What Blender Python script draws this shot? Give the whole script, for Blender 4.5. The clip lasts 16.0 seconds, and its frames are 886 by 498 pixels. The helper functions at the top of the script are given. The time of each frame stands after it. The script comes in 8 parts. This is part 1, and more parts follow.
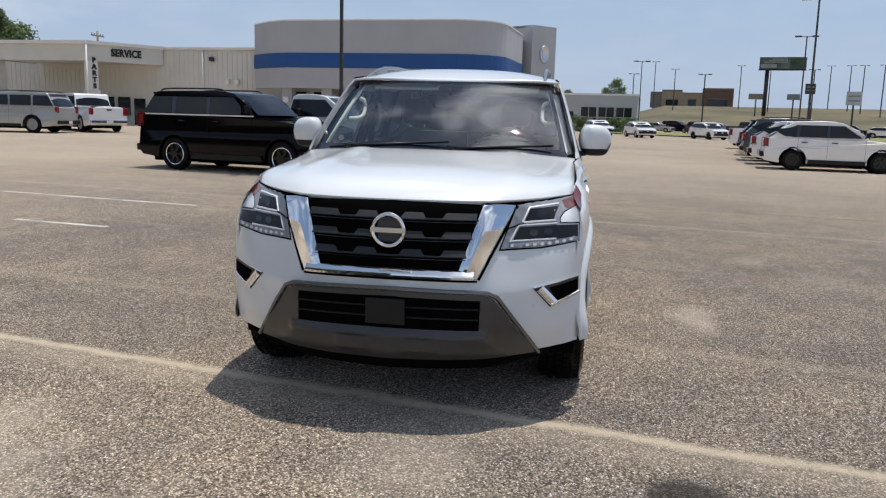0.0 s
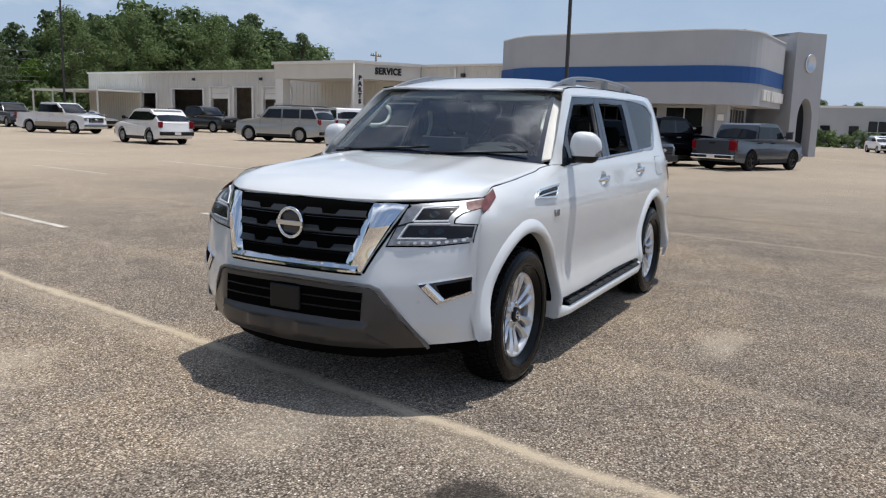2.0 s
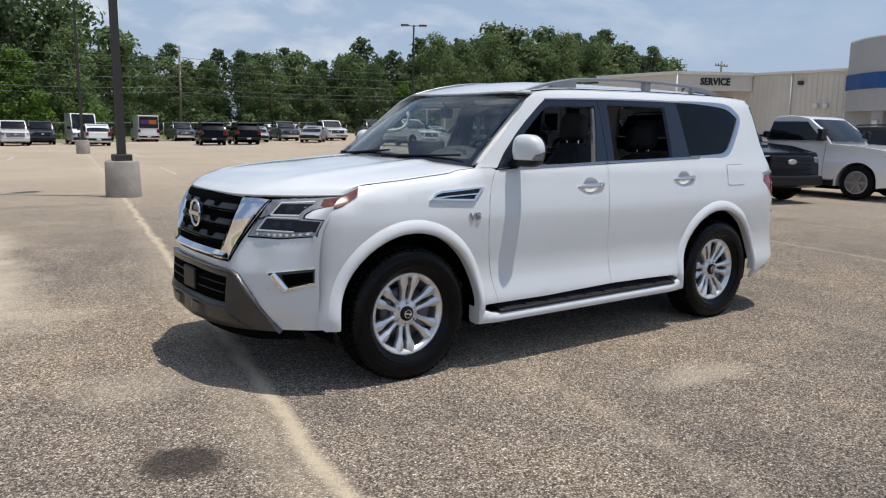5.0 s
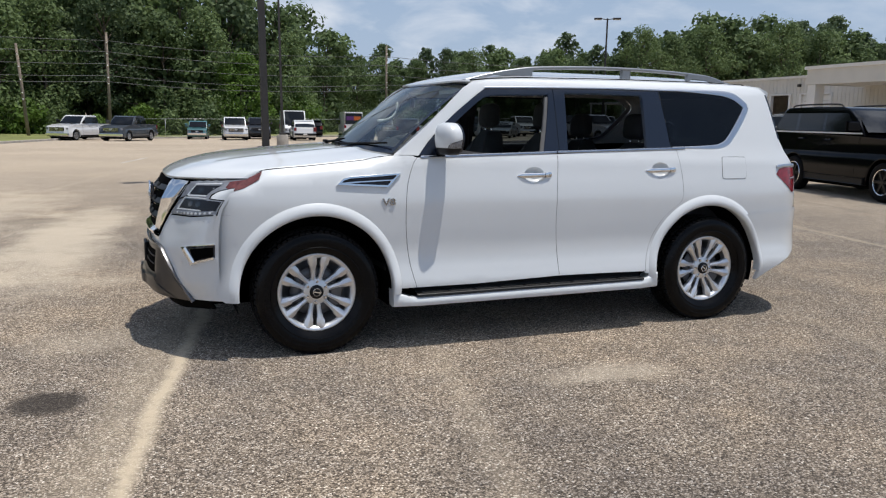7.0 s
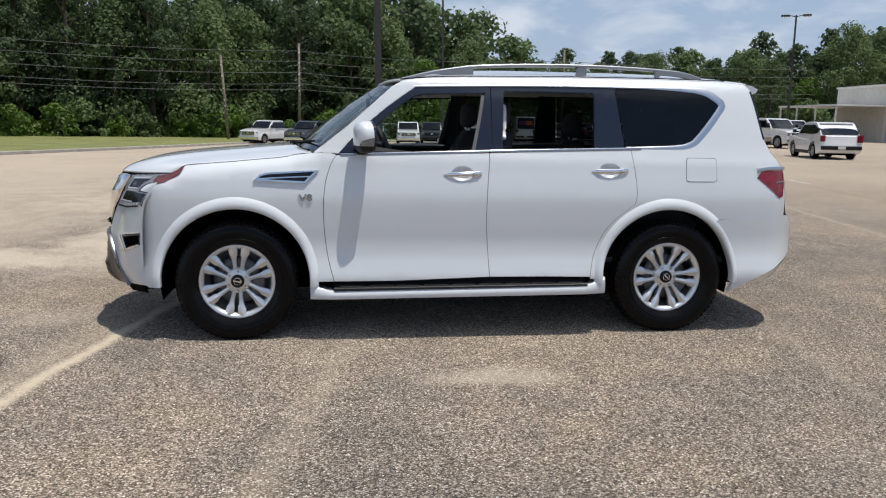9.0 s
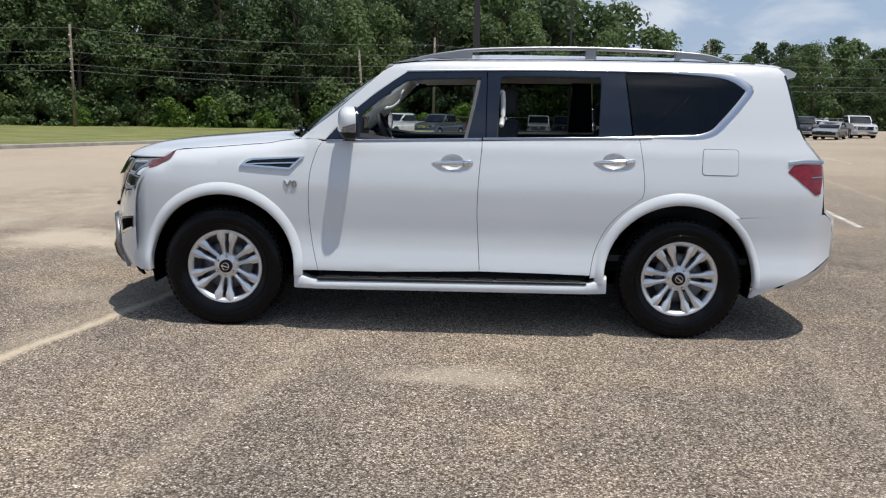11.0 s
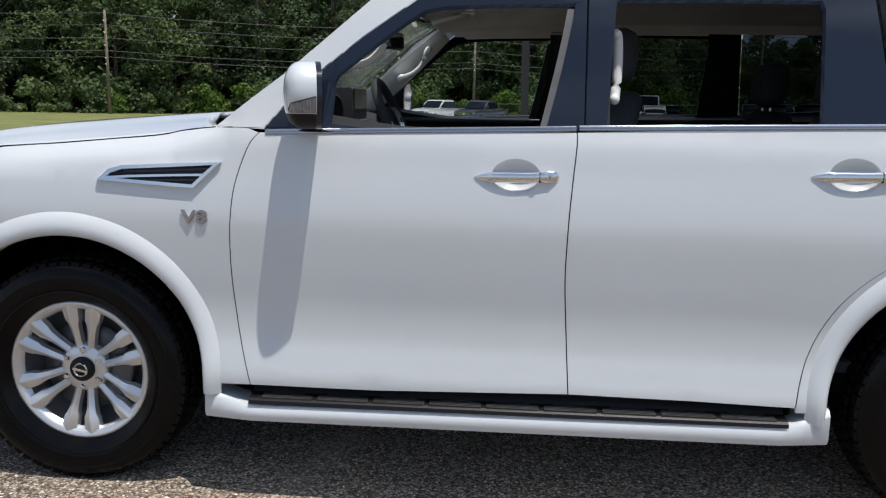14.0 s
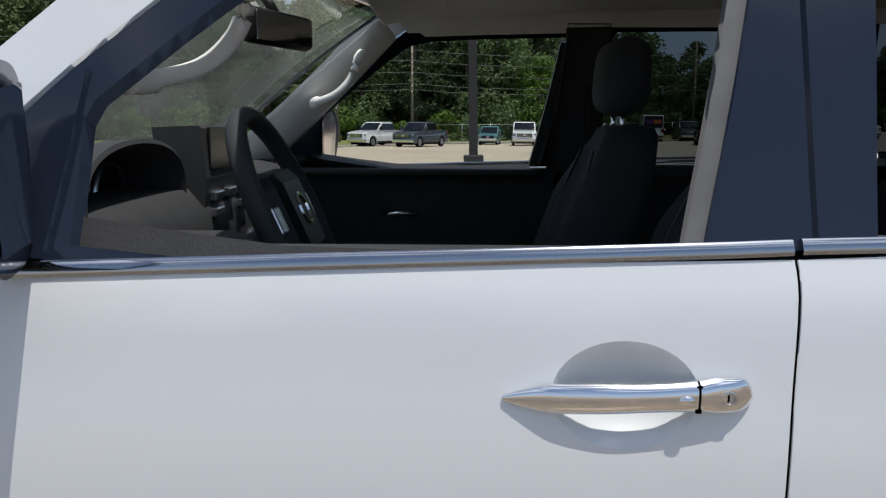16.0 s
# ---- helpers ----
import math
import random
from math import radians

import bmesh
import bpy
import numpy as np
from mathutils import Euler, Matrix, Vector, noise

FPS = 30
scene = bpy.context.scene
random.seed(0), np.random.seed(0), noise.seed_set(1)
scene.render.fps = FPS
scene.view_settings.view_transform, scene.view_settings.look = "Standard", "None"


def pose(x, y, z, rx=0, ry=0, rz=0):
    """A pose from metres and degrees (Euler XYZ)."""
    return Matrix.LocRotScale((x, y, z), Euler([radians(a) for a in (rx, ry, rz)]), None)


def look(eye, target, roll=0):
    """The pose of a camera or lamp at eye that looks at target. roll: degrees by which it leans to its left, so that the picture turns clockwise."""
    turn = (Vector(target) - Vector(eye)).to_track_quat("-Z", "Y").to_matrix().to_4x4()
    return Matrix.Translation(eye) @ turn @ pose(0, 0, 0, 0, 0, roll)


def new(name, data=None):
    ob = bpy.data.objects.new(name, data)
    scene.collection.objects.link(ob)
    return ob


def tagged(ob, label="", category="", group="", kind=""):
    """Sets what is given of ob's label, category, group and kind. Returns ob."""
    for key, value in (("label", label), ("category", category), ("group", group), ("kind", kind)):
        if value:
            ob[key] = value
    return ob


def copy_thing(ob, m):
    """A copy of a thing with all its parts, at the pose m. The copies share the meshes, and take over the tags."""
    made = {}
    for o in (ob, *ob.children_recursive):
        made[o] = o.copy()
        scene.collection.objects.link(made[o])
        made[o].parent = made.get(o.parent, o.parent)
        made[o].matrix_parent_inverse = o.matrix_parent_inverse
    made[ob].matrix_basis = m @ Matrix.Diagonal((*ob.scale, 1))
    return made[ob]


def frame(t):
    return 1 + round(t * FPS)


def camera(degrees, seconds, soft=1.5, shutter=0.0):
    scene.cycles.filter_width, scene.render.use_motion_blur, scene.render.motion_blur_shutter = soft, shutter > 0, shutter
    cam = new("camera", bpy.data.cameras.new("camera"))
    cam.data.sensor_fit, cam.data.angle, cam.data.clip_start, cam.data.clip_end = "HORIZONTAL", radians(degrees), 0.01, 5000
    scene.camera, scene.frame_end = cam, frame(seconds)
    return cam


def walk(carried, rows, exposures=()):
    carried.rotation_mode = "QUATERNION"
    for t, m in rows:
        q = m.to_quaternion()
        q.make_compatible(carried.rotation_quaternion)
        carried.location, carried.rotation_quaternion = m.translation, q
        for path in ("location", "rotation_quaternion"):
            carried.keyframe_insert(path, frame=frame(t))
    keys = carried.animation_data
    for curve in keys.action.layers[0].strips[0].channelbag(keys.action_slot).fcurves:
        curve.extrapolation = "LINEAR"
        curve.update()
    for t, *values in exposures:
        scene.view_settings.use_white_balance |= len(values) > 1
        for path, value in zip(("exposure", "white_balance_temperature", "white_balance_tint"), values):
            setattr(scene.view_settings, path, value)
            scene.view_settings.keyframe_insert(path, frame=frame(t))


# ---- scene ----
cam = camera(58.4, 16.0, soft=1.2)
PATH = [
    (0, (-6.252, -0.838, 1.537), (-4.303, -0.533, 1.203), 1.5),
    (0.5, (-6.219, -1.325, 1.534), (-4.304, -0.853, 1.205), 1.7),
    (1, (-6.16, -1.8, 1.545), (-4.291, -1.167, 1.22), 1.7),
    (1.5, (-5.983, -2.229, 1.544), (-4.173, -1.441, 1.223), 1.7),
    (2, (-5.852, -2.7, 1.535), (-4.11, -1.771, 1.218), 1.7),
    (2.5, (-5.661, -3.106, 1.513), (-3.994, -2.045, 1.202), 1.6),
    (3, (-5.417, -3.48, 1.534), (-3.829, -2.303, 1.228), 1.5),
    (5.5, (-3.837, -5.16, 1.533), (-2.77, -3.497, 1.226), 1.1),
    (6, (-3.471, -5.485, 1.518), (-2.515, -3.757, 1.207), 1.0),
    (6.5, (-3.07, -5.7, 1.507), (-2.228, -3.914, 1.188), 1.1),
    (7, (-2.628, -5.859, 1.521), (-1.901, -4.024, 1.197), 1.1),
    (7.5, (-2.196, -6.06, 1.53), (-1.585, -4.184, 1.2), 1.0),
    (8, (-1.785, -6.141, 1.502), (-1.287, -4.233, 1.17), 0.9),
    (8.5, (-1.358, -6.225, 1.486), (-0.97, -4.291, 1.157), 0.8),
    (9, (-0.903, -6.357, 1.51), (-0.624, -4.403, 1.19), 1.0),
    (11.5, (0.166, -6.013, 1.444), (0.049, -4.049, 1.087), 1.0),
    (12, (0.153, -5.586, 1.409), (0.001, -3.629, 1.027), 0.6),
    (12.5, (0.125, -5.078, 1.417), (-0.046, -3.125, 1.02), 0.3),
    (13, (0.056, -4.555, 1.425), (-0.119, -2.603, 1.026), 0.5),
    (13.5, (0.038, -4.021, 1.393), (-0.132, -2.066, 1.003), 0.8),
    (14, (-0.02, -3.521, 1.39), (-0.183, -1.563, 1.017), 1.2),
    (14.5, (-0.084, -3.042, 1.413), (-0.23, -1.079, 1.059), 0.9),
    (15, (-0.109, -2.57, 1.4305), (-0.22, -0.6, 1.1025), 1.0),
    (15.5, (-0.17, -2.139, 1.431), (-0.247, -0.165, 1.119), 0.9),
    (16, (-0.1955, -1.773, 1.4415), (-0.2125, 0.201, 1.1205), 0.3),
]
walk(cam, [(t, look(eye, target, roll)) for t, eye, target, roll in PATH], exposures=((0, 0.17), (3.0, 0.14), (6.0, 0.09), (13.5, 0.08), (15.0, 0.0), (16.0, 0.10)))

# ---------------------------------------------------------------- light
SUN_DIR = Vector((0.18, -0.14, 0.97)).normalized()
world = bpy.data.worlds.new("sky")
scene.world = world
world.use_nodes = True


def build_sky():
    nt = world.node_tree
    nt.nodes.clear()
    out = nt.nodes.new("ShaderNodeOutputWorld")
    bg = nt.nodes.new("ShaderNodeBackground")
    sky = nt.nodes.new("ShaderNodeTexSky")
    sky.sky_type = "NISHITA"
    sky.sun_disc = False
    sky.sun_elevation = math.asin(SUN_DIR.z)
    sky.sun_rotation = math.atan2(SUN_DIR.x, SUN_DIR.y)
    sky.altitude, sky.air_density, sky.dust_density, sky.ozone_density = 60, 1.0, 0.6, 1.6
    coord = nt.nodes.new("ShaderNodeTexCoord")
    # fair weather clouds: noise on the sky dome, stretched flat towards the horizon
    sep = nt.nodes.new("ShaderNodeSeparateXYZ")
    nt.links.new(coord.outputs["Generated"], sep.inputs[0])
    den = nt.nodes.new("ShaderNodeMath")
    den.operation = "MAXIMUM"
    den.inputs[1].default_value = 0.0
    nt.links.new(sep.outputs["Z"], den.inputs[0])
    add = nt.nodes.new("ShaderNodeMath")
    add.operation = "ADD"
    add.inputs[1].default_value = 0.34
    nt.links.new(den.outputs[0], add.inputs[0])
    div = nt.nodes.new("ShaderNodeVectorMath")
    div.operation = "DIVIDE"
    comb = nt.nodes.new("ShaderNodeCombineXYZ")
    for k in range(3):
        nt.links.new(add.outputs[0], comb.inputs[k])
    nt.links.new(coord.outputs["Generated"], div.inputs[0])
    nt.links.new(comb.outputs[0], div.inputs[1])
    n1 = nt.nodes.new("ShaderNodeTexNoise")
    n1.inputs["Scale"].default_value, n1.inputs["Detail"].default_value, n1.inputs["Roughness"].default_value = 3.4, 9, 0.55
    n1.inputs["Distortion"].default_value = 0.25
    nt.links.new(div.outputs[0], n1.inputs["Vector"])
    ramp = nt.nodes.new("ShaderNodeValToRGB")
    ramp.color_ramp.elements[0].position, ramp.color_ramp.elements[0].color = 0.46, (0, 0, 0, 1)
    ramp.color_ramp.elements[1].position, ramp.color_ramp.elements[1].color = 0.68, (1, 1, 1, 1)
    nt.links.new(n1.outputs["Fac"], ramp.inputs[0])
    mul = nt.nodes.new("ShaderNodeMath")
    mul.operation = "MULTIPLY"
    mul.inputs[1].default_value = 0.6
    nt.links.new(ramp.outputs[0], mul.inputs[0])
    hz = nt.nodes.new("ShaderNodeMapRange")
    hz.interpolation_type = "SMOOTHSTEP"
    hz.inputs["From Min"].default_value, hz.inputs["From Max"].default_value = -0.02, 0.42
    hz.inputs["To Min"].default_value, hz.inputs["To Max"].default_value = 0.88, 0.15
    nt.links.new(sep.outputs["Z"], hz.inputs["Value"])
    haze = nt.nodes.new("ShaderNodeMix")
    haze.data_type = "RGBA"
    haze.inputs["B"].default_value = (3.8, 4.8, 6.6, 1)
    nt.links.new(hz.outputs[0], haze.inputs["Factor"])
    nt.links.new(sky.outputs[0], haze.inputs["A"])
    mix = nt.nodes.new("ShaderNodeMix")
    mix.data_type = "RGBA"
    # clouds near the sun are lit through and far brighter
    dot = nt.nodes.new("ShaderNodeVectorMath")
    dot.operation = "DOT_PRODUCT"
    dot.inputs[1].default_value = SUN_DIR
    nt.links.new(coord.outputs["Generated"], dot.inputs[0])
    near = nt.nodes.new("ShaderNodeMapRange")
    near.interpolation_type = "SMOOTHSTEP"
    near.inputs["From Min"].default_value, near.inputs["From Max"].default_value = 0.55, 1.0
    near.inputs["To Min"].default_value, near.inputs["To Max"].default_value = 1.0, 3.8
    nt.links.new(dot.outputs["Value"], near.inputs["Value"])
    lit = nt.nodes.new("ShaderNodeVectorMath")
    lit.operation = "SCALE"
    lit.inputs[0].default_value = (8.2, 8.5, 9.1)
    nt.links.new(near.outputs[0], lit.inputs["Scale"])
    nt.links.new(lit.outputs[0], mix.inputs["B"])
    # the sky is clearer towards the showroom and cloudier over the woods
    side = nt.nodes.new("ShaderNodeVectorMath")
    side.operation = "DOT_PRODUCT"
    side.inputs[1].default_value = (-0.80, 0.60, 1.0)
    nt.links.new(coord.outputs["Generated"], side.inputs[0])
    cover = nt.nodes.new("ShaderNodeMapRange")
    cover.interpolation_type = "SMOOTHSTEP"
    cover.inputs["From Min"].default_value, cover.inputs["From Max"].default_value = -0.45, 0.35
    cover.inputs["To Min"].default_value, cover.inputs["To Max"].default_value = 0.12, 1.0
    nt.links.new(side.outputs["Value"], cover.inputs["Value"])
    amount = nt.nodes.new("ShaderNodeMath")
    amount.operation = "MULTIPLY"
    nt.links.new(mul.outputs[0], amount.inputs[0])
    nt.links.new(cover.outputs[0], amount.inputs[1])
    nt.links.new(amount.outputs[0], mix.inputs["Factor"])
    nt.links.new(haze.outputs["Result"], mix.inputs["A"])
    nt.links.new(mix.outputs["Result"], bg.inputs["Color"])
    bg.inputs["Strength"].default_value = 0.095
    nt.links.new(bg.outputs[0], out.inputs[0])


build_sky()
sun = new("sun", bpy.data.lights.new("sun", "SUN"))
sun.data.energy, sun.data.angle, sun.data.color = 3.7, radians(0.53), (1.0, 0.955, 0.89)
sun.matrix_world = look(SUN_DIR * 50, (0, 0, 0))


# ---------------------------------------------------------------- materials
def mat(name, color, rough=0.5, metal=0.0, coat=0.0, vary=0.0, scale=8.0, bump=0.0, bscale=60.0, spec=0.5, fine=0.0, fscale=90.0):
    """A procedural surface: two scales of colour variation, grain and bump in object space."""
    m = bpy.data.materials.new(name)
    m.use_nodes = True
    nt = m.node_tree
    b = nt.nodes["Principled BSDF"]
    b.inputs["Base Color"].default_value = (*color, 1)
    b.inputs["Roughness"].default_value = rough
    b.inputs["Metallic"].default_value = metal
    b.inputs["Coat Weight"].default_value = coat
    b.inputs["Coat Roughness"].default_value = 0.03
    b.inputs["Specular IOR Level"].default_value = spec
    co = nt.nodes.new("ShaderNodeTexCoord")
    if vary or fine:
        last = None
        for k, (amount, sc) in enumerate(((vary, scale), (fine, fscale))):
            if not amount:
                continue
            nz = nt.nodes.new("ShaderNodeTexNoise")
            nz.inputs["Scale"].default_value, nz.inputs["Detail"].default_value = sc, 6
            nt.links.new(co.outputs["Object"], nz.inputs["Vector"])
            mr = nt.nodes.new("ShaderNodeMapRange")
            mr.inputs["From Min"].default_value, mr.inputs["From Max"].default_value = 0.3, 0.7
            mr.inputs["To Min"].default_value, mr.inputs["To Max"].default_value = 1 - amount, 1 + amount
            nt.links.new(nz.outputs["Fac"], mr.inputs["Value"])
            mx = nt.nodes.new("ShaderNodeVectorMath")
            mx.operation = "SCALE"
            if last is None:
                mx.inputs[0].default_value = color
            else:
                nt.links.new(last, mx.inputs[0])
            nt.links.new(mr.outputs[0], mx.inputs["Scale"])
            last = mx.outputs[0]
        nt.links.new(last, b.inputs["Base Color"])
    if bump:
        nb = nt.nodes.new("ShaderNodeTexNoise")
        nb.inputs["Scale"].default_value, nb.inputs["Detail"].default_value = bscale, 4
        nt.links.new(co.outputs["Object"], nb.inputs["Vector"])
        bp = nt.nodes.new("ShaderNodeBump")
        bp.inputs["Strength"].default_value, bp.inputs["Distance"].default_value = bump, 0.01
        nt.links.new(nb.outputs["Fac"], bp.inputs["Height"])
        nt.links.new(bp.outputs[0], b.inputs["Normal"])
    return m


def glass_mat(name, color, rough=0.0, ior=1.52, dust=0.0):
    """Car glass: a clear or tinted pane that mirrors the sky."""
    m = bpy.data.materials.new(name)
    m.use_nodes = True
    nt = m.node_tree
    nt.nodes.clear()
    out = nt.nodes.new("ShaderNodeOutputMaterial")
    tr = nt.nodes.new("ShaderNodeBsdfTransparent")
    tr.inputs[0].default_value = (*color, 1)
    gl = nt.nodes.new("ShaderNodeBsdfGlossy")
    gl.inputs["Roughness"].default_value = rough
    f0 = ((ior - 1) / (ior + 1)) ** 2
    lw = nt.nodes.new("ShaderNodeLayerWeight")
    lw.inputs["Blend"].default_value = 0.5
    pw = nt.nodes.new("ShaderNodeMath")
    pw.operation = "POWER"
    pw.inputs[1].default_value = 5.0
    nt.links.new(lw.outputs["Facing"], pw.inputs[0])
    fr = nt.nodes.new("ShaderNodeMath")
    fr.operation = "MULTIPLY_ADD"
    fr.inputs[1].default_value, fr.inputs[2].default_value = 1 - f0, f0
    nt.links.new(pw.outputs[0], fr.inputs[0])
    mx = nt.nodes.new("ShaderNodeMixShader")
    nt.links.new(fr.outputs[0], mx.inputs[0])
    nt.links.new(tr.outputs[0], mx.inputs[1])
    nt.links.new(gl.outputs[0], mx.inputs[2])
    last = mx
    if dust:
        film_ = nt.nodes.new("ShaderNodeBsdfTranslucent")
        film_.inputs[0].default_value = (0.75, 0.8, 0.72, 1)
        nz = nt.nodes.new("ShaderNodeTexNoise")
        nz.inputs["Scale"].default_value, nz.inputs["Detail"].default_value = 5.0, 5
        mr = nt.nodes.new("ShaderNodeMapRange")
        mr.inputs["From Min"].default_value, mr.inputs["From Max"].default_value = 0.3, 0.7
        mr.inputs["To Min"].default_value, mr.inputs["To Max"].default_value = dust * 0.6, dust * 1.4
        nt.links.new(nz.outputs["Fac"], mr.inputs["Value"])
        last = nt.nodes.new("ShaderNodeMixShader")
        nt.links.new(mr.outputs[0], last.inputs[0])
        nt.links.new(mx.outputs[0], last.inputs[1])
        nt.links.new(film_.outputs[0], last.inputs[2])
    nt.links.new(last.outputs[0], out.inputs[0])
    return m


def ground_mat():
    """Worn exposed-aggregate asphalt: pale stone chips in a grey-brown binder, blotches, a sandy silted joint."""
    m = bpy.data.materials.new("aggregate_asphalt")
    m.use_nodes = True
    nt = m.node_tree
    L = nt.links.new
    b = nt.nodes["Principled BSDF"]
    b.inputs["Roughness"].default_value = 0.9
    b.inputs["Diffuse Roughness"].default_value = 1.0
    b.inputs["Specular IOR Level"].default_value = 0.12
    co = nt.nodes.new("ShaderNodeTexCoord")

    def noise_tex(scale, detail=5, rough=0.55):
        n = nt.nodes.new("ShaderNodeTexNoise")
        n.inputs["Scale"].default_value, n.inputs["Detail"].default_value, n.inputs["Roughness"].default_value = scale, detail, rough
        L(co.outputs["Object"], n.inputs["Vector"])
        return n.outputs["Fac"]

    def ramp(src, stops):
        r = nt.nodes.new("ShaderNodeValToRGB")
        el = r.color_ramp.elements
        while len(el) < len(stops):
            el.new(0.5)
        for e, (p, c) in zip(el, stops):
            e.position, e.color = p, (*c, 1)
        L(src, r.inputs[0])
        return r.outputs[0]

    def mixc(fac, a, bb, mode="MIX"):
        x = nt.nodes.new("ShaderNodeMix")
        x.data_type, x.blend_type = "RGBA", mode
        for sock, val in (("Factor", fac), ("A", a), ("B", bb)):
            if isinstance(val, (int, float)):
                x.inputs[sock].default_value = val
            elif isinstance(val, tuple):
                x.inputs[sock].default_value = (*val, 1)
            else:
                L(val, x.inputs[sock])
        return x.outputs["Result"]

    # stone chips: two sizes of cells, each with its own tint
    v1 = nt.nodes.new("ShaderNodeTexVoronoi")
    v1.inputs["Scale"].default_value = 112
    L(co.outputs["Object"], v1.inputs["Vector"])
    sep = nt.nodes.new("ShaderNodeSeparateColor")
    L(v1.outputs["Color"], sep.inputs[0])
    chips = ramp(sep.outputs[0], [(0.0, (0.085, 0.075, 0.067)), (0.32, (0.215, 0.184, 0.155)), (0.62, (0.345, 0.295, 0.243)), (0.86, (0.50, 0.44, 0.37)), (0.985, (0.68, 0.63, 0.57)), (1.0, (0.95, 0.92, 0.86))])
    edge = ramp(v1.outputs["Distance"], [(0.0, (1, 1, 1)), (0.40, (1, 1, 1)), (0.72, (0.46, 0.44, 0.415))])
    col = mixc(1.0, chips, edge, "MULTIPLY")
    big = ramp(noise_tex(0.35, 6, 0.6), [(0.3, (0.72, 0.72, 0.74)), (0.5, (1.0, 0.98, 0.95)), (0.7, (1.28, 1.2, 1.08))])
    col = mixc(1.0, col, big, "MULTIPLY")
    mid = ramp(noise_tex(2.2, 5, 0.6), [(0.3, (0.84, 0.84, 0.85)), (0.7, (1.16, 1.13, 1.08))])
    col = mixc(1.0, col, mid, "MULTIPLY")

    # joints, silt, stains: places on the lot
    xyz = nt.nodes.new("ShaderNodeSeparateXYZ")
    L(co.outputs["Object"], xyz.inputs[0])

    def math_node(op, p, q=None, r=None):
        n = nt.nodes.new("ShaderNodeMath")
        n.operation = op
        for k, val in enumerate((p, q, r)):
            if val is None:
                continue
            if isinstance(val, (int, float)):
                n.inputs[k].default_value = val
            else:
                L(val, n.inputs[k])
        return n.outputs[0]

    wob = noise_tex(1.6, 5, 0.65)
    fine = noise_tex(9, 4, 0.7)
    across = math_node("SUBTRACT", xyz.outputs[0], math_node("MULTIPLY", xyz.outputs[1], 0.2))
    across = math_node("ADD", across, math_node("MULTIPLY", math_node("SUBTRACT", wob, 0.5), 0.22))

    def band(at, inner, outer, strength):
        d = math_node("ABSOLUTE", math_node("SUBTRACT", across, at))
        n = nt.nodes.new("ShaderNodeMapRange")
        n.inputs["From Min"].default_value, n.inputs["From Max"].default_value = inner, outer
        n.inputs["To Min"].default_value, n.inputs["To Max"].default_value = strength, 0.0
        L(d, n.inputs["Value"])
        return math_node("MULTIPLY", n.outputs[0], math_node("MINIMUM", math_node("MULTIPLY", fine, 1.9), 1.0))

    def spot(x, y, rx, ry, strength, soft=0.5):
        dx = math_node("DIVIDE", math_node("SUBTRACT", xyz.outputs[0], x), rx)
        dy = math_node("DIVIDE", math_node("SUBTRACT", xyz.outputs[1], y), ry)
        d = math_node("SQRT", math_node("ADD", math_node("MULTIPLY", dx, dx), math_node("MULTIPLY", dy, dy)))
        d = math_node("ADD", d, math_node("MULTIPLY", math_node("SUBTRACT", wob, 0.5), 1.3))
        n = nt.nodes.new("ShaderNodeMapRange")
        n.interpolation_type = "SMOOTHSTEP"
        n.inputs["From Min"].default_value, n.inputs["From Max"].default_value = 1 - soft, 1.0
        n.inputs["To Min"].default_value, n.inputs["To Max"].default_value = strength, 0.0
        L(d, n.inputs["Value"])
        return n.outputs[0]

    SAND, PALE, OIL = (0.56, 0.47, 0.345), (0.57, 0.49, 0.38), (0.035, 0.03, 0.027)
    for at, inner, outer, strength in ((-2.22, 0.015, 0.075, 0.9), (-2.36, 0.02, 0.26, 0.28), (-0.57, 0.02, 0.13, 0.16), (2.6, 0.02, 0.10, 0.13), (6.12, 0.02, 0.10, 0.35), (-6.4, 0.02, 0.12, 0.2)):
        col = mixc(band(at, inner, outer, strength), col, SAND)
    for at in (8.75, 13.5, 18.2):
        col = mixc(band(at, 0.02, 0.09, 0.5), col, OIL)
    for x, y, rx, ry, st in ((0.05, -1.88, 0.55, 0.24, 0.42), (-3.45, 4.4, 0.85, 3.8, 0.8), (-4.3, 2.4, 1.0, 1.0, 0.75), (-3.1, 6.6, 0.7, 2.2, 0.6), (-9.0, 11.0, 6.5, 9.0, 0.5), (-5.2, 6.0, 1.8, 5.0, 0.35), (-2.9, -0.2, 0.55, 0.5, 0.25), (-2.9, 1.9, 0.5, 0.4, 0.3), (3.0, -2.9, 0.6, 0.25, 0.2), (-4.4, 9.0, 1.2, 3.0, 0.4), (1.9, -3.4, 0.9, 0.5, 0.12), (-6, 3, 1.0, 2.5, 0.3)):
        col = mixc(spot(x, y, rx, ry, st, 0.8), col, PALE)
    for x, y, rx, ry, st in ((-3.10, -1.37, 0.23, 0.22, 0.82), (-3.9, 6.5, 0.6, 0.4, 0.35), (4.0, 12.5, 1.2, 0.5, 0.4), (-1.5, 10.5, 1.4, 0.35, 0.35), (9, 3, 0.8, 0.3, 0.3)):
        col = mixc(spot(x, y, rx, ry, st, 0.5), col, OIL)
    # further out the lot blends to a paler tan, by distance from the origin
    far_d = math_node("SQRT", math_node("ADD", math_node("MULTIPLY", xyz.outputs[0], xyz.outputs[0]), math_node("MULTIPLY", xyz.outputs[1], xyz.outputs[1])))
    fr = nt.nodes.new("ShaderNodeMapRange")
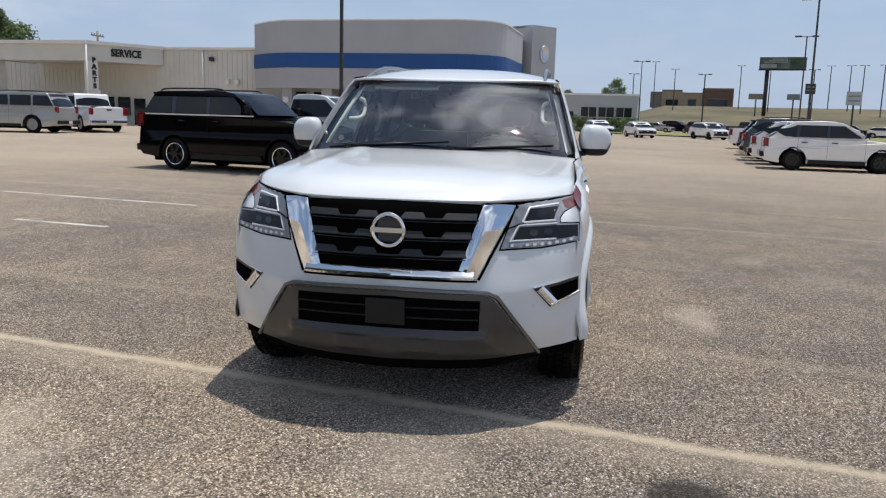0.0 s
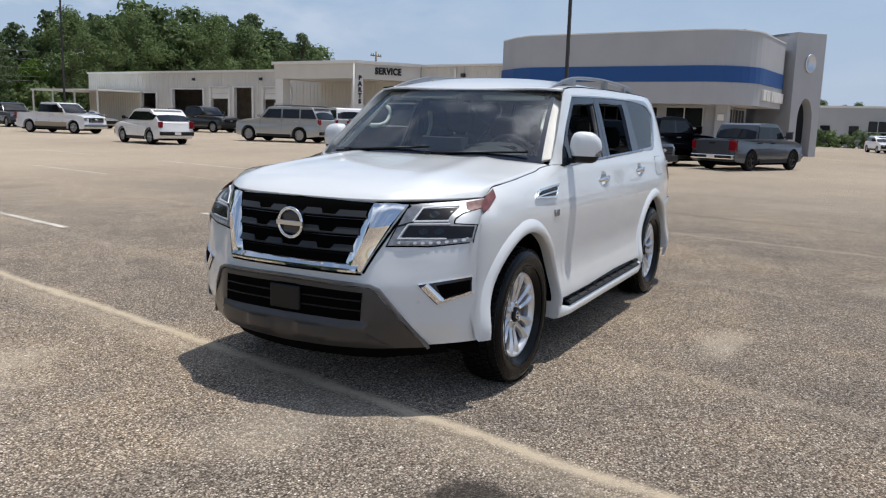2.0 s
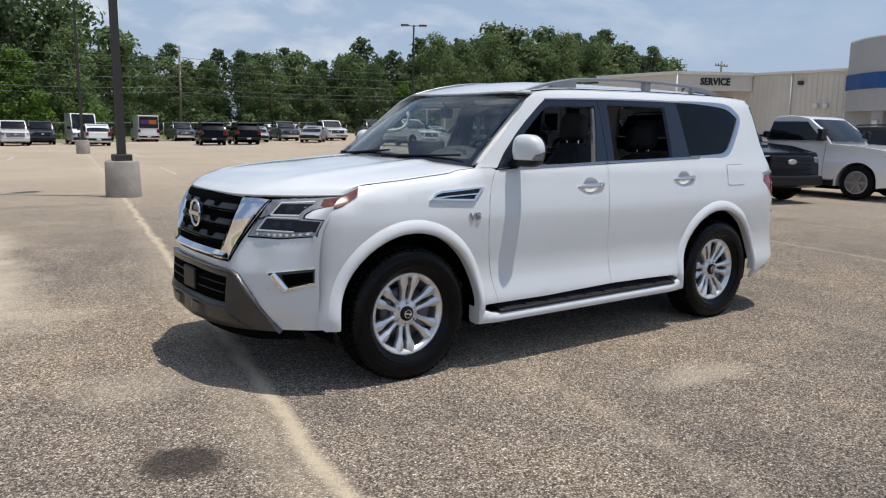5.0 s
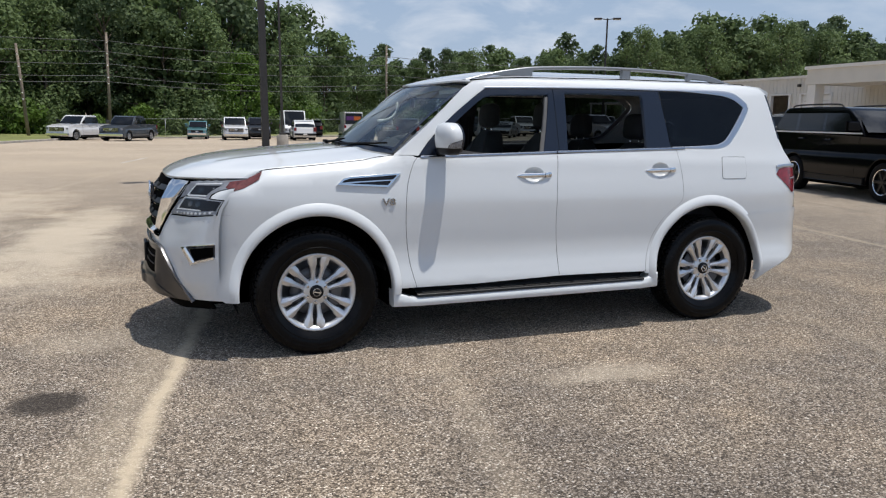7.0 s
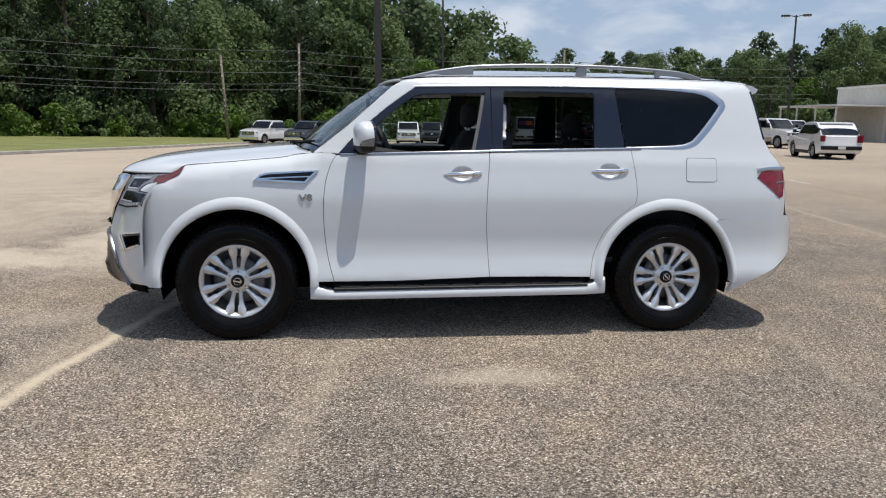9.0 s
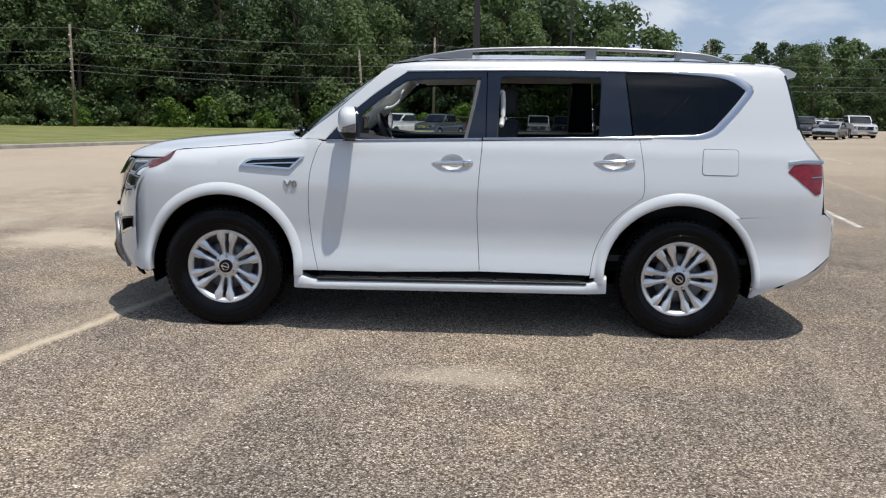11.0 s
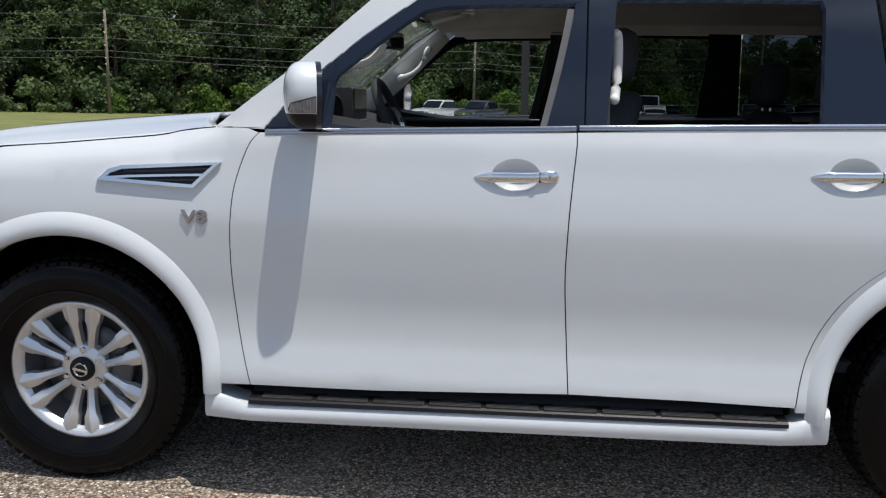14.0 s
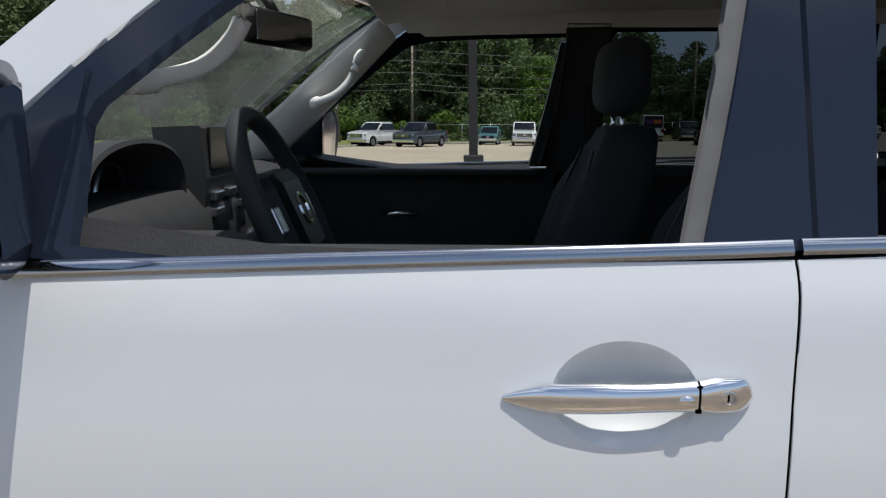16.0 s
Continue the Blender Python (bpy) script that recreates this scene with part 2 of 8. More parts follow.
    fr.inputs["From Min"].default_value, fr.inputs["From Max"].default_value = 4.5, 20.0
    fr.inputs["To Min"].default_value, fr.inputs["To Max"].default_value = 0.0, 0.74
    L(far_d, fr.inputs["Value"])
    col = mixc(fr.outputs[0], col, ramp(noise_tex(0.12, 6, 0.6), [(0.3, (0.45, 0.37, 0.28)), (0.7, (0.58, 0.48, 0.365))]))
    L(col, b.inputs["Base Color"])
    bp = nt.nodes.new("ShaderNodeBump")
    bp.inputs["Strength"].default_value, bp.inputs["Distance"].default_value = 0.7, 0.006
    bp.invert = True
    L(v1.outputs["Distance"], bp.inputs["Height"])
    L(bp.outputs[0], b.inputs["Normal"])
    return m


M = {}
M["ground"] = ground_mat()
M["grass"] = mat("mown_grass", (0.165, 0.175, 0.05), 0.9, vary=0.35, scale=0.5, bump=0.5, bscale=8, fine=0.3, fscale=12)
M["concrete"] = mat("old_concrete", (0.36, 0.33, 0.29), 0.9, vary=0.2, scale=2, bump=0.3, bscale=30, fine=0.12, fscale=40)
M["line"] = mat("worn_white_line", (0.47, 0.44, 0.39), 0.85, vary=0.4, scale=3, fine=0.45, fscale=50)
M["stucco"] = mat("pale_grey_stucco", (0.405, 0.415, 0.435), 0.9, vary=0.05, scale=0.4, bump=0.15, bscale=20)
M["blue"] = mat("blue_band_paint", (0.006, 0.070, 0.25), 0.55, vary=0.06, scale=0.5)
M["metal_wall"] = mat("cream_metal_siding", (0.62, 0.60, 0.55), 0.55, vary=0.06, scale=0.5)
M["white_trim"] = mat("white_painted_trim", (0.72, 0.71, 0.68), 0.5, vary=0.05, scale=1)
M["dark"] = mat("dark_interior", (0.015, 0.015, 0.016), 0.8)
M["shopglass"] = mat("dark_shop_glass", (0.012, 0.014, 0.017), 0.08, spec=0.6)
M["frame"] = mat("aluminium_frame", (0.45, 0.45, 0.45), 0.4, metal=0.6)
M["pole"] = mat("bronze_pole_paint", (0.035, 0.032, 0.03), 0.55, vary=0.15, scale=3)
M["wire"] = mat("weathered_grey_cable", (0.10, 0.10, 0.10), 0.6)
M["wood_pole"] = mat("weathered_pole_wood", (0.20, 0.165, 0.13), 0.9, vary=0.3, scale=4)
M["black"] = mat("black_letters", (0.012, 0.012, 0.013), 0.5)


# ---------------------------------------------------------------- building helpers
def mesh_of(name, verts, faces, material, parent=None, label="", smooth=False):
    me = bpy.data.meshes.new(name)
    me.from_pydata([tuple(v) for v in verts], [], faces)
    me.update()
    if smooth:
        me.shade_smooth()
    me.materials.append(material)
    ob = new(name, me)
    if parent:
        ob.parent = parent
    if label:
        ob["label"] = label
    return ob


def part(name, bm, material, parent=None, label="", smooth=False):
    """Links a bmesh as one mesh object under a thing or a part."""
    me = bpy.data.meshes.new(name)
    bmesh.ops.recalc_face_normals(bm, faces=bm.faces)
    bm.to_mesh(me)
    bm.free()
    if smooth:
        me.shade_smooth()
    for one in (material if isinstance(material, (list, tuple)) else (material,)):
        me.materials.append(one)
    ob = new(name, me)
    if parent:
        ob.parent = parent
    if label:
        ob["label"] = label
    return ob


def box_bm(bm, x0, x1, y0, y1, z0, z1, bevel=0.0, m=None):
    r = bmesh.ops.create_cube(bm, size=1.0)
    vs = r["verts"]
    for v in vs:
        v.co = Vector(((x0 + x1) / 2 + v.co.x * (x1 - x0), (y0 + y1) / 2 + v.co.y * (y1 - y0), (z0 + z1) / 2 + v.co.z * (z1 - z0)))
    if bevel:
        es = {e for v in vs for e in v.link_edges}
        r = bmesh.ops.bevel(bm, geom=list(es), offset=bevel, segments=2, affect="EDGES", profile=0.5)
        vs = list({v for f in r["faces"] for v in f.verts} | {v for v in vs if v.is_valid})
    if m is not None:
        bmesh.ops.transform(bm, matrix=m, verts=[v for v in vs if v.is_valid])
    return vs


def box(name, x0, x1, y0, y1, z0, z1, material, parent=None, bevel=0.0, label="", m=None):
    bm = bmesh.new()
    box_bm(bm, x0, x1, y0, y1, z0, z1, bevel, m)
    return part(name, bm, material, parent, label)


def tube_bm(bm, pts, radius, seg=8, cap=True, flat=1.0):
    """A round bar along a line of points; radius may be a list."""
    pts = [Vector(p) for p in pts]
    rr = radius if isinstance(radius, (list, tuple)) else [radius] * len(pts)
    rings = []
    for i, p in enumerate(pts):
        d = (pts[min(i + 1, len(pts) - 1)] - pts[max(i - 1, 0)]).normalized()
        up = Vector((0, 0, 1)) if abs(d.z) < 0.95 else Vector((1, 0, 0))
        a = d.cross(up).normalized()
        b = a.cross(d).normalized()
        rings.append([bm.verts.new(p + (a * math.cos(2 * math.pi * k / seg) + b * math.sin(2 * math.pi * k / seg) * flat) * rr[i]) for k in range(seg)])
    for r0, r1 in zip(rings, rings[1:]):
        for k in range(seg):
            bm.faces.new((r0[k], r0[(k + 1) % seg], r1[(k + 1) % seg], r1[k]))
    if cap:
        bm.faces.new(rings[0][::-1])
        bm.faces.new(rings[-1])


def tube(name, pts, radius, material, parent=None, seg=8, label="", flat=1.0):
    bm = bmesh.new()
    tube_bm(bm, pts, radius, seg, flat=flat)
    return part(name, bm, material, parent, label, smooth=True)


def empty(name, label, category, group="", kind="", m=None):
    ob = new(name)
    ob.empty_display_size = 0.3
    if m is not None:
        ob.matrix_basis = m
    return tagged(ob, label, category, group, kind)


def lerp_table(x, xs, ys):
    return float(np.interp(x, xs, ys))


AZ = (-180, -150, -30, 0, 10, 20, 30, 40, 50, 60, 75, 85, 100, 150, 180)
RISE = (0.0, -0.3, -0.8, -0.85, -0.62, -0.35, 0.1, 0.22, 0.45, 0.5, 0.25, 0.1, -0.2, 0.0, 0.0)


def lot_height(x, y):
    """The lot falls gently towards the woods and rises towards the workshop."""
    r = math.hypot(x, y)
    az = math.degrees(math.atan2(x, y))
    e = max(0.0, r - 9) / 60
    e = e * e / (e + 0.12)
    return lerp_table(az, AZ, RISE) * min(e, 1.6)


# ---------------------------------------------------------------- ground
def build_ground():
    rs = [0, 1.2, 2.5, 4, 6, 8, 10, 13, 16, 20, 25, 31, 38, 46, 56, 68, 82, 100, 125, 160, 220, 320, 500, 900, 1600, 3000]
    n = 120
    verts, faces = [(0, 0, 0)], []
    for r in rs[1:]:
        for k in range(n):
            a = 2 * math.pi * k / n
            x, y = r * math.sin(a), r * math.cos(a)
            verts.append((x, y, lot_height(x, y)))
    for k in range(n):
        faces.append((0, 1 + (k + 1) % n, 1 + k))
    for i in range(len(rs) - 2):
        for k in range(n):
            a, b = 1 + i * n + k, 1 + i * n + (k + 1) % n
            faces.append((a, b, b + n, a + n))
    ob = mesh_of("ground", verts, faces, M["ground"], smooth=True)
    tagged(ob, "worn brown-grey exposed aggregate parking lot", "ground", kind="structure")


build_ground()

# ---------------------------------------------------------------- the white SUV: surfaces
M["paint"] = mat("white_pearl_paint", (0.672, 0.697, 0.712), 0.30, coat=1.0, vary=0.012, scale=1.2)
M["gloss_black"] = mat("gloss_black_trim", (0.012, 0.017, 0.030), 0.09, spec=0.6)
M["satin_black"] = mat("satin_black_plastic", (0.009, 0.009, 0.010), 0.45, vary=0.1, scale=20, spec=0.3)
M["matt_black"] = mat("black_underbody", (0.003, 0.003, 0.003), 0.85, spec=0.05)
M["grille_black"] = mat("grille_block_grey", (0.018, 0.019, 0.021), 0.4, spec=0.4)
M["belt"] = mat("sill_strip_chrome", (0.42, 0.44, 0.47), 0.12, metal=1.0)
M["chrome"] = mat("polished_chrome", (0.86, 0.87, 0.88), 0.06, metal=1.0)
M["satin_chrome"] = mat("satin_chrome", (0.62, 0.63, 0.65), 0.28, metal=1.0)
M["skid"] = mat("bronze_grey_skid_plate_paint", (0.072, 0.068, 0.066), 0.30, metal=0.45, vary=0.05, scale=6)
M["rail"] = mat("satin_roof_rail", (0.31, 0.32, 0.33), 0.32, metal=0.8, vary=0.05, scale=10)
# trim grey lightened so its colour carries the ridge's bevel highlight
M["skid_edge"] = mat("grey_metallic_trim", (0.17, 0.17, 0.175), 0.26, metal=0.7, vary=0.05, scale=8)
M["skid_dark"] = mat("dark_chin_plastic", (0.040, 0.038, 0.037), 0.36, vary=0.08, scale=9)
M["alloy"] = mat("silver_alloy", (0.78, 0.785, 0.79), 0.30, metal=0.72, vary=0.03, scale=9)
M["alloy_dark"] = mat("shaded_alloy_barrel", (0.05, 0.05, 0.052), 0.45, metal=0.5)
M["barrel"] = mat("machined_barrel", (0.36, 0.36, 0.37), 0.35, metal=0.8)
M["cast_grey"] = mat("cast_iron_grey", (0.12, 0.12, 0.125), 0.45, metal=0.6, vary=0.2, scale=20)
M["rubber"] = mat("tyre_rubber", (0.005, 0.005, 0.0055), 0.7, spec=0.15, vary=0.12, scale=14, bump=0.15, bscale=120)
M["rubber_gloss"] = mat("dressed_tyre_sidewall", (0.004, 0.004, 0.0045), 0.22, spec=0.16, vary=0.15, scale=10, bump=0.04, bscale=70)
M["lens"] = mat("headlamp_silver", (0.25, 0.26, 0.28), 0.36, metal=0.35, coat=0.25, vary=0.25, scale=35)
M["lens_dark"] = mat("dark_lamp_inner", (0.010, 0.010, 0.012), 0.22, spec=0.35)
M["lens_red"] = mat("red_lamp_lens", (0.20, 0.006, 0.012), 0.12, coat=0.35, vary=0.35, scale=30)
M["lens_amber"] = mat("dim_red_side_marker", (0.13, 0.04, 0.036), 0.2, coat=0.4, vary=0.4, scale=40)
M["far_clear"] = mat("moulded_lamp_rib", (0.30, 0.31, 0.33), 0.15, coat=0.6)
M["signal_lens"] = mat("clear_signal_lens", (0.26, 0.27, 0.29), 0.12, metal=0.3, coat=0.8, vary=0.35, scale=60)
M["led"] = mat("white_led_strip", (0.62, 0.64, 0.67), 0.3, coat=0.3)
M["clear_glass"] = glass_mat("clear_car_glass", (0.80, 0.86, 0.84))
M["wind_glass"] = glass_mat("windscreen_glass", (0.74, 0.82, 0.78), ior=2.4, dust=0.06)
M["tint_glass"] = glass_mat("privacy_glass", (0.06, 0.07, 0.08))
M["cloth"] = mat("charcoal_seat_cloth", (0.036, 0.040, 0.046), 0.85, vary=0.15, scale=9, bump=0.3, bscale=160)
M["vinyl"] = mat("black_cabin_plastic", (0.046, 0.047, 0.050), 0.6, vary=0.1, scale=15, bump=0.04, bscale=260, spec=0.2)
M["headliner"] = mat("grey_headliner_felt", (0.80, 0.79, 0.76), 0.95, vary=0.06, scale=5, bump=0.1, bscale=150)
M["grey_trim"] = mat("light_grey_pillar_trim", (0.80, 0.80, 0.78), 0.7, vary=0.05, scale=6)
M["sill_grey"] = mat("grained_grey_door_top", (0.032, 0.032, 0.033), 0.6, vary=0.1, scale=20, bump=0.1, bscale=220)
M["channel"] = mat("grey_window_channel", (0.12, 0.12, 0.12), 0.55, vary=0.1, scale=20)
M["caulk"] = mat("dark_gap", (0.002, 0.002, 0.002), 0.9, spec=0.03)
M["step_grey"] = mat("worn_step_rubber", (0.05, 0.05, 0.052), 0.38, vary=0.25, scale=30)
M["screen"] = mat("dark_display", (0.01, 0.012, 0.014), 0.08, coat=0.5)


def pchip(xs, ys):
    """A smooth curve through a table that does not overshoot."""
    xs, ys = np.asarray(xs, float), np.asarray(ys, float)
    h = np.diff(xs)
    d = np.diff(ys) / h
    m = np.zeros(len(xs))
    for i in range(1, len(xs) - 1):
        if d[i - 1] * d[i] > 0:
            w1, w2 = 2 * h[i] + h[i - 1], h[i] + 2 * h[i - 1]
            m[i] = (w1 + w2) / (w1 / d[i - 1] + w2 / d[i])
    m[0], m[-1] = d[0], d[-1]

    def f(x):
        x = min(max(x, xs[0]), xs[-1])
        i = min(max(int(np.searchsorted(xs, x)) - 1, 0), len(h) - 1)
        t = (x - xs[i]) / h[i]
        return float((1 + 2 * t) * (1 - t) ** 2 * ys[i] + t * (1 - t) ** 2 * h[i] * m[i] + t * t * (3 - 2 * t) * ys[i + 1] + t * t * (t - 1) * h[i] * m[i + 1])
    return f


side_profile = pchip((0.20, 0.30, 0.42, 0.50, 0.58, 0.68, 0.80, 0.95, 1.05, 1.15, 1.245, 1.265, 1.30, 1.50, 1.70, 1.78, 1.83, 1.86),
                     (0.960, 0.982, 0.999, 0.985, 0.969, 0.9615, 0.965, 0.9665, 0.956, 0.937, 0.918, 0.911, 0.897, 0.836, 0.772, 0.738, 0.69, 0.64))
hood_edge = pchip((-2.20, -1.95, -1.86, -1.60, -1.22, -1.08, -0.85), (1.10, 1.139, 1.19, 1.216, 1.253, 1.278, 1.283))


def side_y(x, z):
    """Half width of the body at a place along it and a height."""
    y = side_profile(z) + 0.022
    if x < -1.7:
        y -= 0.064 * min(1.2, (-1.7 - x) / 0.45) ** 1.7
    if x > 1.8:
        y -= 0.05 * ((x - 1.8) / 0.5) ** 2 + 0.085 * (max(0, x - 2.3) / 0.25) ** 2
    if x < -0.95 and z > 1.0:
        d = hood_edge(x) - z
        if d < 0.10:
            y -= 0.055 * ((0.10 - d) / 0.10) ** 2 * min(1, (-0.95 - x) / 0.2)
    return y


FY = (0, 0.256, 0.471, 0.614, 0.768, 0.891, 0.942, 0.983)
FZ = (0.30, 0.40, 0.50, 0.65, 0.78, 0.92, 1.02, 1.10, 1.16)
FX = ((-2.50, -2.47, -2.40, -2.33, -2.24, -2.15, -2.10, -2.04),
      (-2.545, -2.53, -2.48, -2.38, -2.28, -2.18, -2.12, -2.06),
      (-2.53, -2.52, -2.485, -2.40, -2.315, -2.215, -2.15, -2.08),
      (-2.515, -2.505, -2.475, -2.40, -2.315, -2.22, -2.155, -2.08),
      (-2.50, -2.49, -2.45, -2.37, -2.295, -2.205, -2.15, -2.08),
      (-2.48, -2.465, -2.41, -2.335, -2.255, -2.175, -2.13, -2.06),
      (-2.46, -2.44, -2.385, -2.30, -2.21, -2.12, -2.06, -2.00),
      (-2.42, -2.41, -2.36, -2.265, -2.13, -1.99, -1.93, -1.88),
      (-2.36, -2.34, -2.28, -2.16, -2.02, -1.90, -1.84, -1.80))
front_cols = [pchip(FZ, [row[k] for row in FX]) for k in range(len(FY))]


def front_x(y, z):
    """Where the nose stands at a place across it and a height."""
    return pchip(FY, [c(z) for c in front_cols])(abs(y))


def on_side(sign, off=0.0):
    return lambda a, b: Vector((a, sign * (side_y(a, b) + off), b))


def on_front(off=0.0):
    return lambda a, b: Vector((front_x(a, b) - off, a, b))


def panel(name, outline, surf, material, parent, step=0.06, depth=0.014, label="", holes=(), lean=None):
    """A sheet cut to an outline and laid on a curved surface, with turned-in edges."""
    bm = bmesh.new()
    loops = []
    for ring in (outline, *holes):
        vs = [bm.verts.new((p[0], p[1], 0)) for p in ring]
        loops += [bm.edges.new((vs[i], vs[(i + 1) % len(vs)])) for i in range(len(vs))]
    bmesh.ops.triangle_fill(bm, use_beauty=True, use_dissolve=False, edges=loops)
    lo = [min(p[k] for p in outline) for k in (0, 1)]
    hi = [max(p[k] for p in outline) for k in (0, 1)]
    for k in (0, 1):
        c = math.floor(lo[k] / step) * step + step
        while c < hi[k]:
            no = (1, 0, 0) if k == 0 else (0, 1, 0)
            co = (c, 0, 0) if k == 0 else (0, c, 0)
            bmesh.ops.bisect_plane(bm, geom=bm.verts[:] + bm.edges[:] + bm.faces[:], dist=1e-5, plane_co=co, plane_no=no)
            c += step
    bm.verts.ensure_lookup_table()
    nor = {}
    for v in bm.verts:
        a, b = v.co.x, v.co.y
        p = surf(a, b)
        e = 0.012
        du, dv = surf(a + e, b) - surf(a - e, b), surf(a, b + e) - surf(a, b - e)
        nor[v] = du.cross(dv).normalized()
        v.co = p
    # outward: away from the car's middle
    flip = sum(nor[v].dot(v.co - Vector((0.2, 0, 0.9)) * 1.0) for v in bm.verts) < 0
    if flip:
        nor = {v: -n for v, n in nor.items()}
    if lean:
        nor = {v: (n + (lean[0](v.co) - n) * lean[1](v.co)).normalized() for v, n in nor.items()}
    for f in bm.faces:
        f.normal_update()
        if f.normal.dot(nor[f.verts[0]]) < 0:
            f.normal_flip()
    rim = [e for e in bm.edges if len(e.link_faces) == 1]
    top = list(bm.verts)
    ext = bmesh.ops.extrude_edge_only(bm, edges=rim)
    low = [g for g in ext["geom"] if isinstance(g, bmesh.types.BMVert)]
    near = {tuple(round(c, 5) for c in v.co): nor[v] for v in top}
    for v in low:
        n = near[tuple(round(c, 5) for c in v.co)]
        v.co = v.co - n * depth
        nor[v] = n
    me = bpy.data.meshes.new(name)
    bm.verts.index_update()
    normals = [nor[v] for v in bm.verts]
    bm.to_mesh(me)
    bm.free()
    me.shade_smooth()
    me.normals_split_custom_set_from_vertices(normals)
    me.materials.append(material)
    ob = new(name, me)
    ob.parent = parent
    if label:
        ob["label"] = label
    return ob


def grid_sheet(name, nu, nv, fn, material, parent, label="", thick=0.0):
    """A smooth sheet from a function of two running numbers between 0 and 1."""
    verts = [fn(i / nu, j / nv) for j in range(nv + 1) for i in range(nu + 1)]
    faces = [(j * (nu + 1) + i, j * (nu + 1) + i + 1, (j + 1) * (nu + 1) + i + 1, (j + 1) * (nu + 1) + i) for j in range(nv) for i in range(nu)]
    mid = Vector((0.2, 0, 0.9))
    lean = 0.0
    for f in faces[:: max(1, len(faces) // 40)]:
        a, b, d = (Vector(verts[k]) for k in f[:3])
        lean += (b - a).cross(d - a).dot(a - mid)
    if lean < 0:
        faces = [f[::-1] for f in faces]
    ob = mesh_of(name, verts, faces, material, parent, label, smooth=True)
    if thick:
        so = ob.modifiers.new("thickness", "SOLIDIFY")
        so.thickness, so.offset = thick, -1
    return ob


def bar(name, pts, width, proud, surf, material, parent, label="", closed=False, foot=0.0):
    """A raised strip of given width along a line of points on a surface."""
    pts = [Vector((p[0], p[1])) for p in pts]
    n = len(pts)
    bm = bmesh.new()
    rings = []
    for i, p in enumerate(pts):
        a = pts[(i - 1) % n] if closed else pts[max(i - 1, 0)]
        c = pts[(i + 1) % n] if closed else pts[min(i + 1, n - 1)]
        d1 = (p - a).normalized() if (p - a).length > 1e-6 else (c - p).normalized()
        d2 = (c - p).normalized() if (c - p).length > 1e-6 else d1
        t = (d1 + d2).normalized()
        nrm = Vector((-t.y, t.x)) / max(0.5, t.dot(d2))
        e = 0.01
        o = surf(p.x, p.y)
        du, dv = surf(p.x + e, p.y) - surf(p.x - e, p.y), surf(p.x, p.y + e) - surf(p.x, p.y - e)
        out = du.cross(dv).normalized()
        if out.dot(o - Vector((0.2, 0, 0.9))) < 0:
            out = -out
        ring = []
        for s, h in ((-0.5, -0.004 - foot), (-0.5, proud * 0.6), (-0.32, proud), (0.32, proud), (0.5, proud * 0.6), (0.5, -0.004 - foot)):
            q = p + nrm * (s * (width[i] if isinstance(width, list) else width))
            ring.append(bm.verts.new(surf(q.x, q.y) + out * h))
        rings.append(ring)
    pairs = list(zip(rings, rings[1:])) + ([(rings[-1], rings[0])] if closed else [])
    for r0, r1 in pairs:
        for k in range(5):
            bm.faces.new((r0[k], r0[k + 1], r1[k + 1], r1[k]))
    if not closed:
        bm.faces.new(rings[0][::-1])
        bm.faces.new(rings[-1])
    ob = part(name, bm, material, parent, label, smooth=True)
    ob.data.set_sharp_from_angle(angle=radians(50))
    return ob


def dense(pts, n=8, closed=False):
    """A soft curve through a few points."""
    pts = [Vector(p) for p in pts]
    out, m = [], len(pts)
    rng = range(m if closed else m - 1)
    for i in rng:
        if closed:
            p0, p1, p2, p3 = pts[(i - 1) % m], pts[i], pts[(i + 1) % m], pts[(i + 2) % m]
        else:
            p0, p1, p2, p3 = pts[max(i - 1, 0)], pts[i], pts[i + 1], pts[min(i + 2, m - 1)]
        for k in range(n):
            t = k / n
            out.append(0.5 * ((2 * p1) + (p2 - p0) * t + (2 * p0 - 5 * p1 + 4 * p2 - p3) * t * t + (3 * p1 - p0 - 3 * p2 + p3) * t ** 3))
    if not closed:
        out.append(pts[-1])
    return out


def arc(cx, cz, r, a0, a1, n=24, squash=1.0):
    return [(cx + r * math.cos(radians(a0 + (a1 - a0) * k / n)), cz + r * squash * math.sin(radians(a0 + (a1 - a0) * k / n))) for k in range(n + 1)]


def ease(a, b, x):
    t = min(1.0, max(0.0, (x - a) / (b - a)))
    return t * t * (3 - 2 * t)


def corner_normal(p):
    """The shared slant where the nose turns into the sides."""
    return Vector((-0.72, math.copysign(0.69, p.y), 0.02 + 0.1 * (p.z - 0.6))).normalized()


ROUND_SIDE = (corner_normal, lambda p: ease(-1.98, -2.165, p.x))
ROUND_NOSE = (corner_normal, lambda p: ease(0.83, 0.945, abs(p.y)))
ARCHF, ARCHR, ARCH_Z, ARCH_R = -1.54, 1.512, 0.41, 0.492


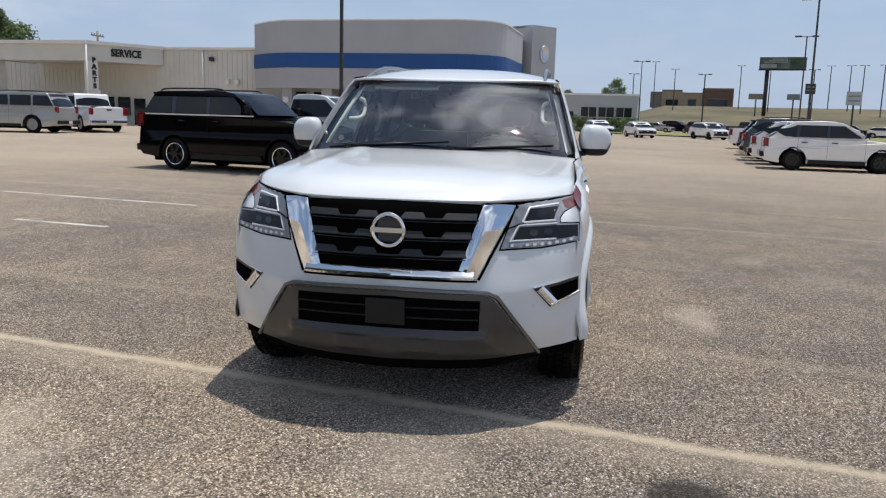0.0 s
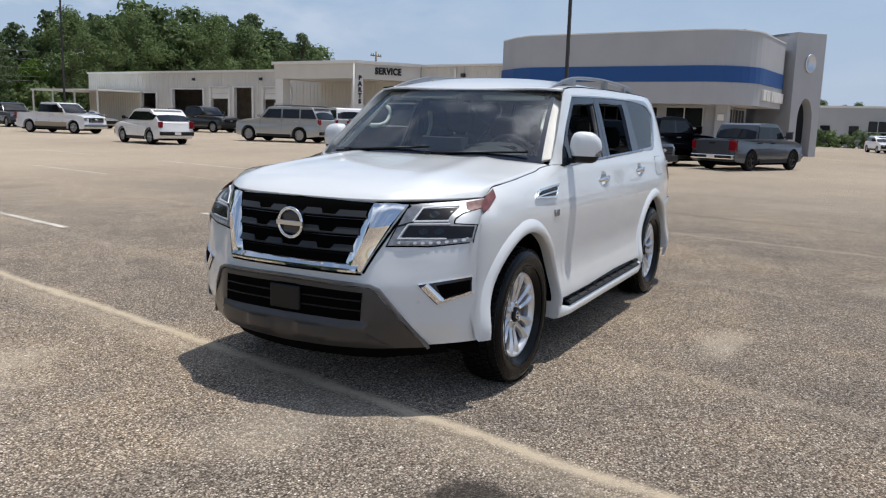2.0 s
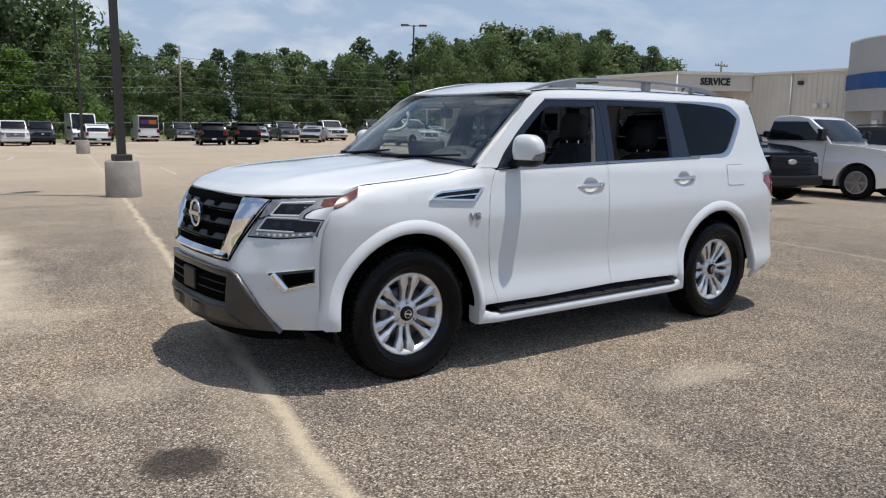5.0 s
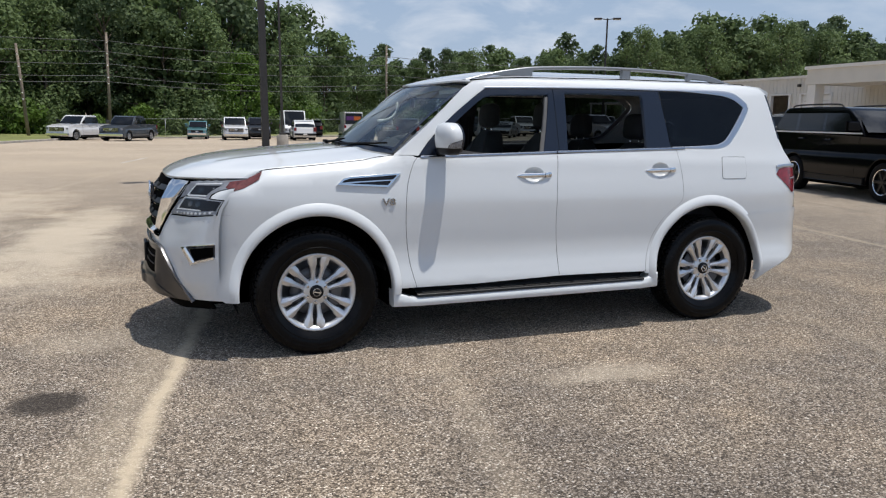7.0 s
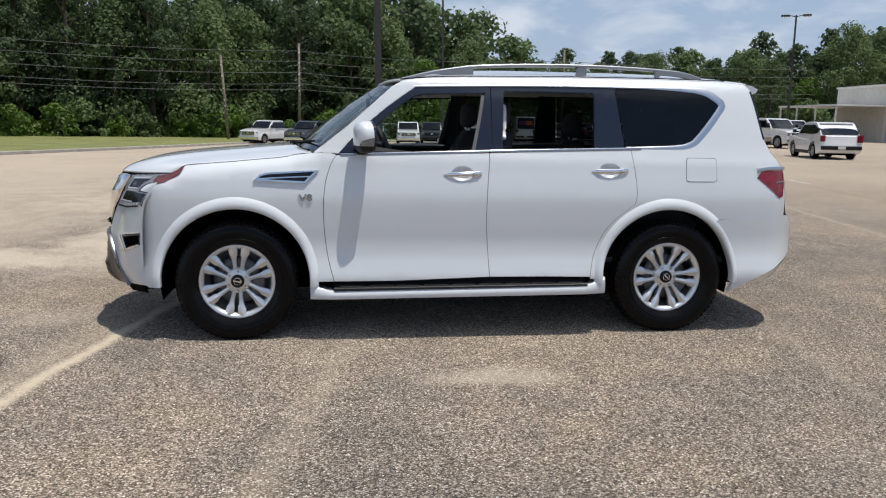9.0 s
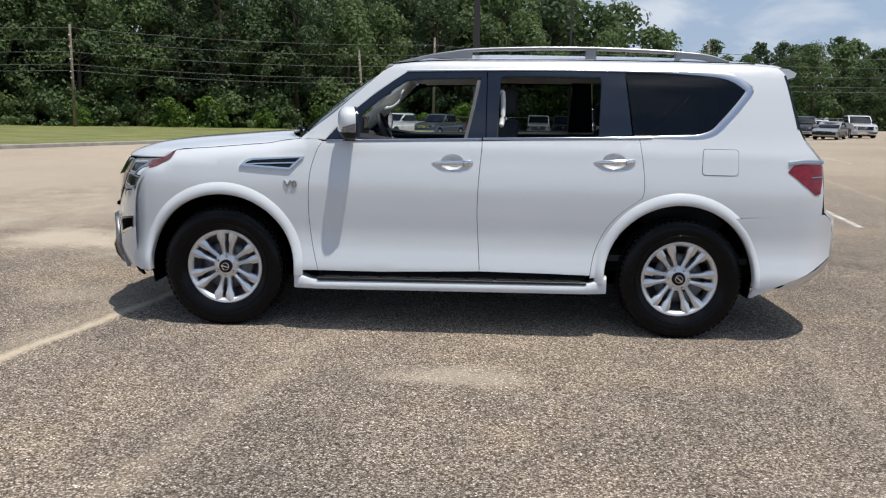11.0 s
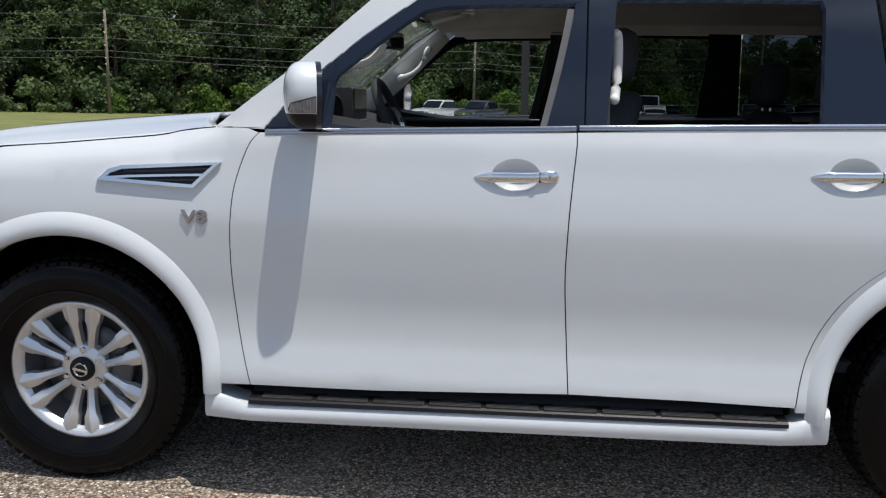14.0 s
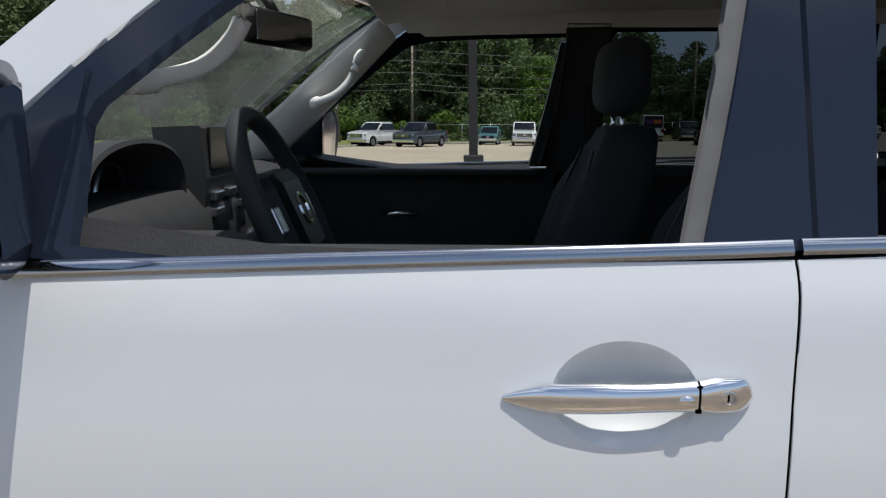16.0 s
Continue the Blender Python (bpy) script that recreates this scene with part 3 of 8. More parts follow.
def flare(name, cx, sign, parent, a0, a1):
    """A wheel-arch lip: swells out of the side and turns in round the opening."""
    n = 48
    prof = ((0.075, -0.002), (0.06, 0.010), (0.04, 0.020), (0.016, 0.024), (0.004, 0.018), (0.0, 0.004), (0.004, -0.05))
    bm = bmesh.new()
    rows = []
    for k in range(n + 1):
        a = radians(a0 + (a1 - a0) * k / n)
        grow = 0.72 + 0.28 * max(0, math.sin(a))
        row = []
        for dr, out in prof:
            r = ARCH_R + dr * grow * 1.12
            x, z = cx + r * math.cos(a), ARCH_Z + r * math.sin(a) * (1.0 + 0.0)
            row.append(bm.verts.new((x, sign * (side_y(x, max(0.3, z)) + out), z)))
        rows.append(row)
    for r0, r1 in zip(rows, rows[1:]):
        for k in range(len(prof) - 1):
            bm.faces.new((r0[k], r0[k + 1], r1[k + 1], r1[k]))
    return part(name, bm, M["paint"], parent, smooth=True)


# ---------------------------------------------------------------- wheels
def lathe_bm(bm, prof, seg=48, m=None):
    """Turns a line of (radius, y) about the y axis."""
    rings = []
    for r, y in prof:
        rings.append([bm.verts.new((r * math.cos(2 * math.pi * k / seg), y, r * math.sin(2 * math.pi * k / seg))) for k in range(seg)])
    for a, b in zip(rings, rings[1:]):
        for k in range(seg):
            bm.faces.new((a[k], a[(k + 1) % seg], b[(k + 1) % seg], b[k]))
    if m is not None:
        bmesh.ops.transform(bm, matrix=m, verts=[v for r in rings for v in r])
    return rings


TYRE_R, RIM_R = 0.407, 0.252


def build_wheel(parent):
    """Six pairs of silver spokes; the outer face looks along -y."""
    hub = new("wheel")
    hub.parent = parent
    bm = bmesh.new()
    lathe_bm(bm, [(RIM_R - 0.012, -0.075), (RIM_R + 0.004, -0.083), (RIM_R + 0.03, -0.112), (0.315, -0.126), (0.345, -0.127), (0.372, -0.122), (0.388, -0.112),
                  (0.400, -0.098), (0.405, -0.06), (TYRE_R, 0), (0.405, 0.06), (0.400, 0.1), (0.37, 0.124), (0.31, 0.126), (RIM_R, 0.09)], 64)
    tyre = part("tyre", bm, M["rubber_gloss"], hub, "glossy black tyre", smooth=True)
    # tread blocks
    bm = bmesh.new()
    for row, (y0, y1, n) in enumerate(((-0.108, -0.066, 62), (-0.054, -0.018, 62), (-0.010, 0.024, 62), (0.034, 0.066, 62), (0.074, 0.108, 62))):
        for k in range(n):
            a = 2 * math.pi * (k + 0.5 * (row % 2)) / n
            rad = TYRE_R - 0.002 if row in (1, 2, 3) else TYRE_R - 0.0105
            mm = Matrix.Rotation(-a, 4, "Y") @ Matrix.Translation((rad, 0, 0))
            box_bm(bm, -0.012, 0.006, y0, y1, -0.0145, 0.0145, 0, mm)
    part("tread", bm, M["rubber"], tyre)
    bm = bmesh.new()
    for rad in (0.300, 0.352):
        lathe_bm(bm, [(rad - 0.004, -0.1255), (rad, -0.1295), (rad + 0.004, -0.1255)], 64)
    part("sidewall_rib", bm, M["rubber_gloss"], tyre, smooth=True)
    bm = bmesh.new()
    lathe_bm(bm, [(RIM_R - 0.03, -0.058), (RIM_R - 0.02, -0.078), (RIM_R - 0.004, -0.088), (RIM_R + 0.004, -0.086), (RIM_R + 0.006, -0.07)], 64)
    rim = part("rim", bm, M["alloy"], hub, "silver six-lug alloy rim", smooth=True)
    bm = bmesh.new()
    lathe_bm(bm, [(RIM_R - 0.022, -0.07), (RIM_R - 0.035, -0.03), (RIM_R - 0.05, 0.06), (0.05, 0.062), (0.001, 0.062)], 48)
    part("barrel", bm, M["barrel"], rim, smooth=True)
    bm = bmesh.new()
    lathe_bm(bm, [(0.165, -0.012), (0.165, -0.02), (0.085, -0.02), (0.08, -0.01)], 48)
    part("brake_disc", bm, M["cast_grey"], hub, "grey steel brake disc", smooth=True)
    bm = bmesh.new()
    box_bm(bm, 0.095, 0.178, -0.045, -0.004, -0.075, 0.075, 0.012)
    part("brake_caliper", bm, M["cast_grey"], hub, "grey cast brake caliper")
    spoke = None
    for k in range(6):
        for sgn in (-1, 1):
            bm = bmesh.new()
            rows = []
            for t, half, yy in ((0.0, 0.015, -0.056), (0.22, 0.013, -0.062), (0.45, 0.015, -0.071), (0.60, 0.019, -0.078), (0.68, 0.026, -0.081), (0.9, 0.029, -0.085), (1.0, 0.030, -0.084)):
                rad = 0.06 + t * (RIM_R - 0.012 - 0.06)
                cen = sgn * (0.019 + 0.028 * t ** 1.1)
                rows.append([bm.verts.new(v) for v in ((rad, yy + 0.035, cen - half * 1.1), (rad, yy + 0.011, cen - half), (rad, yy, cen - half * 0.12),
                                                      (rad, yy, cen + half * 0.12), (rad, yy + 0.011, cen + half), (rad, yy + 0.035, cen + half * 1.1))])
            for r0, r1 in zip(rows, rows[1:]):
                for j in range(5):
                    bm.faces.new((r0[j], r0[j + 1], r1[j + 1], r1[j]))
            bmesh.ops.transform(bm, matrix=Matrix.Rotation(radians(60 * k + 22), 4, "Y"), verts=bm.verts)
            ob = part("spoke", bm, M["alloy"], rim, smooth=True)
            ob.data.set_sharp_from_angle(angle=radians(18))
    bm = bmesh.new()
    lathe_bm(bm, [(0.090, -0.02), (0.087, -0.050), (0.078, -0.057), (0.04, -0.060)], 36)
    part("hub_plate", bm, M["alloy"], rim, smooth=True)
    bm = bmesh.new()
    lathe_bm(bm, [(0.045, -0.058), (0.045, -0.070), (0.040, -0.077), (0.0005, -0.080)], 36)
    cap = part("centre_cap", bm, M["satin_black"], rim, "gloss black centre cap", smooth=True)
    bm = bmesh.new()
    lathe_bm(bm, [(0.020, -0.0795), (0.022, -0.0825), (0.025, -0.0825), (0.027, -0.0795)], 28)
    box_bm(bm, -0.028, 0.028, -0.083, -0.079, -0.0045, 0.0045)
    part("cap_emblem", bm, M["chrome"], hub)
    for k in range(6):
        bm = bmesh.new()
        lathe_bm(bm, [(0.0125, -0.04), (0.0125, -0.066), (0.009, -0.071), (0.0003, -0.071)], 6, Matrix.Rotation(radians(60 * k + 22), 4, "Y") @ Matrix.Translation((0.069, 0, 0)))
        part("lug_nut", bm, M["chrome"], rim)
    return hub


# ---------------------------------------------------------------- the white SUV
suv = empty("suv", "white full-size SUV with dark windows parked on the lot", "suv", m=Matrix.Translation((0, 0.022, 0)))


def both(fn):
    for sign in (-1, 1):
        fn(sign)


HOODLINE = [(-1.95, 1.136), (-1.864, 1.186), (-1.72, 1.202), (-1.592, 1.212), (-1.40, 1.231), (-1.223, 1.249), (-1.13, 1.268), (-1.02, 1.281)]
DOOR_F = [(-0.862, 1.266), (-0.900, 1.213), (-0.944, 1.060), (-0.953, 0.833), (-0.930, 0.601), (-0.884, 0.412)]
SEAM = [(0.190, 1.290), (0.191, 1.250), (0.181, 1.125), (0.173, 1.0), (0.170, 0.82), (0.181, 0.65), (0.196, 0.434)]
DOOR_R = [(1.222, 1.329), (1.230, 1.285), (1.250, 1.149), (1.261, 1.031), (1.252, 0.955), (1.225, 0.925), (1.140, 0.862), (1.085, 0.812), (1.035, 0.752), (0.99, 0.67), (0.958, 0.587), (0.938, 0.50), (0.928, 0.426)]


def cup_ring(hx, hz):
    return [(hx + 0.004 + 0.081 * math.cos(a), hz + 0.002 + 0.058 * math.sin(a)) for a in [2 * math.pi * k / 40 for k in range(40)]]


def body_side(s):
    g = 0.002
    S = on_side(s)
    fender = [(x, z - g) for x, z in HOODLINE] + [(-0.90, 1.279)] + [(x - g, z) for x, z in dense(DOOR_F, 4)] + [(-1.02, 0.41)]
    fender += [p for p in arc(ARCHF, ARCH_Z, ARCH_R + 0.02, 2, 148, 30)]
    fender += [(-2.05, 0.915), (-2.15, 0.921), (-2.105, 1.0), (-2.065, 1.048), (-1.985, 1.078)]
    panel("front_fender", fender, S, M["paint"], suv, depth=0.005, lean=ROUND_SIDE)
    door = [(p[0] + g, p[1]) for p in dense(DOOR_F, 4)] + [(-0.46, 0.413)] + [(p[0] - g, p[1]) for p in dense(SEAM, 4)][::-1] + [(-0.46, 1.277)]
    panel("front_door", door, S, M["paint"], suv, holes=(cup_ring(-0.006, 1.143),))
    rear = [(p[0] + g, p[1]) for p in dense(SEAM, 4)] + [(0.60, 0.432)] + [(p[0] - g, p[1]) for p in dense(DOOR_R, 3)][::-1] + [(0.741, 1.313)]
    panel("rear_door", rear, S, M["paint"], suv, holes=(cup_ring(1.055, 1.172),))
    up = [(-1.015, 1.286), (-0.90, 1.376), (-0.79, 1.462), (-0.63, 1.604), (-0.485, 1.735), (-0.41, 1.778), (-0.25, 1.797), (0.0, 1.81), (0.8, 1.826), (1.5, 1.829), (1.95, 1.824), (2.15, 1.81)]
    up += [(2.19, 1.77), (2.208, 1.724), (2.245, 1.56), (2.281, 1.398), (2.32, 1.32), (2.40, 1.235), (2.444, 1.192), (2.47, 1.0), (2.47, 0.852), (2.05, 0.838)]
    up += [p for p in arc(ARCHR, ARCH_Z, ARCH_R + 0.02, 55, 180, 30)] + [(0.93, 0.41)]
    up += [(p[0] + g, p[1]) for p in dense(DOOR_R, 3)][::-1]
    up += [(1.40, 1.338), (1.629, 1.342), (1.70, 1.358), (1.762, 1.394), (1.87, 1.51), (1.962, 1.625), (1.972, 1.648), (1.965, 1.680), (1.93, 1.71), (1.837, 1.751), (1.70, 1.762), (1.404, 1.772), (0.85, 1.77), (0.31, 1.763), (-0.10, 1.748), (-0.32, 1.737)]
    up += [(-0.392, 1.69), (-0.53, 1.590), (-0.637, 1.503), (-0.688, 1.455), (-0.765, 1.382), (-0.85, 1.282)]
    panel("body_side", up, S, M["paint"], suv)
    # bumper returns
    fb = [(-2.168, 0.9203), (-2.05, 0.9143), (-1.985, 0.84)] + arc(ARCHF, ARCH_Z, ARCH_R + 0.02, 150, 184, 8) + [(-2.11, 0.372), (-2.15, 0.40), (-2.17, 0.5), (-2.172, 0.7)]
    panel("front_bumper_end", fb, S, M["paint"], suv, depth=0.005, lean=ROUND_SIDE)
    rb = [(2.04, 0.8365), (2.30, 0.8475), (2.50, 0.850), (2.57, 0.80), (2.60, 0.70), (2.58, 0.56), (2.36, 0.46), (2.11, 0.362), (1.99, 0.30)] + arc(ARCHR, ARCH_Z, ARCH_R + 0.02, 0, 54, 12)
    panel("rear_bumper_end", rb, on_side(s, 0.016), M["paint"], suv, depth=0.03)
    # dark inner shell under the gaps
    shell = [(-2.0, 1.08), (-1.6, 1.19), (-0.9, 1.255), (0.2, 1.27), (1.3, 1.30), (2.0, 1.32), (2.3, 1.20), (2.35, 0.6), (2.05, 0.45)] + arc(ARCHR, ARCH_Z, ARCH_R + 0.05, 5, 178, 16) + [(0.9, 0.43), (-0.9, 0.41)] + arc(ARCHF, ARCH_Z, ARCH_R + 0.05, 2, 178, 16) + [(-2.1, 0.6)]
    panel("inner_shell", shell, on_side(s, -0.055), M["caulk"], suv, step=0.12, depth=0.004)
    for line in (dense(SEAM, 4), dense(DOOR_F, 4), dense(DOOR_R, 3)):
        bar("door_gap", line, 0.009, 0.0005, on_side(s, -0.0035), M["caulk"], suv)
    bar("bonnet_seam", [(x, z - 0.001) for x, z in dense(HOODLINE, 4)], 0.0035, 0.001, S, M["caulk"], suv)
    flare("arch_flare", ARCHF, s, suv, -4, 184)
    flare("arch_flare", ARCHR, s, suv, -4, 184)
    # wheel housings
    for cx in (ARCHF, ARCHR):
        bm = bmesh.new()
        ring = arc(cx, ARCH_Z, ARCH_R + 0.015, -15, 195, 28)
        a = [bm.verts.new((x, s * 0.93, z)) for x, z in ring]
        b = [bm.verts.new((x, s * 0.52, z)) for x, z in ring]
        for k in range(len(a) - 1):
            bm.faces.new((a[k], a[k + 1], b[k + 1], b[k]))
        bm.faces.new(b)
        part("wheel_housing", bm, M["matt_black"], suv)
    # door frames: gloss black
    F = on_side(s, -0.004)
    blk = M["gloss_black"]
    panel("window_frame", [(-0.843, 1.284), (-0.76, 1.380), (-0.684, 1.452), (-0.634, 1.500), (-0.528, 1.587), (-0.39, 1.687), (-0.322, 1.734), (-0.10, 1.745), (0.205, 1.755), (0.205, 1.715), (0.146, 1.708), (-0.10, 1.702), (-0.26, 1.694), (-0.325, 1.680), (-0.390, 1.637), (-0.518, 1.538), (-0.606, 1.464), (-0.618, 1.440), (-0.625, 1.30), (-0.50, 1.288), (-0.68, 1.284)], F, blk, suv, depth=0.03)
    panel("pillar_trim", [(0.09, 1.300), (0.1145, 1.40), (0.137, 1.50), (0.157, 1.60), (0.170, 1.67), (0.174, 1.708), (0.205, 1.715), (0.205, 1.755), (0.212, 1.755), (0.212, 1.30)], F, blk, suv, depth=0.03)
    panel("pillar_trim", [(0.219, 1.302), (0.219, 1.756), (0.62, 1.765), (1.10, 1.768), (1.125, 1.765), (1.178, 1.336), (0.962, 1.329), (0.974, 1.70), (0.965, 1.726), (0.60, 1.728), (0.32, 1.724), (0.308, 1.71), (0.285, 1.31)], F, blk, suv, depth=0.03)
    # quarter glass with a satin surround
    Q = on_side(s, -0.006)
    quarter = [(1.137, 1.764), (1.40, 1.764), (1.532, 1.758), (1.70, 1.748), (1.79, 1.732), (1.873, 1.69), (1.902, 1.665), (1.908, 1.645), (1.895, 1.618), (1.80, 1.51), (1.697, 1.396), (1.65, 1.368), (1.587, 1.352), (1.40, 1.346), (1.190, 1.342)]
    panel("quarter_window", quarter, Q, M["tint_glass"], suv, depth=0.006, label="dark privacy glass")
    tr = dense([(1.19, 1.3385), (1.32, 1.3385), (1.45, 1.340), (1.60, 1.345), (1.685, 1.366), (1.74, 1.405), (1.85, 1.525), (1.928, 1.622), (1.939, 1.652), (1.92, 1.683), (1.83, 1.738), (1.70, 1.760), (1.42, 1.770), (1.15, 1.770)], 4)
    grow = [0.014 + 0.036 * min(ease(0, 0.40, k / len(tr)), ease(1.0, 0.72, k / len(tr))) for k in range(len(tr))]
    bar("quarter_window_trim", tr, grow, 0.006, on_side(s, -0.004), M["satin_chrome"], suv, "satin chrome window surround")
    bar("roof_drip_moulding", [(-0.32 + k * 0.13, 1.742 + 0.026 * math.sin(min(1, k / 10) * 1.57)) for k in range(16)], 0.012, 0.004, on_side(s), M["satin_chrome"], suv)
    belt = [(-0.84 + k * 0.08, 1.268 + 0.034 * (k * 0.08) / 1.05) for k in range(14)]
    bar("belt_moulding", [(x, z) for x, z in belt if x < 0.19] + [(0.187, 1.302)], 0.018, 0.007, on_side(s, -0.002), M["belt"], suv, "chrome window sill strip")
    bar("belt_moulding", [(0.197 + k * 0.1, 1.303 + 0.0275 * k / 10) for k in range(11)] + [(1.30, 1.335)], 0.018, 0.007, on_side(s, -0.002), M["belt"], suv, "chrome window sill strip")
    # mirror patch
    panel("mirror_sail", [(-0.838, 1.287), (-0.755, 1.380), (-0.68, 1.450), (-0.616, 1.500), (-0.632, 1.40), (-0.652, 1.287)], on_side(s, 0.004), M["gloss_black"], suv, depth=0.02)
    # handles
    for hx, hz in ((-0.006, 1.143), (1.055, 1.172)):
        H = on_side(s)
        cup = cup_ring(hx, hz)
        dish = panel("handle_cup", cup, lambda a, b, hx=hx, hz=hz: Vector((a, s * (side_y(a, b) - 0.034 * max(0, 1 - ((a - hx - 0.004) / 0.081) ** 2 - ((b - hz - 0.002) / 0.058) ** 2) ** 0.75), b)), M["paint"], suv, step=0.016, depth=0.002)
        # a bowed grip that swells from a pointed front end to a rounded rear cap
        half_z = pchip((0, 0.06, 0.2, 0.38, 0.6, 0.78, 0.86, 0.95, 0.985, 1), (0.003, 0.0085, 0.0165, 0.0175, 0.0165, 0.0175, 0.0205, 0.0195, 0.014, 0.006))
        stand = pchip((0, 0.08, 0.25, 0.5, 0.75, 0.93, 1), (0.004, 0.009, 0.0175, 0.0215, 0.0195, 0.014, 0.006))

        def grip(name, t0, t1, n, parent_, label=""):
            bm = bmesh.new()
            rows = []
            for k in range(n + 1):
                t = t0 + (t1 - t0) * k / n
                x = hx - 0.131 + 0.272 * t
                half, out = half_z(t), stand(t)
                zz = hz - 0.002 + 0.007 * t
                y0 = side_y(x, zz)
                rows.append([bm.verts.new((x, s * (y0 + out * c), zz + half * d)) for c, d in ((0.1, -0.96), (0.5, -1), (0.8, -0.86), (0.96, -0.5), (1.02, 0), (0.97, 0.5), (0.82, 0.86), (0.5, 1), (0.1, 0.96))])
            for r0, r1 in zip(rows, rows[1:]):
                for j in range(8):
                    bm.faces.new((r0[j], r0[j + 1], r1[j + 1], r1[j]))
                bm.faces.new((r0[0], r1[0], r1[8], r0[8]))
            bm.faces.new(rows[0])
            bm.faces.new(rows[-1][::-1])
            ob = part(name, bm, M["chrome"], parent_, label, smooth=True)
            ob.data.set_sharp_from_angle(angle=radians(60))
            return ob
        hob = grip("door_handle", 0.0, 0.772, 30, suv, "chrome pull handle")
        grip("handle_cap", 0.782, 1.0, 16, hob)
        x = hx - 0.131 + 0.272 * 0.777
        y0 = side_y(x, hz)
        box("handle_seam", x - 0.003, x + 0.003, s * (y0 + 0.002), s * (y0 + 0.0165), hz - 0.013, hz + 0.018, M["caulk"], hob)
        turned = Matrix.Rotation(math.pi, 4, "Z") if s > 0 else Matrix.Identity(4)
        if hx < 0.5:
            kx = hx + 0.112
            bm = bmesh.new()
            lathe_bm(bm, [(0.0085, 0.004), (0.0085, -0.001), (0.0068, -0.0015), (0.006, 0.0), (0.0005, 0.0)], 20, Matrix.Translation((kx, s * (side_y(kx, hz) + 0.0148), hz + 0.004)) @ turned)
            lock = part("key_lock", bm, M["satin_chrome"], hob)
            box("keyhole", kx - 0.001, kx + 0.001, s * (side_y(kx, hz) + 0.012), s * (side_y(kx, hz) + 0.0155), hz, hz + 0.008, M["caulk"], lock)
            kx = hx + 0.066
            bm = bmesh.new()
            lathe_bm(bm, [(0.0085, 0.004), (0.0085, -0.0008), (0.007, -0.0022), (0.0005, -0.003)], 20, Matrix.Translation((kx, s * (side_y(kx, hz) + 0.0198), hz + 0.003)) @ turned @ Matrix.Diagonal((1, 1, 0.55, 1)))
            part("lock_button", bm, M["chrome"], hob, smooth=True)
    # fender vent
    V = on_side(s, 0.002)
    vent = [(-1.405, 1.098), (-1.37, 1.128), (-1.325, 1.142), (-0.995, 1.162), (-1.075, 1.081)]
    panel("vent_backing", vent, V, M["satin_black"], suv, step=0.03, depth=0.006)
    bar("vent_surround", [(-1.400, 1.099), (-1.37, 1.126), (-1.325, 1.139), (-1.15, 1.150), (-1.0, 1.159), (-1.04, 1.12), (-1.078, 1.083), (-1.24, 1.091)], 0.017, 0.012, V, M["chrome"], suv, "chrome vent surround", closed=True)
    bar("vent_blade", [(-1.385, 1.103), (-1.30, 1.110), (-1.15, 1.117), (-1.045, 1.121)], 0.012, 0.012, V, M["chrome"], suv)
    bar("vent_slat", [(-1.32, 1.126), (-1.03, 1.141)], 0.008, 0.004, V, M["gloss_black"], suv)
    bar("vent_slat", [(-1.29, 1.098), (-1.07, 1.104)], 0.008, 0.004, V, M["gloss_black"], suv)
    # fuel door on the driver's side
    if s < 0:
        fo = []
        for cx, cz, a0 in ((1.842, 1.251, 0), (1.656, 1.251, 90), (1.652, 1.127, 180), (1.842, 1.127, 270)):
            fo += [(cx + 0.02 * math.cos(radians(a0 + 22.5 * k)), cz + 0.02 * math.sin(radians(a0 + 22.5 * k))) for k in range(5)]
        gap = [((x - 1.748) * 1.022 + 1.748, (z - 1.189) * 1.03 + 1.189) for x, z in fo]
        panel("fuel_flap_gap", gap, on_side(s, 0.0012), M["caulk"], suv, depth=0.001)
        panel("fuel_flap", fo, on_side(s, 0.003), M["paint"], suv, depth=0.002)
    # engine badge
    cu = bpy.data.curves.new("badge_text", "FONT")
    cu.body, cu.size, cu.extrude, cu.bevel_depth = "V8", 0.072, 0.003, 0.0015
    cu.align_x, cu.align_y = "CENTER", "CENTER"
    cu.materials.append(M["belt"])
    tx = new("engine_badge", cu)
    tx.parent = suv
    tx.matrix_local = Matrix.Translation((-1.072, s * (side_y(-1.072, 0.982) + 0.004), 0.981)) @ pose(0, 0, 0, 90, 0, 0 if s < 0 else 180) @ Matrix.Diagonal((1.12, 0.86, 1, 1))
    tx["label"] = "chrome engine badge"
    # tail lamp
    T = on_side(s, 0.004)
    tl = [(2.195, 1.135), (2.235, 1.178), (2.29, 1.188), (2.44, 1.184), (2.452, 1.09), (2.44, 0.995), (2.40, 0.985), (2.30, 1.06)]
    lamp = panel("tail_lamp", tl, T, M["lens_red"], suv, step=0.03, depth=0.03, label="red tail lamp")
    bar("tail_lamp_trim", [(2.20, 1.19), (2.29, 1.201), (2.45, 1.199)], 0.026, 0.008, T, M["satin_chrome"], suv)
    bar("tail_lamp_reflector", [(2.36, 1.098), (2.40, 1.101), (2.445, 1.104)], 0.008, 0.003, on_side(s, 0.006), M["lens"], lamp)
    bar("rear_pillar_edge", [(2.188, 1.76), (2.203, 1.71), (2.238, 1.56), (2.272, 1.41)], 0.014, 0.003, on_side(s, 0.0), M["gloss_black"], suv)
    # running board
    n = 40
    bm = bmesh.new()
    rows = []
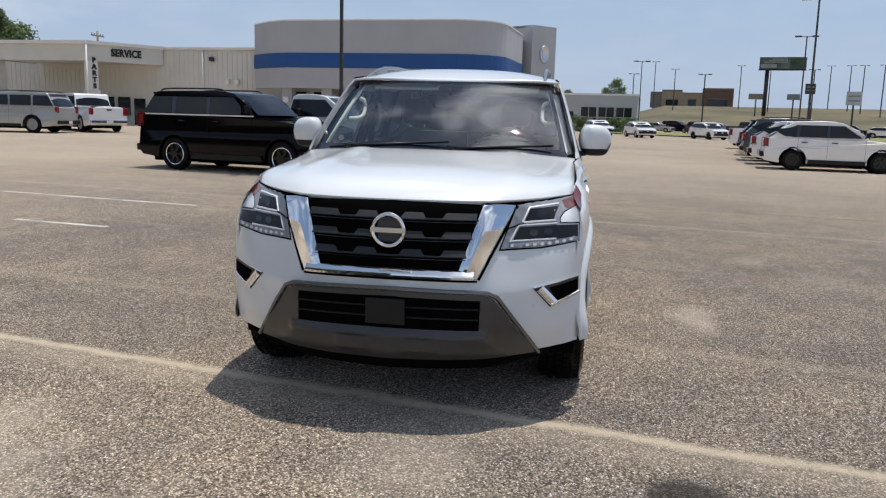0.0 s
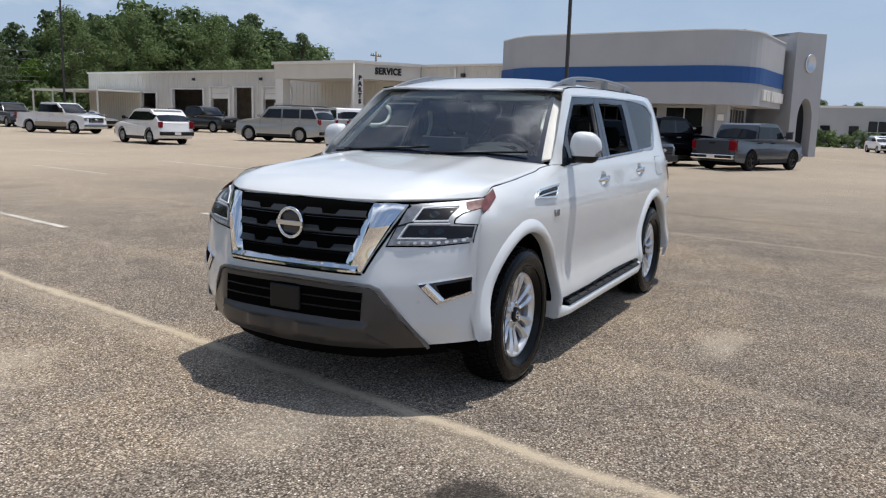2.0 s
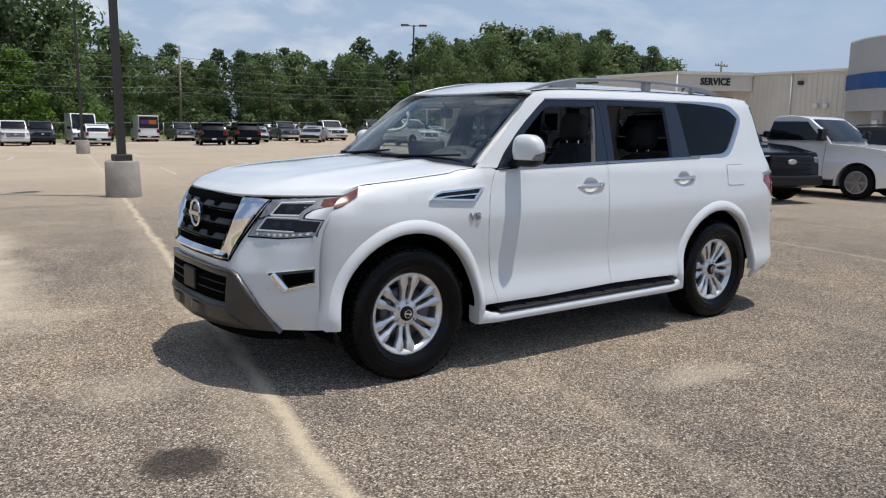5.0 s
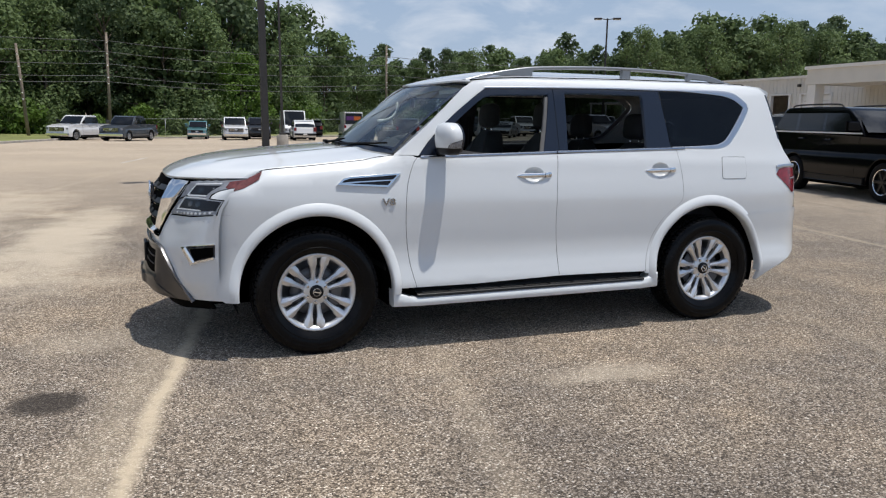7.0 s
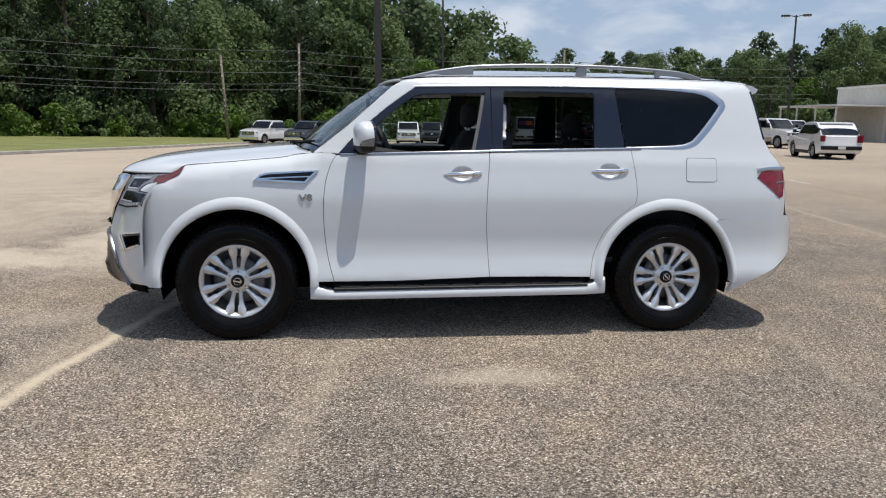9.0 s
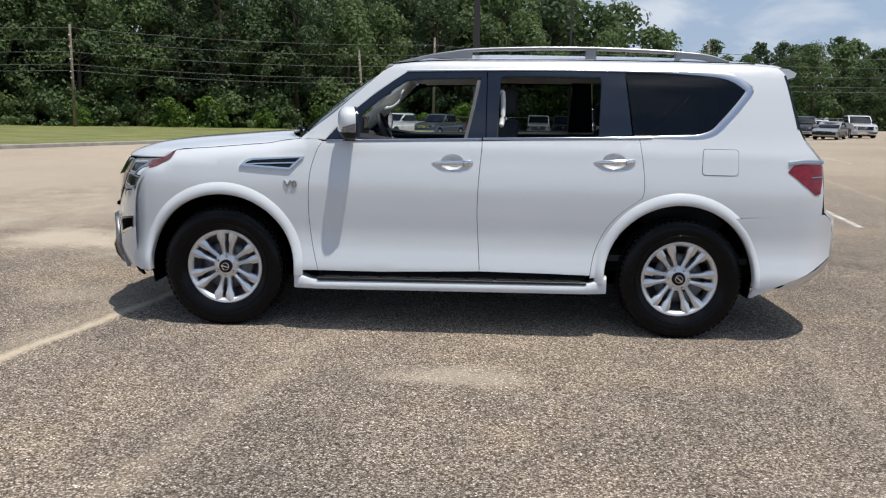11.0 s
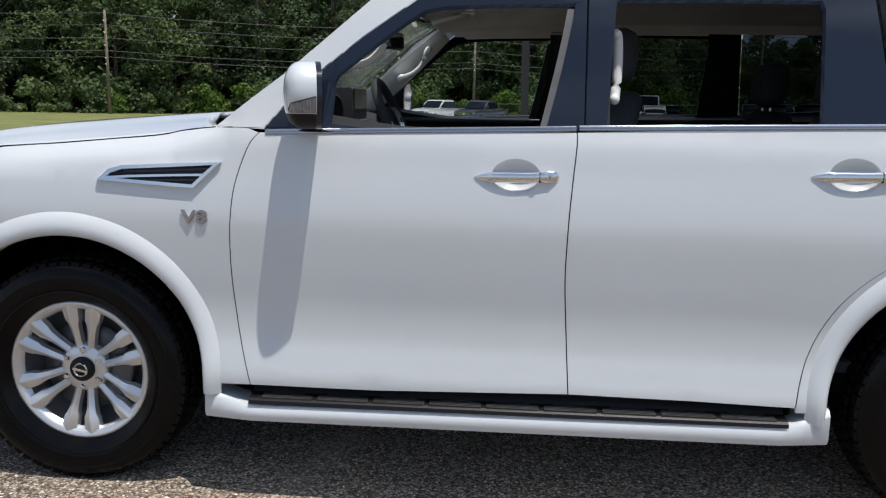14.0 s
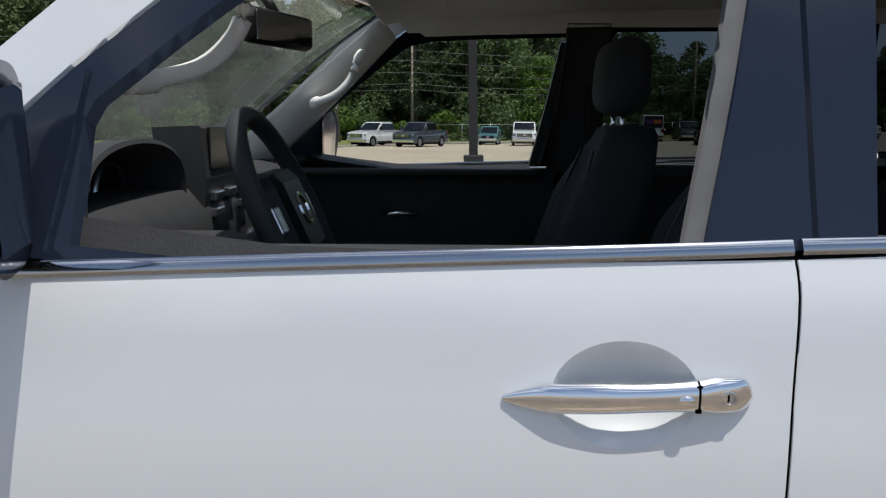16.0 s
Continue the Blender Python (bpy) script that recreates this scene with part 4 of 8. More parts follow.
    for k in range(n + 1):
        x = -1.045 + 2.085 * k / n
        e = min(x + 1.045, 1.04 - x)
        end = max(0, 1 - e / 0.16)
        z0 = 0.283 + 0.016 * (x + 1.04) / 2.08
        out = 1.052 - 0.026 * end
        top = 0.345 + 0.024 * (x + 1.04) / 2.08 + 0.052 * end ** 1.5
        rows.append([bm.verts.new((x, s * yy, zz)) for yy, zz in ((0.92, z0 + 0.01), (0.99, z0), (out - 0.008, z0 + 0.006), (out, z0 + 0.025), (out - 0.004, top - 0.016), (out - 0.016, top - 0.002), (1.007, top), (0.92, top))])
    for r0, r1 in zip(rows, rows[1:]):
        for j in range(7):
            bm.faces.new((r0[j], r0[j + 1], r1[j + 1], r1[j]))
    bm.faces.new(rows[0])
    bm.faces.new(rows[-1][::-1])
    rbd = part("running_board", bm, M["paint"], suv, smooth=True)
    rbd.data.set_sharp_from_angle(angle=radians(40))
    bm = bmesh.new()
    rows = []
    for k in range(24):
        x = -0.885 + 1.79 * k / 23
        up = 0.013 * k / 23
        rows.append([bm.verts.new((x, s * yy, zz + up)) for yy, zz in ((1.046, 0.352), (1.043, 0.364), (1.034, 0.370), (0.985, 0.376), (0.968, 0.400), (0.950, 0.44))])
    for r0, r1 in zip(rows, rows[1:]):
        for j in range(5):
            bm.faces.new((r0[j], r0[j + 1], r1[j + 1], r1[j]))
    pad = part("step_pad", bm, M["satin_black"], rbd, "black ribbed step pad")
    for k in range(9):
        x = -0.84 + k * 0.192
        for yy in (0.994, 1.004, 1.014, 1.024, 1.033):
            bm = bmesh.new()
            zz = 0.3745 - 0.09 * (yy - 0.994) + 0.013 * (x + 0.885) / 1.79
            short = 0.03 if yy < 1.0 else 0.0
            box_bm(bm, x + short, x + 0.172 - short, s * (yy - 0.0028), s * (yy + 0.0028), zz - 0.006, zz + 0.004, 0.0012)
            part("tread_rib", bm, M["step_grey"], rbd)
    # sill under the doors
    bm = bmesh.new()
    box_bm(bm, -0.90, 0.93, s * 0.80, s * 0.957, 0.27, 0.44)
    part("sill", bm, M["matt_black"], suv)
    # roof rail
    rl = dense([(-0.43, s * 0.655, 1.785), (-0.25, s * 0.650, 1.833), (-0.04, s * 0.645, 1.872), (0.166, s * 0.64, 1.897), (0.583, s * 0.635, 1.915), (0.965, s * 0.635, 1.918), (1.311, s * 0.635, 1.910), (1.576, s * 0.637, 1.896), (1.72, s * 0.64, 1.880), (1.84, s * 0.645, 1.845)], 5)
    bm = bmesh.new()
    tube_bm(bm, rl, [0.014 if 6 < i < len(rl) - 7 else 0.012 for i in range(len(rl))], 10)
    rail = part("roof_rail", bm, M["rail"], suv, "satin silver roof rail", smooth=True)
    for x0, x1, zt in ((-0.43, 0.12, None), (1.45, 1.84, None)):
        bm = bmesh.new()
        sel = [p for p in rl if x0 - 0.01 <= p.x <= x1 + 0.01]
        top = [bm.verts.new((p.x, p.y + 0.016, p.z)) for p in sel] + [bm.verts.new((p.x, p.y - 0.016, p.z)) for p in sel][::-1]
        bot = [bm.verts.new((v.co.x, v.co.y, min(v.co.z, 1.835 if abs(v.co.x - 0.3) < 1.2 else v.co.z - 0.03))) for v in top]
        m_ = len(top)
        for k in range(m_):
            bm.faces.new((top[k], top[(k + 1) % m_], bot[(k + 1) % m_], bot[k]))
        part("rail_foot", bm, M["rail"], rail)
    bm = bmesh.new()
    box_bm(bm, 0.88, 0.95, s * 0.622, s * 0.650, 1.83, 1.910, 0.006)
    part("rail_foot", bm, M["rail"], rail)
    bar("roof_ditch", [(-0.42, 1.790), (-0.25, 1.808), (0.0, 1.822), (0.8, 1.838), (1.5, 1.841), (2.0, 1.835)], 0.006, 0.002, on_side(s, 0.0), M["caulk"], suv)


both(body_side)


# nose
def sym(pts):
    return pts + [(-y, z) for y, z in pts[::-1] if abs(y) > 1e-6]


nose = sym([(0, 0.345), (0.6, 0.35), (0.944, 0.380), (0.948, 0.60), (0.946, 0.92), (0.94, 1.0), (0.918, 1.07), (0.892, 1.131), (0.768, 1.117), (0.604, 1.102), (0.471, 1.109), (0.256, 1.114), (0, 1.116)])
panel("front_bumper", nose, on_front(), M["paint"], suv, step=0.05, depth=0.004, lean=ROUND_NOSE)
grille = empty("grille", "", "")
grille.parent = suv
panel("grille_backing", sym([(0, 0.772), (0.37, 0.772), (0.455, 1.105), (0.25, 1.11), (0, 1.112)]), on_front(0.006), M["caulk"], grille, depth=0.006)
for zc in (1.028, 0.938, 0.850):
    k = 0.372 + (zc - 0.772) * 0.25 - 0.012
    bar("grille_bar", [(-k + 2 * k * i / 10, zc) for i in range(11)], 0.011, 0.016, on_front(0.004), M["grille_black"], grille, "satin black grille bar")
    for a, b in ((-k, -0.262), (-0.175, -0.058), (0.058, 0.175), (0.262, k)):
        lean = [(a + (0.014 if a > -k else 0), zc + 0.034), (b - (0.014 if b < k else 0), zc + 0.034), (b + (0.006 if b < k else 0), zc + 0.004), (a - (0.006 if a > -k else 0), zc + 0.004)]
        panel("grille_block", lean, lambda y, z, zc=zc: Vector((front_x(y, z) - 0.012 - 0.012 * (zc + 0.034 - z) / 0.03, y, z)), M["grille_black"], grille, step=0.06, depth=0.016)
    # black strip below each bar stands in for the bar's shade
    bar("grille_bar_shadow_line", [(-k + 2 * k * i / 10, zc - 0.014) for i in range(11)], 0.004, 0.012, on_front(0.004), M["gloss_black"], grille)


def chrome_leg(s):
    """A chrome leg of four facets: a sky-facing head, a narrow inner strip, an outer face turned down, and its edges."""
    def P(w, t, off):
        inner = (0.452 - 0.107 * t, 1.104 - 0.336 * t)
        outer = (0.602 - 0.164 * t, 1.100 - 0.352 * t)
        y, z = inner[0] + (outer[0] - inner[0]) * w, inner[1] + (outer[1] - inner[1]) * w
        return Vector((front_x(y, z) - off, s * y, z))
    A, B, C, D = (0, 0, 0.014), (1, 0, 0.008), (1, 0.30, 0.030), (0.42, 0.36, 0.052)
    E, F, H = (0.38, 1, 0.016), (0, 1, 0.010), (1, 1, 0.006)
    low = lambda p: (p[0], p[1], -0.012)
    bm = bmesh.new()
    for q in ((A, B, C, D), (A, D, E, F), (D, C, H, E), (low(A), A, F, low(F)), (B, low(B), low(C), C), (C, low(C), low(H), H), (F, E, low(E), low(F)), (E, H, low(H), low(E))):
        n = 8
        g = [[bm.verts.new(P(*[(q[0][m] * (1 - u / n) + q[1][m] * u / n) * (1 - v / n) + (q[3][m] * (1 - u / n) + q[2][m] * u / n) * v / n for m in range(3)])) for u in range(n + 1)] for v in range(n + 1)]
        for v in range(n):
            for u in range(n):
                f = (g[v][u], g[v][u + 1], g[v + 1][u + 1], g[v + 1][u])
                bm.faces.new(f if s < 0 else f[::-1])
    part("grille_surround", bm, M["chrome"], grille, "chrome V-shaped grille surround", smooth=True)


both(chrome_leg)
bm = bmesh.new()
rows = []
for k in range(25):
    y = -0.425 + 0.85 * k / 24
    rows.append([bm.verts.new((front_x(y, z) - off, y, z)) for z, off in ((0.790, -0.004), (0.788, 0.010), (0.766, 0.036), (0.757, 0.036), (0.745, 0.026), (0.742, -0.004))])
for r0, r1 in zip(rows, rows[1:]):
    for j in range(5):
        bm.faces.new((r0[j], r1[j], r1[j + 1], r0[j + 1]))
rail_ = part("grille_rail", bm, M["chrome"], grille, "chrome lower grille rail", smooth=True)
rail_.data.set_sharp_from_angle(angle=radians(20))
bar("grille_seam", [(-0.62, 1.103), (-0.47, 1.109), (0, 1.1145), (0.47, 1.109), (0.62, 1.103)], 0.010, 0.004, on_front(0.002), M["caulk"], grille)
for s_ in (-1, 1):
    bar("grille_seam", [(s_ * y, z) for y, z in ((0.447, 0.742), (0.50, 0.857), (0.56, 0.982), (0.612, 1.094))], 0.013, 0.005, on_front(0.002), M["caulk"], grille)
bar("grille_seam", [(-0.44 + 0.088 * k, 0.735) for k in range(11)], 0.011, 0.005, on_front(0.002), M["caulk"], grille)
bm = bmesh.new()
ex = front_x(0, 0.975) - 0.034
rings = []
for k in range(40):
    a = 2 * math.pi * k / 40
    ring = []
    for j in range(8):
        b = 2 * math.pi * j / 8
        r = 0.078 + 0.010 * math.cos(b)
        ring.append(bm.verts.new((ex - 0.008 * math.sin(b), r * math.cos(a), 0.975 + r * math.sin(a))))
    rings.append(ring)
for k in range(40):
    for j in range(8):
        bm.faces.new((rings[k][j], rings[k][(j + 1) % 8], rings[(k + 1) % 40][(j + 1) % 8], rings[(k + 1) % 40][j]))
emblem = part("front_emblem", bm, M["chrome"], grille, "chrome ring emblem with a cross bar", smooth=True)
box("emblem_bar", ex - 0.012, ex + 0.004, -0.088, 0.088, 0.962, 0.988, M["satin_chrome"], emblem, 0.003)
box("emblem_base", ex + 0.004, ex + 0.03, -0.07, 0.07, 0.905, 1.045, M["gloss_black"], emblem, 0.02)

# lower intake, skid trim
intake = sym([(0, 0.492), (0.465, 0.494), (0.467, 0.646), (0, 0.652)])
panel("lower_intake", intake, on_front(0.016), M["caulk"], suv, depth=0.006)
skid_out = sym([(0, 0.452), (0.46, 0.452), (0.53, 0.40), (0.60, 0.342), (0.735, 0.350), (0.70, 0.42), (0.60, 0.55), (0.525, 0.652), (0.49, 0.668), (0, 0.676)])
hole = [(y * 0.995, z) for y, z in sym([(0, 0.494), (0.463, 0.496), (0.465, 0.644), (0, 0.650)])]


def skid_surf(a, b):
    off = 0.016 + 0.020 * max(0, 1 - abs(b - 0.455) / 0.04) * (abs(a) < 0.5)
    return Vector((front_x(a, b) - off, a, b))


def chin_surf(a, b):
    bulge = max(0.0, 1 - abs(abs(a) - 0.17) / 0.10)
    off = 0.030 - 0.10 * (0.455 - b) + 0.020 * min(1, bulge * 2.5) * (b > 0.38)
    return Vector((front_x(a, b) - off, a, b))


panel("skid_plate", skid_out, skid_surf, M["skid"], suv, step=0.03, depth=0.03, label="bronze-grey painted skid plate trim", holes=(hole,))
panel("chin_guard", sym([(0, 0.335), (0.30, 0.338), (0.602, 0.342), (0.53, 0.402), (0.462, 0.453), (0, 0.453)]), chin_surf, M["skid_dark"], suv, step=0.025, depth=0.03, label="dark plastic chin guard")
bar("skid_trim", [(-0.745, 0.352), (-0.60, 0.567), (-0.535, 0.660), (-0.49, 0.680)] + [(-0.42 + 0.07 * k, 0.682 + 0.006 * (1 - abs(k - 6) / 6)) for k in range(13)] + [(0.49, 0.680), (0.535, 0.660), (0.60, 0.567), (0.745, 0.352)], 0.020, 0.022, on_front(0.004), M["skid_edge"], suv, "grey metallic trim edge")
for zc in (0.60, 0.55):
    bar("intake_slat", [(-0.455 + 0.13 * k, zc) for k in range(8)], 0.008, 0.006, on_front(0.014), M["satin_black"], suv)
box("plate_bracket", front_x(0, 0.57) - 0.034, front_x(0, 0.57) - 0.012, -0.10, 0.10, 0.512, 0.642, M["satin_black"], suv, 0.008)
panel("chin", sym([(0, 0.25), (0.5, 0.26), (0.80, 0.30), (0.80, 0.37), (0, 0.30)]), lambda a, b: Vector((front_x(a, 0.34) + 0.05 + 0.6 * (0.34 - b), a, b)), M["matt_black"], suv)


def lamps(s):
    def R(pts):
        return [(s * y, z) for y, z in pts]
    body = [(0.612, 1.099), (0.768, 1.114), (0.888, 1.130), (0.912, 1.090), (0.845, 1.062), (0.822, 1.034), (0.826, 1.006), (0.924, 1.001), (0.926, 0.919), (0.74, 0.894), (0.545, 0.889)]
    big = [(0.606, 1.105), (0.768, 1.120), (0.890, 1.135), (0.914, 1.086), (0.848, 1.057), (0.828, 1.033), (0.830, 1.011), (0.927, 1.006), (0.929, 0.913), (0.74, 0.886), (0.535, 0.880)]
    panel("headlamp_seal", R(big), on_front(0.002), M["caulk"], suv, step=0.04, depth=0.004)
    lamp = panel("headlamp", R(body), on_front(0.0055), M["lens"], suv, step=0.03, depth=0.006, label="clear LED headlamp")
    panel("lamp_chamber", R([(0.672, 1.078), (0.815, 1.088), (0.800, 1.050), (0.795, 1.028), (0.652, 1.022)]), on_front(0.0075), M["lens_dark"], lamp, step=0.03, depth=0.003)
    panel("lamp_chamber", R([(0.628, 0.992), (0.80, 0.998), (0.918, 0.996), (0.920, 0.940), (0.80, 0.930), (0.60, 0.928)]), on_front(0.0075), M["lens_dark"], lamp, step=0.03, depth=0.003)
    bar("lamp_light_guide", R([(0.64, 1.014), (0.67, 1.084), (0.81, 1.096)]), 0.009, 0.006, on_front(0.005), M["led"], lamp)
    bar("lamp_light_guide", R([(0.64, 1.014), (0.80, 1.021)]), 0.009, 0.006, on_front(0.005), M["led"], lamp)
    bar("lamp_light_guide", R([(0.81, 0.932), (0.588, 0.926), (0.622, 1.0), (0.81, 1.006)]), 0.008, 0.006, on_front(0.005), M["led"], lamp)
    bar("lamp_running_light", R([(0.585, 0.904), (0.74, 0.911), (0.905, 0.931)]), 0.020, 0.004, on_front(0.005), M["lens"], lamp)
    for k in range(9):
        yy = 0.60 + 0.036 * k
        zz = 0.9055 + 0.0005 * k + 0.020 * max(0.0, (yy - 0.70) / 0.2) ** 1.6
        panel("lamp_bead", R([(yy + 0.010 * math.cos(q * 0.7854), zz + 0.008 * math.sin(q * 0.7854)) for q in range(8)]), on_front(0.0105), M["led"], lamp, step=0.05, depth=0.003)
    bar("lamp_divider", R([(0.57, 0.985), (0.625, 1.005), (0.645, 1.012)]), 0.010, 0.006, on_front(0.005), M["lens_dark"], lamp)
    for yy, zz in ((0.70, 0.966), (0.77, 0.968), (0.73, 1.052)):
        panel("lamp_projector", R([(yy + 0.022 * math.cos(k * 0.5236), zz + 0.017 * math.sin(k * 0.5236)) for k in range(12)]), on_front(0.0095), M["screen"], lamp, step=0.05, depth=0.004)
    # the lamp's tail wraps round on to the fender
    panel("side_marker", R([(0.830, 1.112), (0.886, 1.128), (0.914, 1.090), (0.868, 1.072), (0.848, 1.080)]), on_front(0.010), M["lens_amber"], lamp, step=0.03, depth=0.004, label="dim red side marker")
    panel("side_marker", [(-2.045, 1.062), (-2.035, 1.085), (-1.99, 1.118), (-1.945, 1.139), (-1.868, 1.181), (-1.892, 1.136), (-1.94, 1.102), (-1.985, 1.080)], on_side(s, 0.004), M["lens_amber"], lamp, step=0.03, depth=0.003, label="dim red side marker")
    # corner bezel
    panel("corner_bezel_backing", R([(0.71, 0.694), (0.935, 0.738), (0.936, 0.655), (0.80, 0.590)]), on_front(0.004), M["gloss_black"], suv, step=0.03, depth=0.006, label="fog lamp pocket")
    panel("corner_pocket", R([(0.795, 0.692), (0.932, 0.720), (0.933, 0.664), (0.83, 0.625)]), on_front(0.010), M["caulk"], suv, step=0.03, depth=0.004)
    bar("bezel_fin", R([(0.742, 0.690), (0.818, 0.606)]), 0.040, 0.010, on_front(0.004), M["chrome"], suv, "chrome fog lamp bezel")
    bar("bezel_fin", R([(0.712, 0.694), (0.82, 0.716), (0.935, 0.738)]), 0.006, 0.006, on_front(0.004), M["chrome"], suv)
    bar("bezel_fin", R([(0.80, 0.602), (0.935, 0.655)]), 0.020, 0.014, on_front(0.004), M["chrome"], suv)
    panel("parking_sensor", R([(0.716 + 0.008 * math.cos(k * 0.5236), 0.602 + 0.009 * math.sin(k * 0.5236)) for k in range(12)]), on_front(0.003), M["satin_chrome"], suv, step=0.05, depth=0.003)


both(lamps)

# hood
hood_xf = pchip((0, 0.256, 0.471, 0.604, 0.768, 0.889), (-2.418, -2.408, -2.366, -2.276, -2.115, -1.942))
hood_xr = pchip((0, 0.4, 0.7, 0.889), (-1.20, -1.17, -1.10, -1.02))
hood_zc = pchip((0, 0.03, 0.07, 0.17, 0.35, 0.63, 0.9, 1.0), (1.118, 1.146, 1.170, 1.212, 1.252, 1.285, 1.312, 1.318))
hood_ze = pchip((0, 0.05, 0.10, 0.4, 0.83, 1.0), (1.136, 1.172, 1.189, 1.215, 1.255, 1.281))


def hood_pt(u, v):
    u = u ** 1.5
    y = -0.889 + 1.778 * v
    a = abs(y)
    x = hood_xf(a) + (hood_xr(a) - hood_xf(a)) * u
    w = (a / 0.889) ** 2.6
    z = hood_zc(u) * (1 - w) + hood_ze(u) * w
    ridge = 0.010 * math.exp(-((a - 0.60 + 0.10 * u) / 0.07) ** 2) * min(1, u * 5)
    return (x, y, z + ridge)


hood = grid_sheet("bonnet", 40, 56, hood_pt, M["paint"], suv, thick=0.02)
grid_sheet("bonnet_gap", 30, 4, lambda u, v: (hood_pt(u, 0)[0], hood_pt(u, 0)[1] + 0.012 - 0.04 * v + 0.02, hood_pt(u, 0)[2] - 0.016), M["caulk"], suv)

# windscreen, cowl
ws_lo = lambda y: (-1.155 + 0.155 * (abs(y) / 0.84) ** 2.2, 1.300 - 0.012 * (abs(y) / 0.84) ** 2)
ws_hi = lambda y: (-0.540 + 0.150 * (abs(y) / 0.69) ** 2.2, 1.770 - 0.006 * (abs(y) / 0.69) ** 2)


def ws_pt(u, v, lift=0.0):
    yl, yh = -0.838 + 1.676 * u, -0.690 + 1.380 * u
    (xl, zl), (xh, zh) = ws_lo(yl), ws_hi(yh)
    b = 4 * v * (1 - v) * 0.022
    return (xl + (xh - xl) * v - b * 0.6 - lift * 0.6, yl + (yh - yl) * v, zl + (zh - zl) * v + b * 0.8 + lift * 0.8)


ws = grid_sheet("windscreen", 24, 14, ws_pt, M["wind_glass"], suv, "clear curved windscreen")
for v0, v1, u0, u1 in ((0.0, 0.07, 0, 1), (0.975, 1.0, 0, 1), (0.05, 0.98, 0, 0.018), (0.05, 0.98, 0.982, 1)):
    grid_sheet("windscreen_border", 20, 6, lambda u, v: ws_pt(u0 + (u1 - u0) * u, v0 + (v1 - v0) * v, 0.003), M["gloss_black"], ws)
grid_sheet("windscreen_moulding", 24, 2, lambda u, v: (ws_pt(u, 1)[0] + 0.018 * v, ws_pt(u, 1)[1], ws_pt(u, 1)[2] + 0.008 + 0.004 * v), M["satin_chrome"], ws)
grid_sheet("cowl", 24, 3, lambda u, v: (hood_xr(abs(-0.86 + 1.72 * u)) - 0.03 + (ws_lo(-0.86 + 1.72 * u)[0] + 0.05 - hood_xr(abs(-0.86 + 1.72 * u))) * v, -0.86 + 1.72 * u, 1.268 + 0.012 * v), M["satin_black"], suv)
for y0, y1, tip in ((-0.10, -0.62, 0.02), (0.60, 0.06, 0.02)):
    a, b = Vector(ws_pt((y0 + 0.83) / 1.66, 0.02, 0.02)), Vector(ws_pt((y1 + 0.83) / 1.66, 0.075, 0.02))
    wp = tube("wiper", [a + Vector((-0.03, 0, 0)), a.lerp(b, 0.3), b], 0.009, M["satin_black"], suv, 6)
    tube("wiper_blade", [a.lerp(b, -0.25) + Vector((0, 0, -0.006)), a.lerp(b, 0.4), b.lerp(a, -0.25)], 0.007, M["rubber"], wp, 6)
    part_bm = bmesh.new()
    lathe_bm(part_bm, [(0.022, -0.02), (0.022, 0.02), (0.001, 0.022)], 14, Matrix.Translation(a + Vector((-0.04, 0, -0.005))) @ Matrix.Rotation(math.pi / 2, 4, "X"))
    part("wiper_pivot", part_bm, M["satin_black"], wp)

# roof
roof_zc = pchip((-0.545, -0.394, -0.216, -0.058, 0.5, 1.2, 1.8, 2.18), (1.776, 1.822, 1.864, 1.885, 1.900, 1.900, 1.887, 1.858))
roof_ze = pchip((-0.42, -0.25, 0.0, 0.8, 1.5, 1.95, 2.18), (1.782, 1.802, 1.816, 1.833, 1.836, 1.831, 1.815))


def roof_pt(u, v):
    a = -1 + 2 * v
    xf = -0.540 + 0.135 * abs(a) ** 2.2
    x = xf + (2.17 - xf) * u
    ze = roof_ze(x)
    yy = side_y(min(x, 2.1), ze) * a
    w = abs(a) ** 2.8
    return (x, yy, roof_zc(x) * (1 - w) + ze * w)


grid_sheet("roof", 50, 32, roof_pt, M["paint"], suv, thick=0.015)
bm = bmesh.new()
rows = []
for k in range(21):
    y = -0.66 + 1.32 * k / 20
    c = 0.03 * (y / 0.66) ** 2
    rows.append([bm.verts.new(p) for p in ((2.13, y, 1.846 - c), (2.24, y, 1.838 - c), (2.325 - c, y, 1.812 - c), (2.315 - c, y, 1.786 - c), (2.24, y, 1.74), (2.16, y, 1.75))])
for r0, r1 in zip(rows, rows[1:]):
    for j in range(6):
        bm.faces.new((r0[j], r0[(j + 1) % 6], r1[(j + 1) % 6], r1[j]))
bm.faces.new(rows[0])
bm.faces.new(rows[-1][::-1])
sp = part("roof_spoiler", bm, M["paint"], suv, smooth=True)
sp.data.set_sharp_from_angle(angle=radians(55))

# tailgate and rear bumper
tail_x = pchip((0.36, 0.50, 0.70, 0.84, 0.88, 1.19, 1.35, 1.5, 1.75), (2.60, 2.70, 2.73, 2.71, 2.60, 2.57, 2.44, 2.38, 2.27))


tail_e = pchip((0.36, 0.46, 0.54, 0.70, 0.80, 0.845, 1.19, 1.235, 1.32, 1.398, 1.724, 1.77), (2.15, 2.36, 2.575, 2.60, 2.57, 2.50, 2.444, 2.40, 2.32, 2.281, 2.208, 2.19))


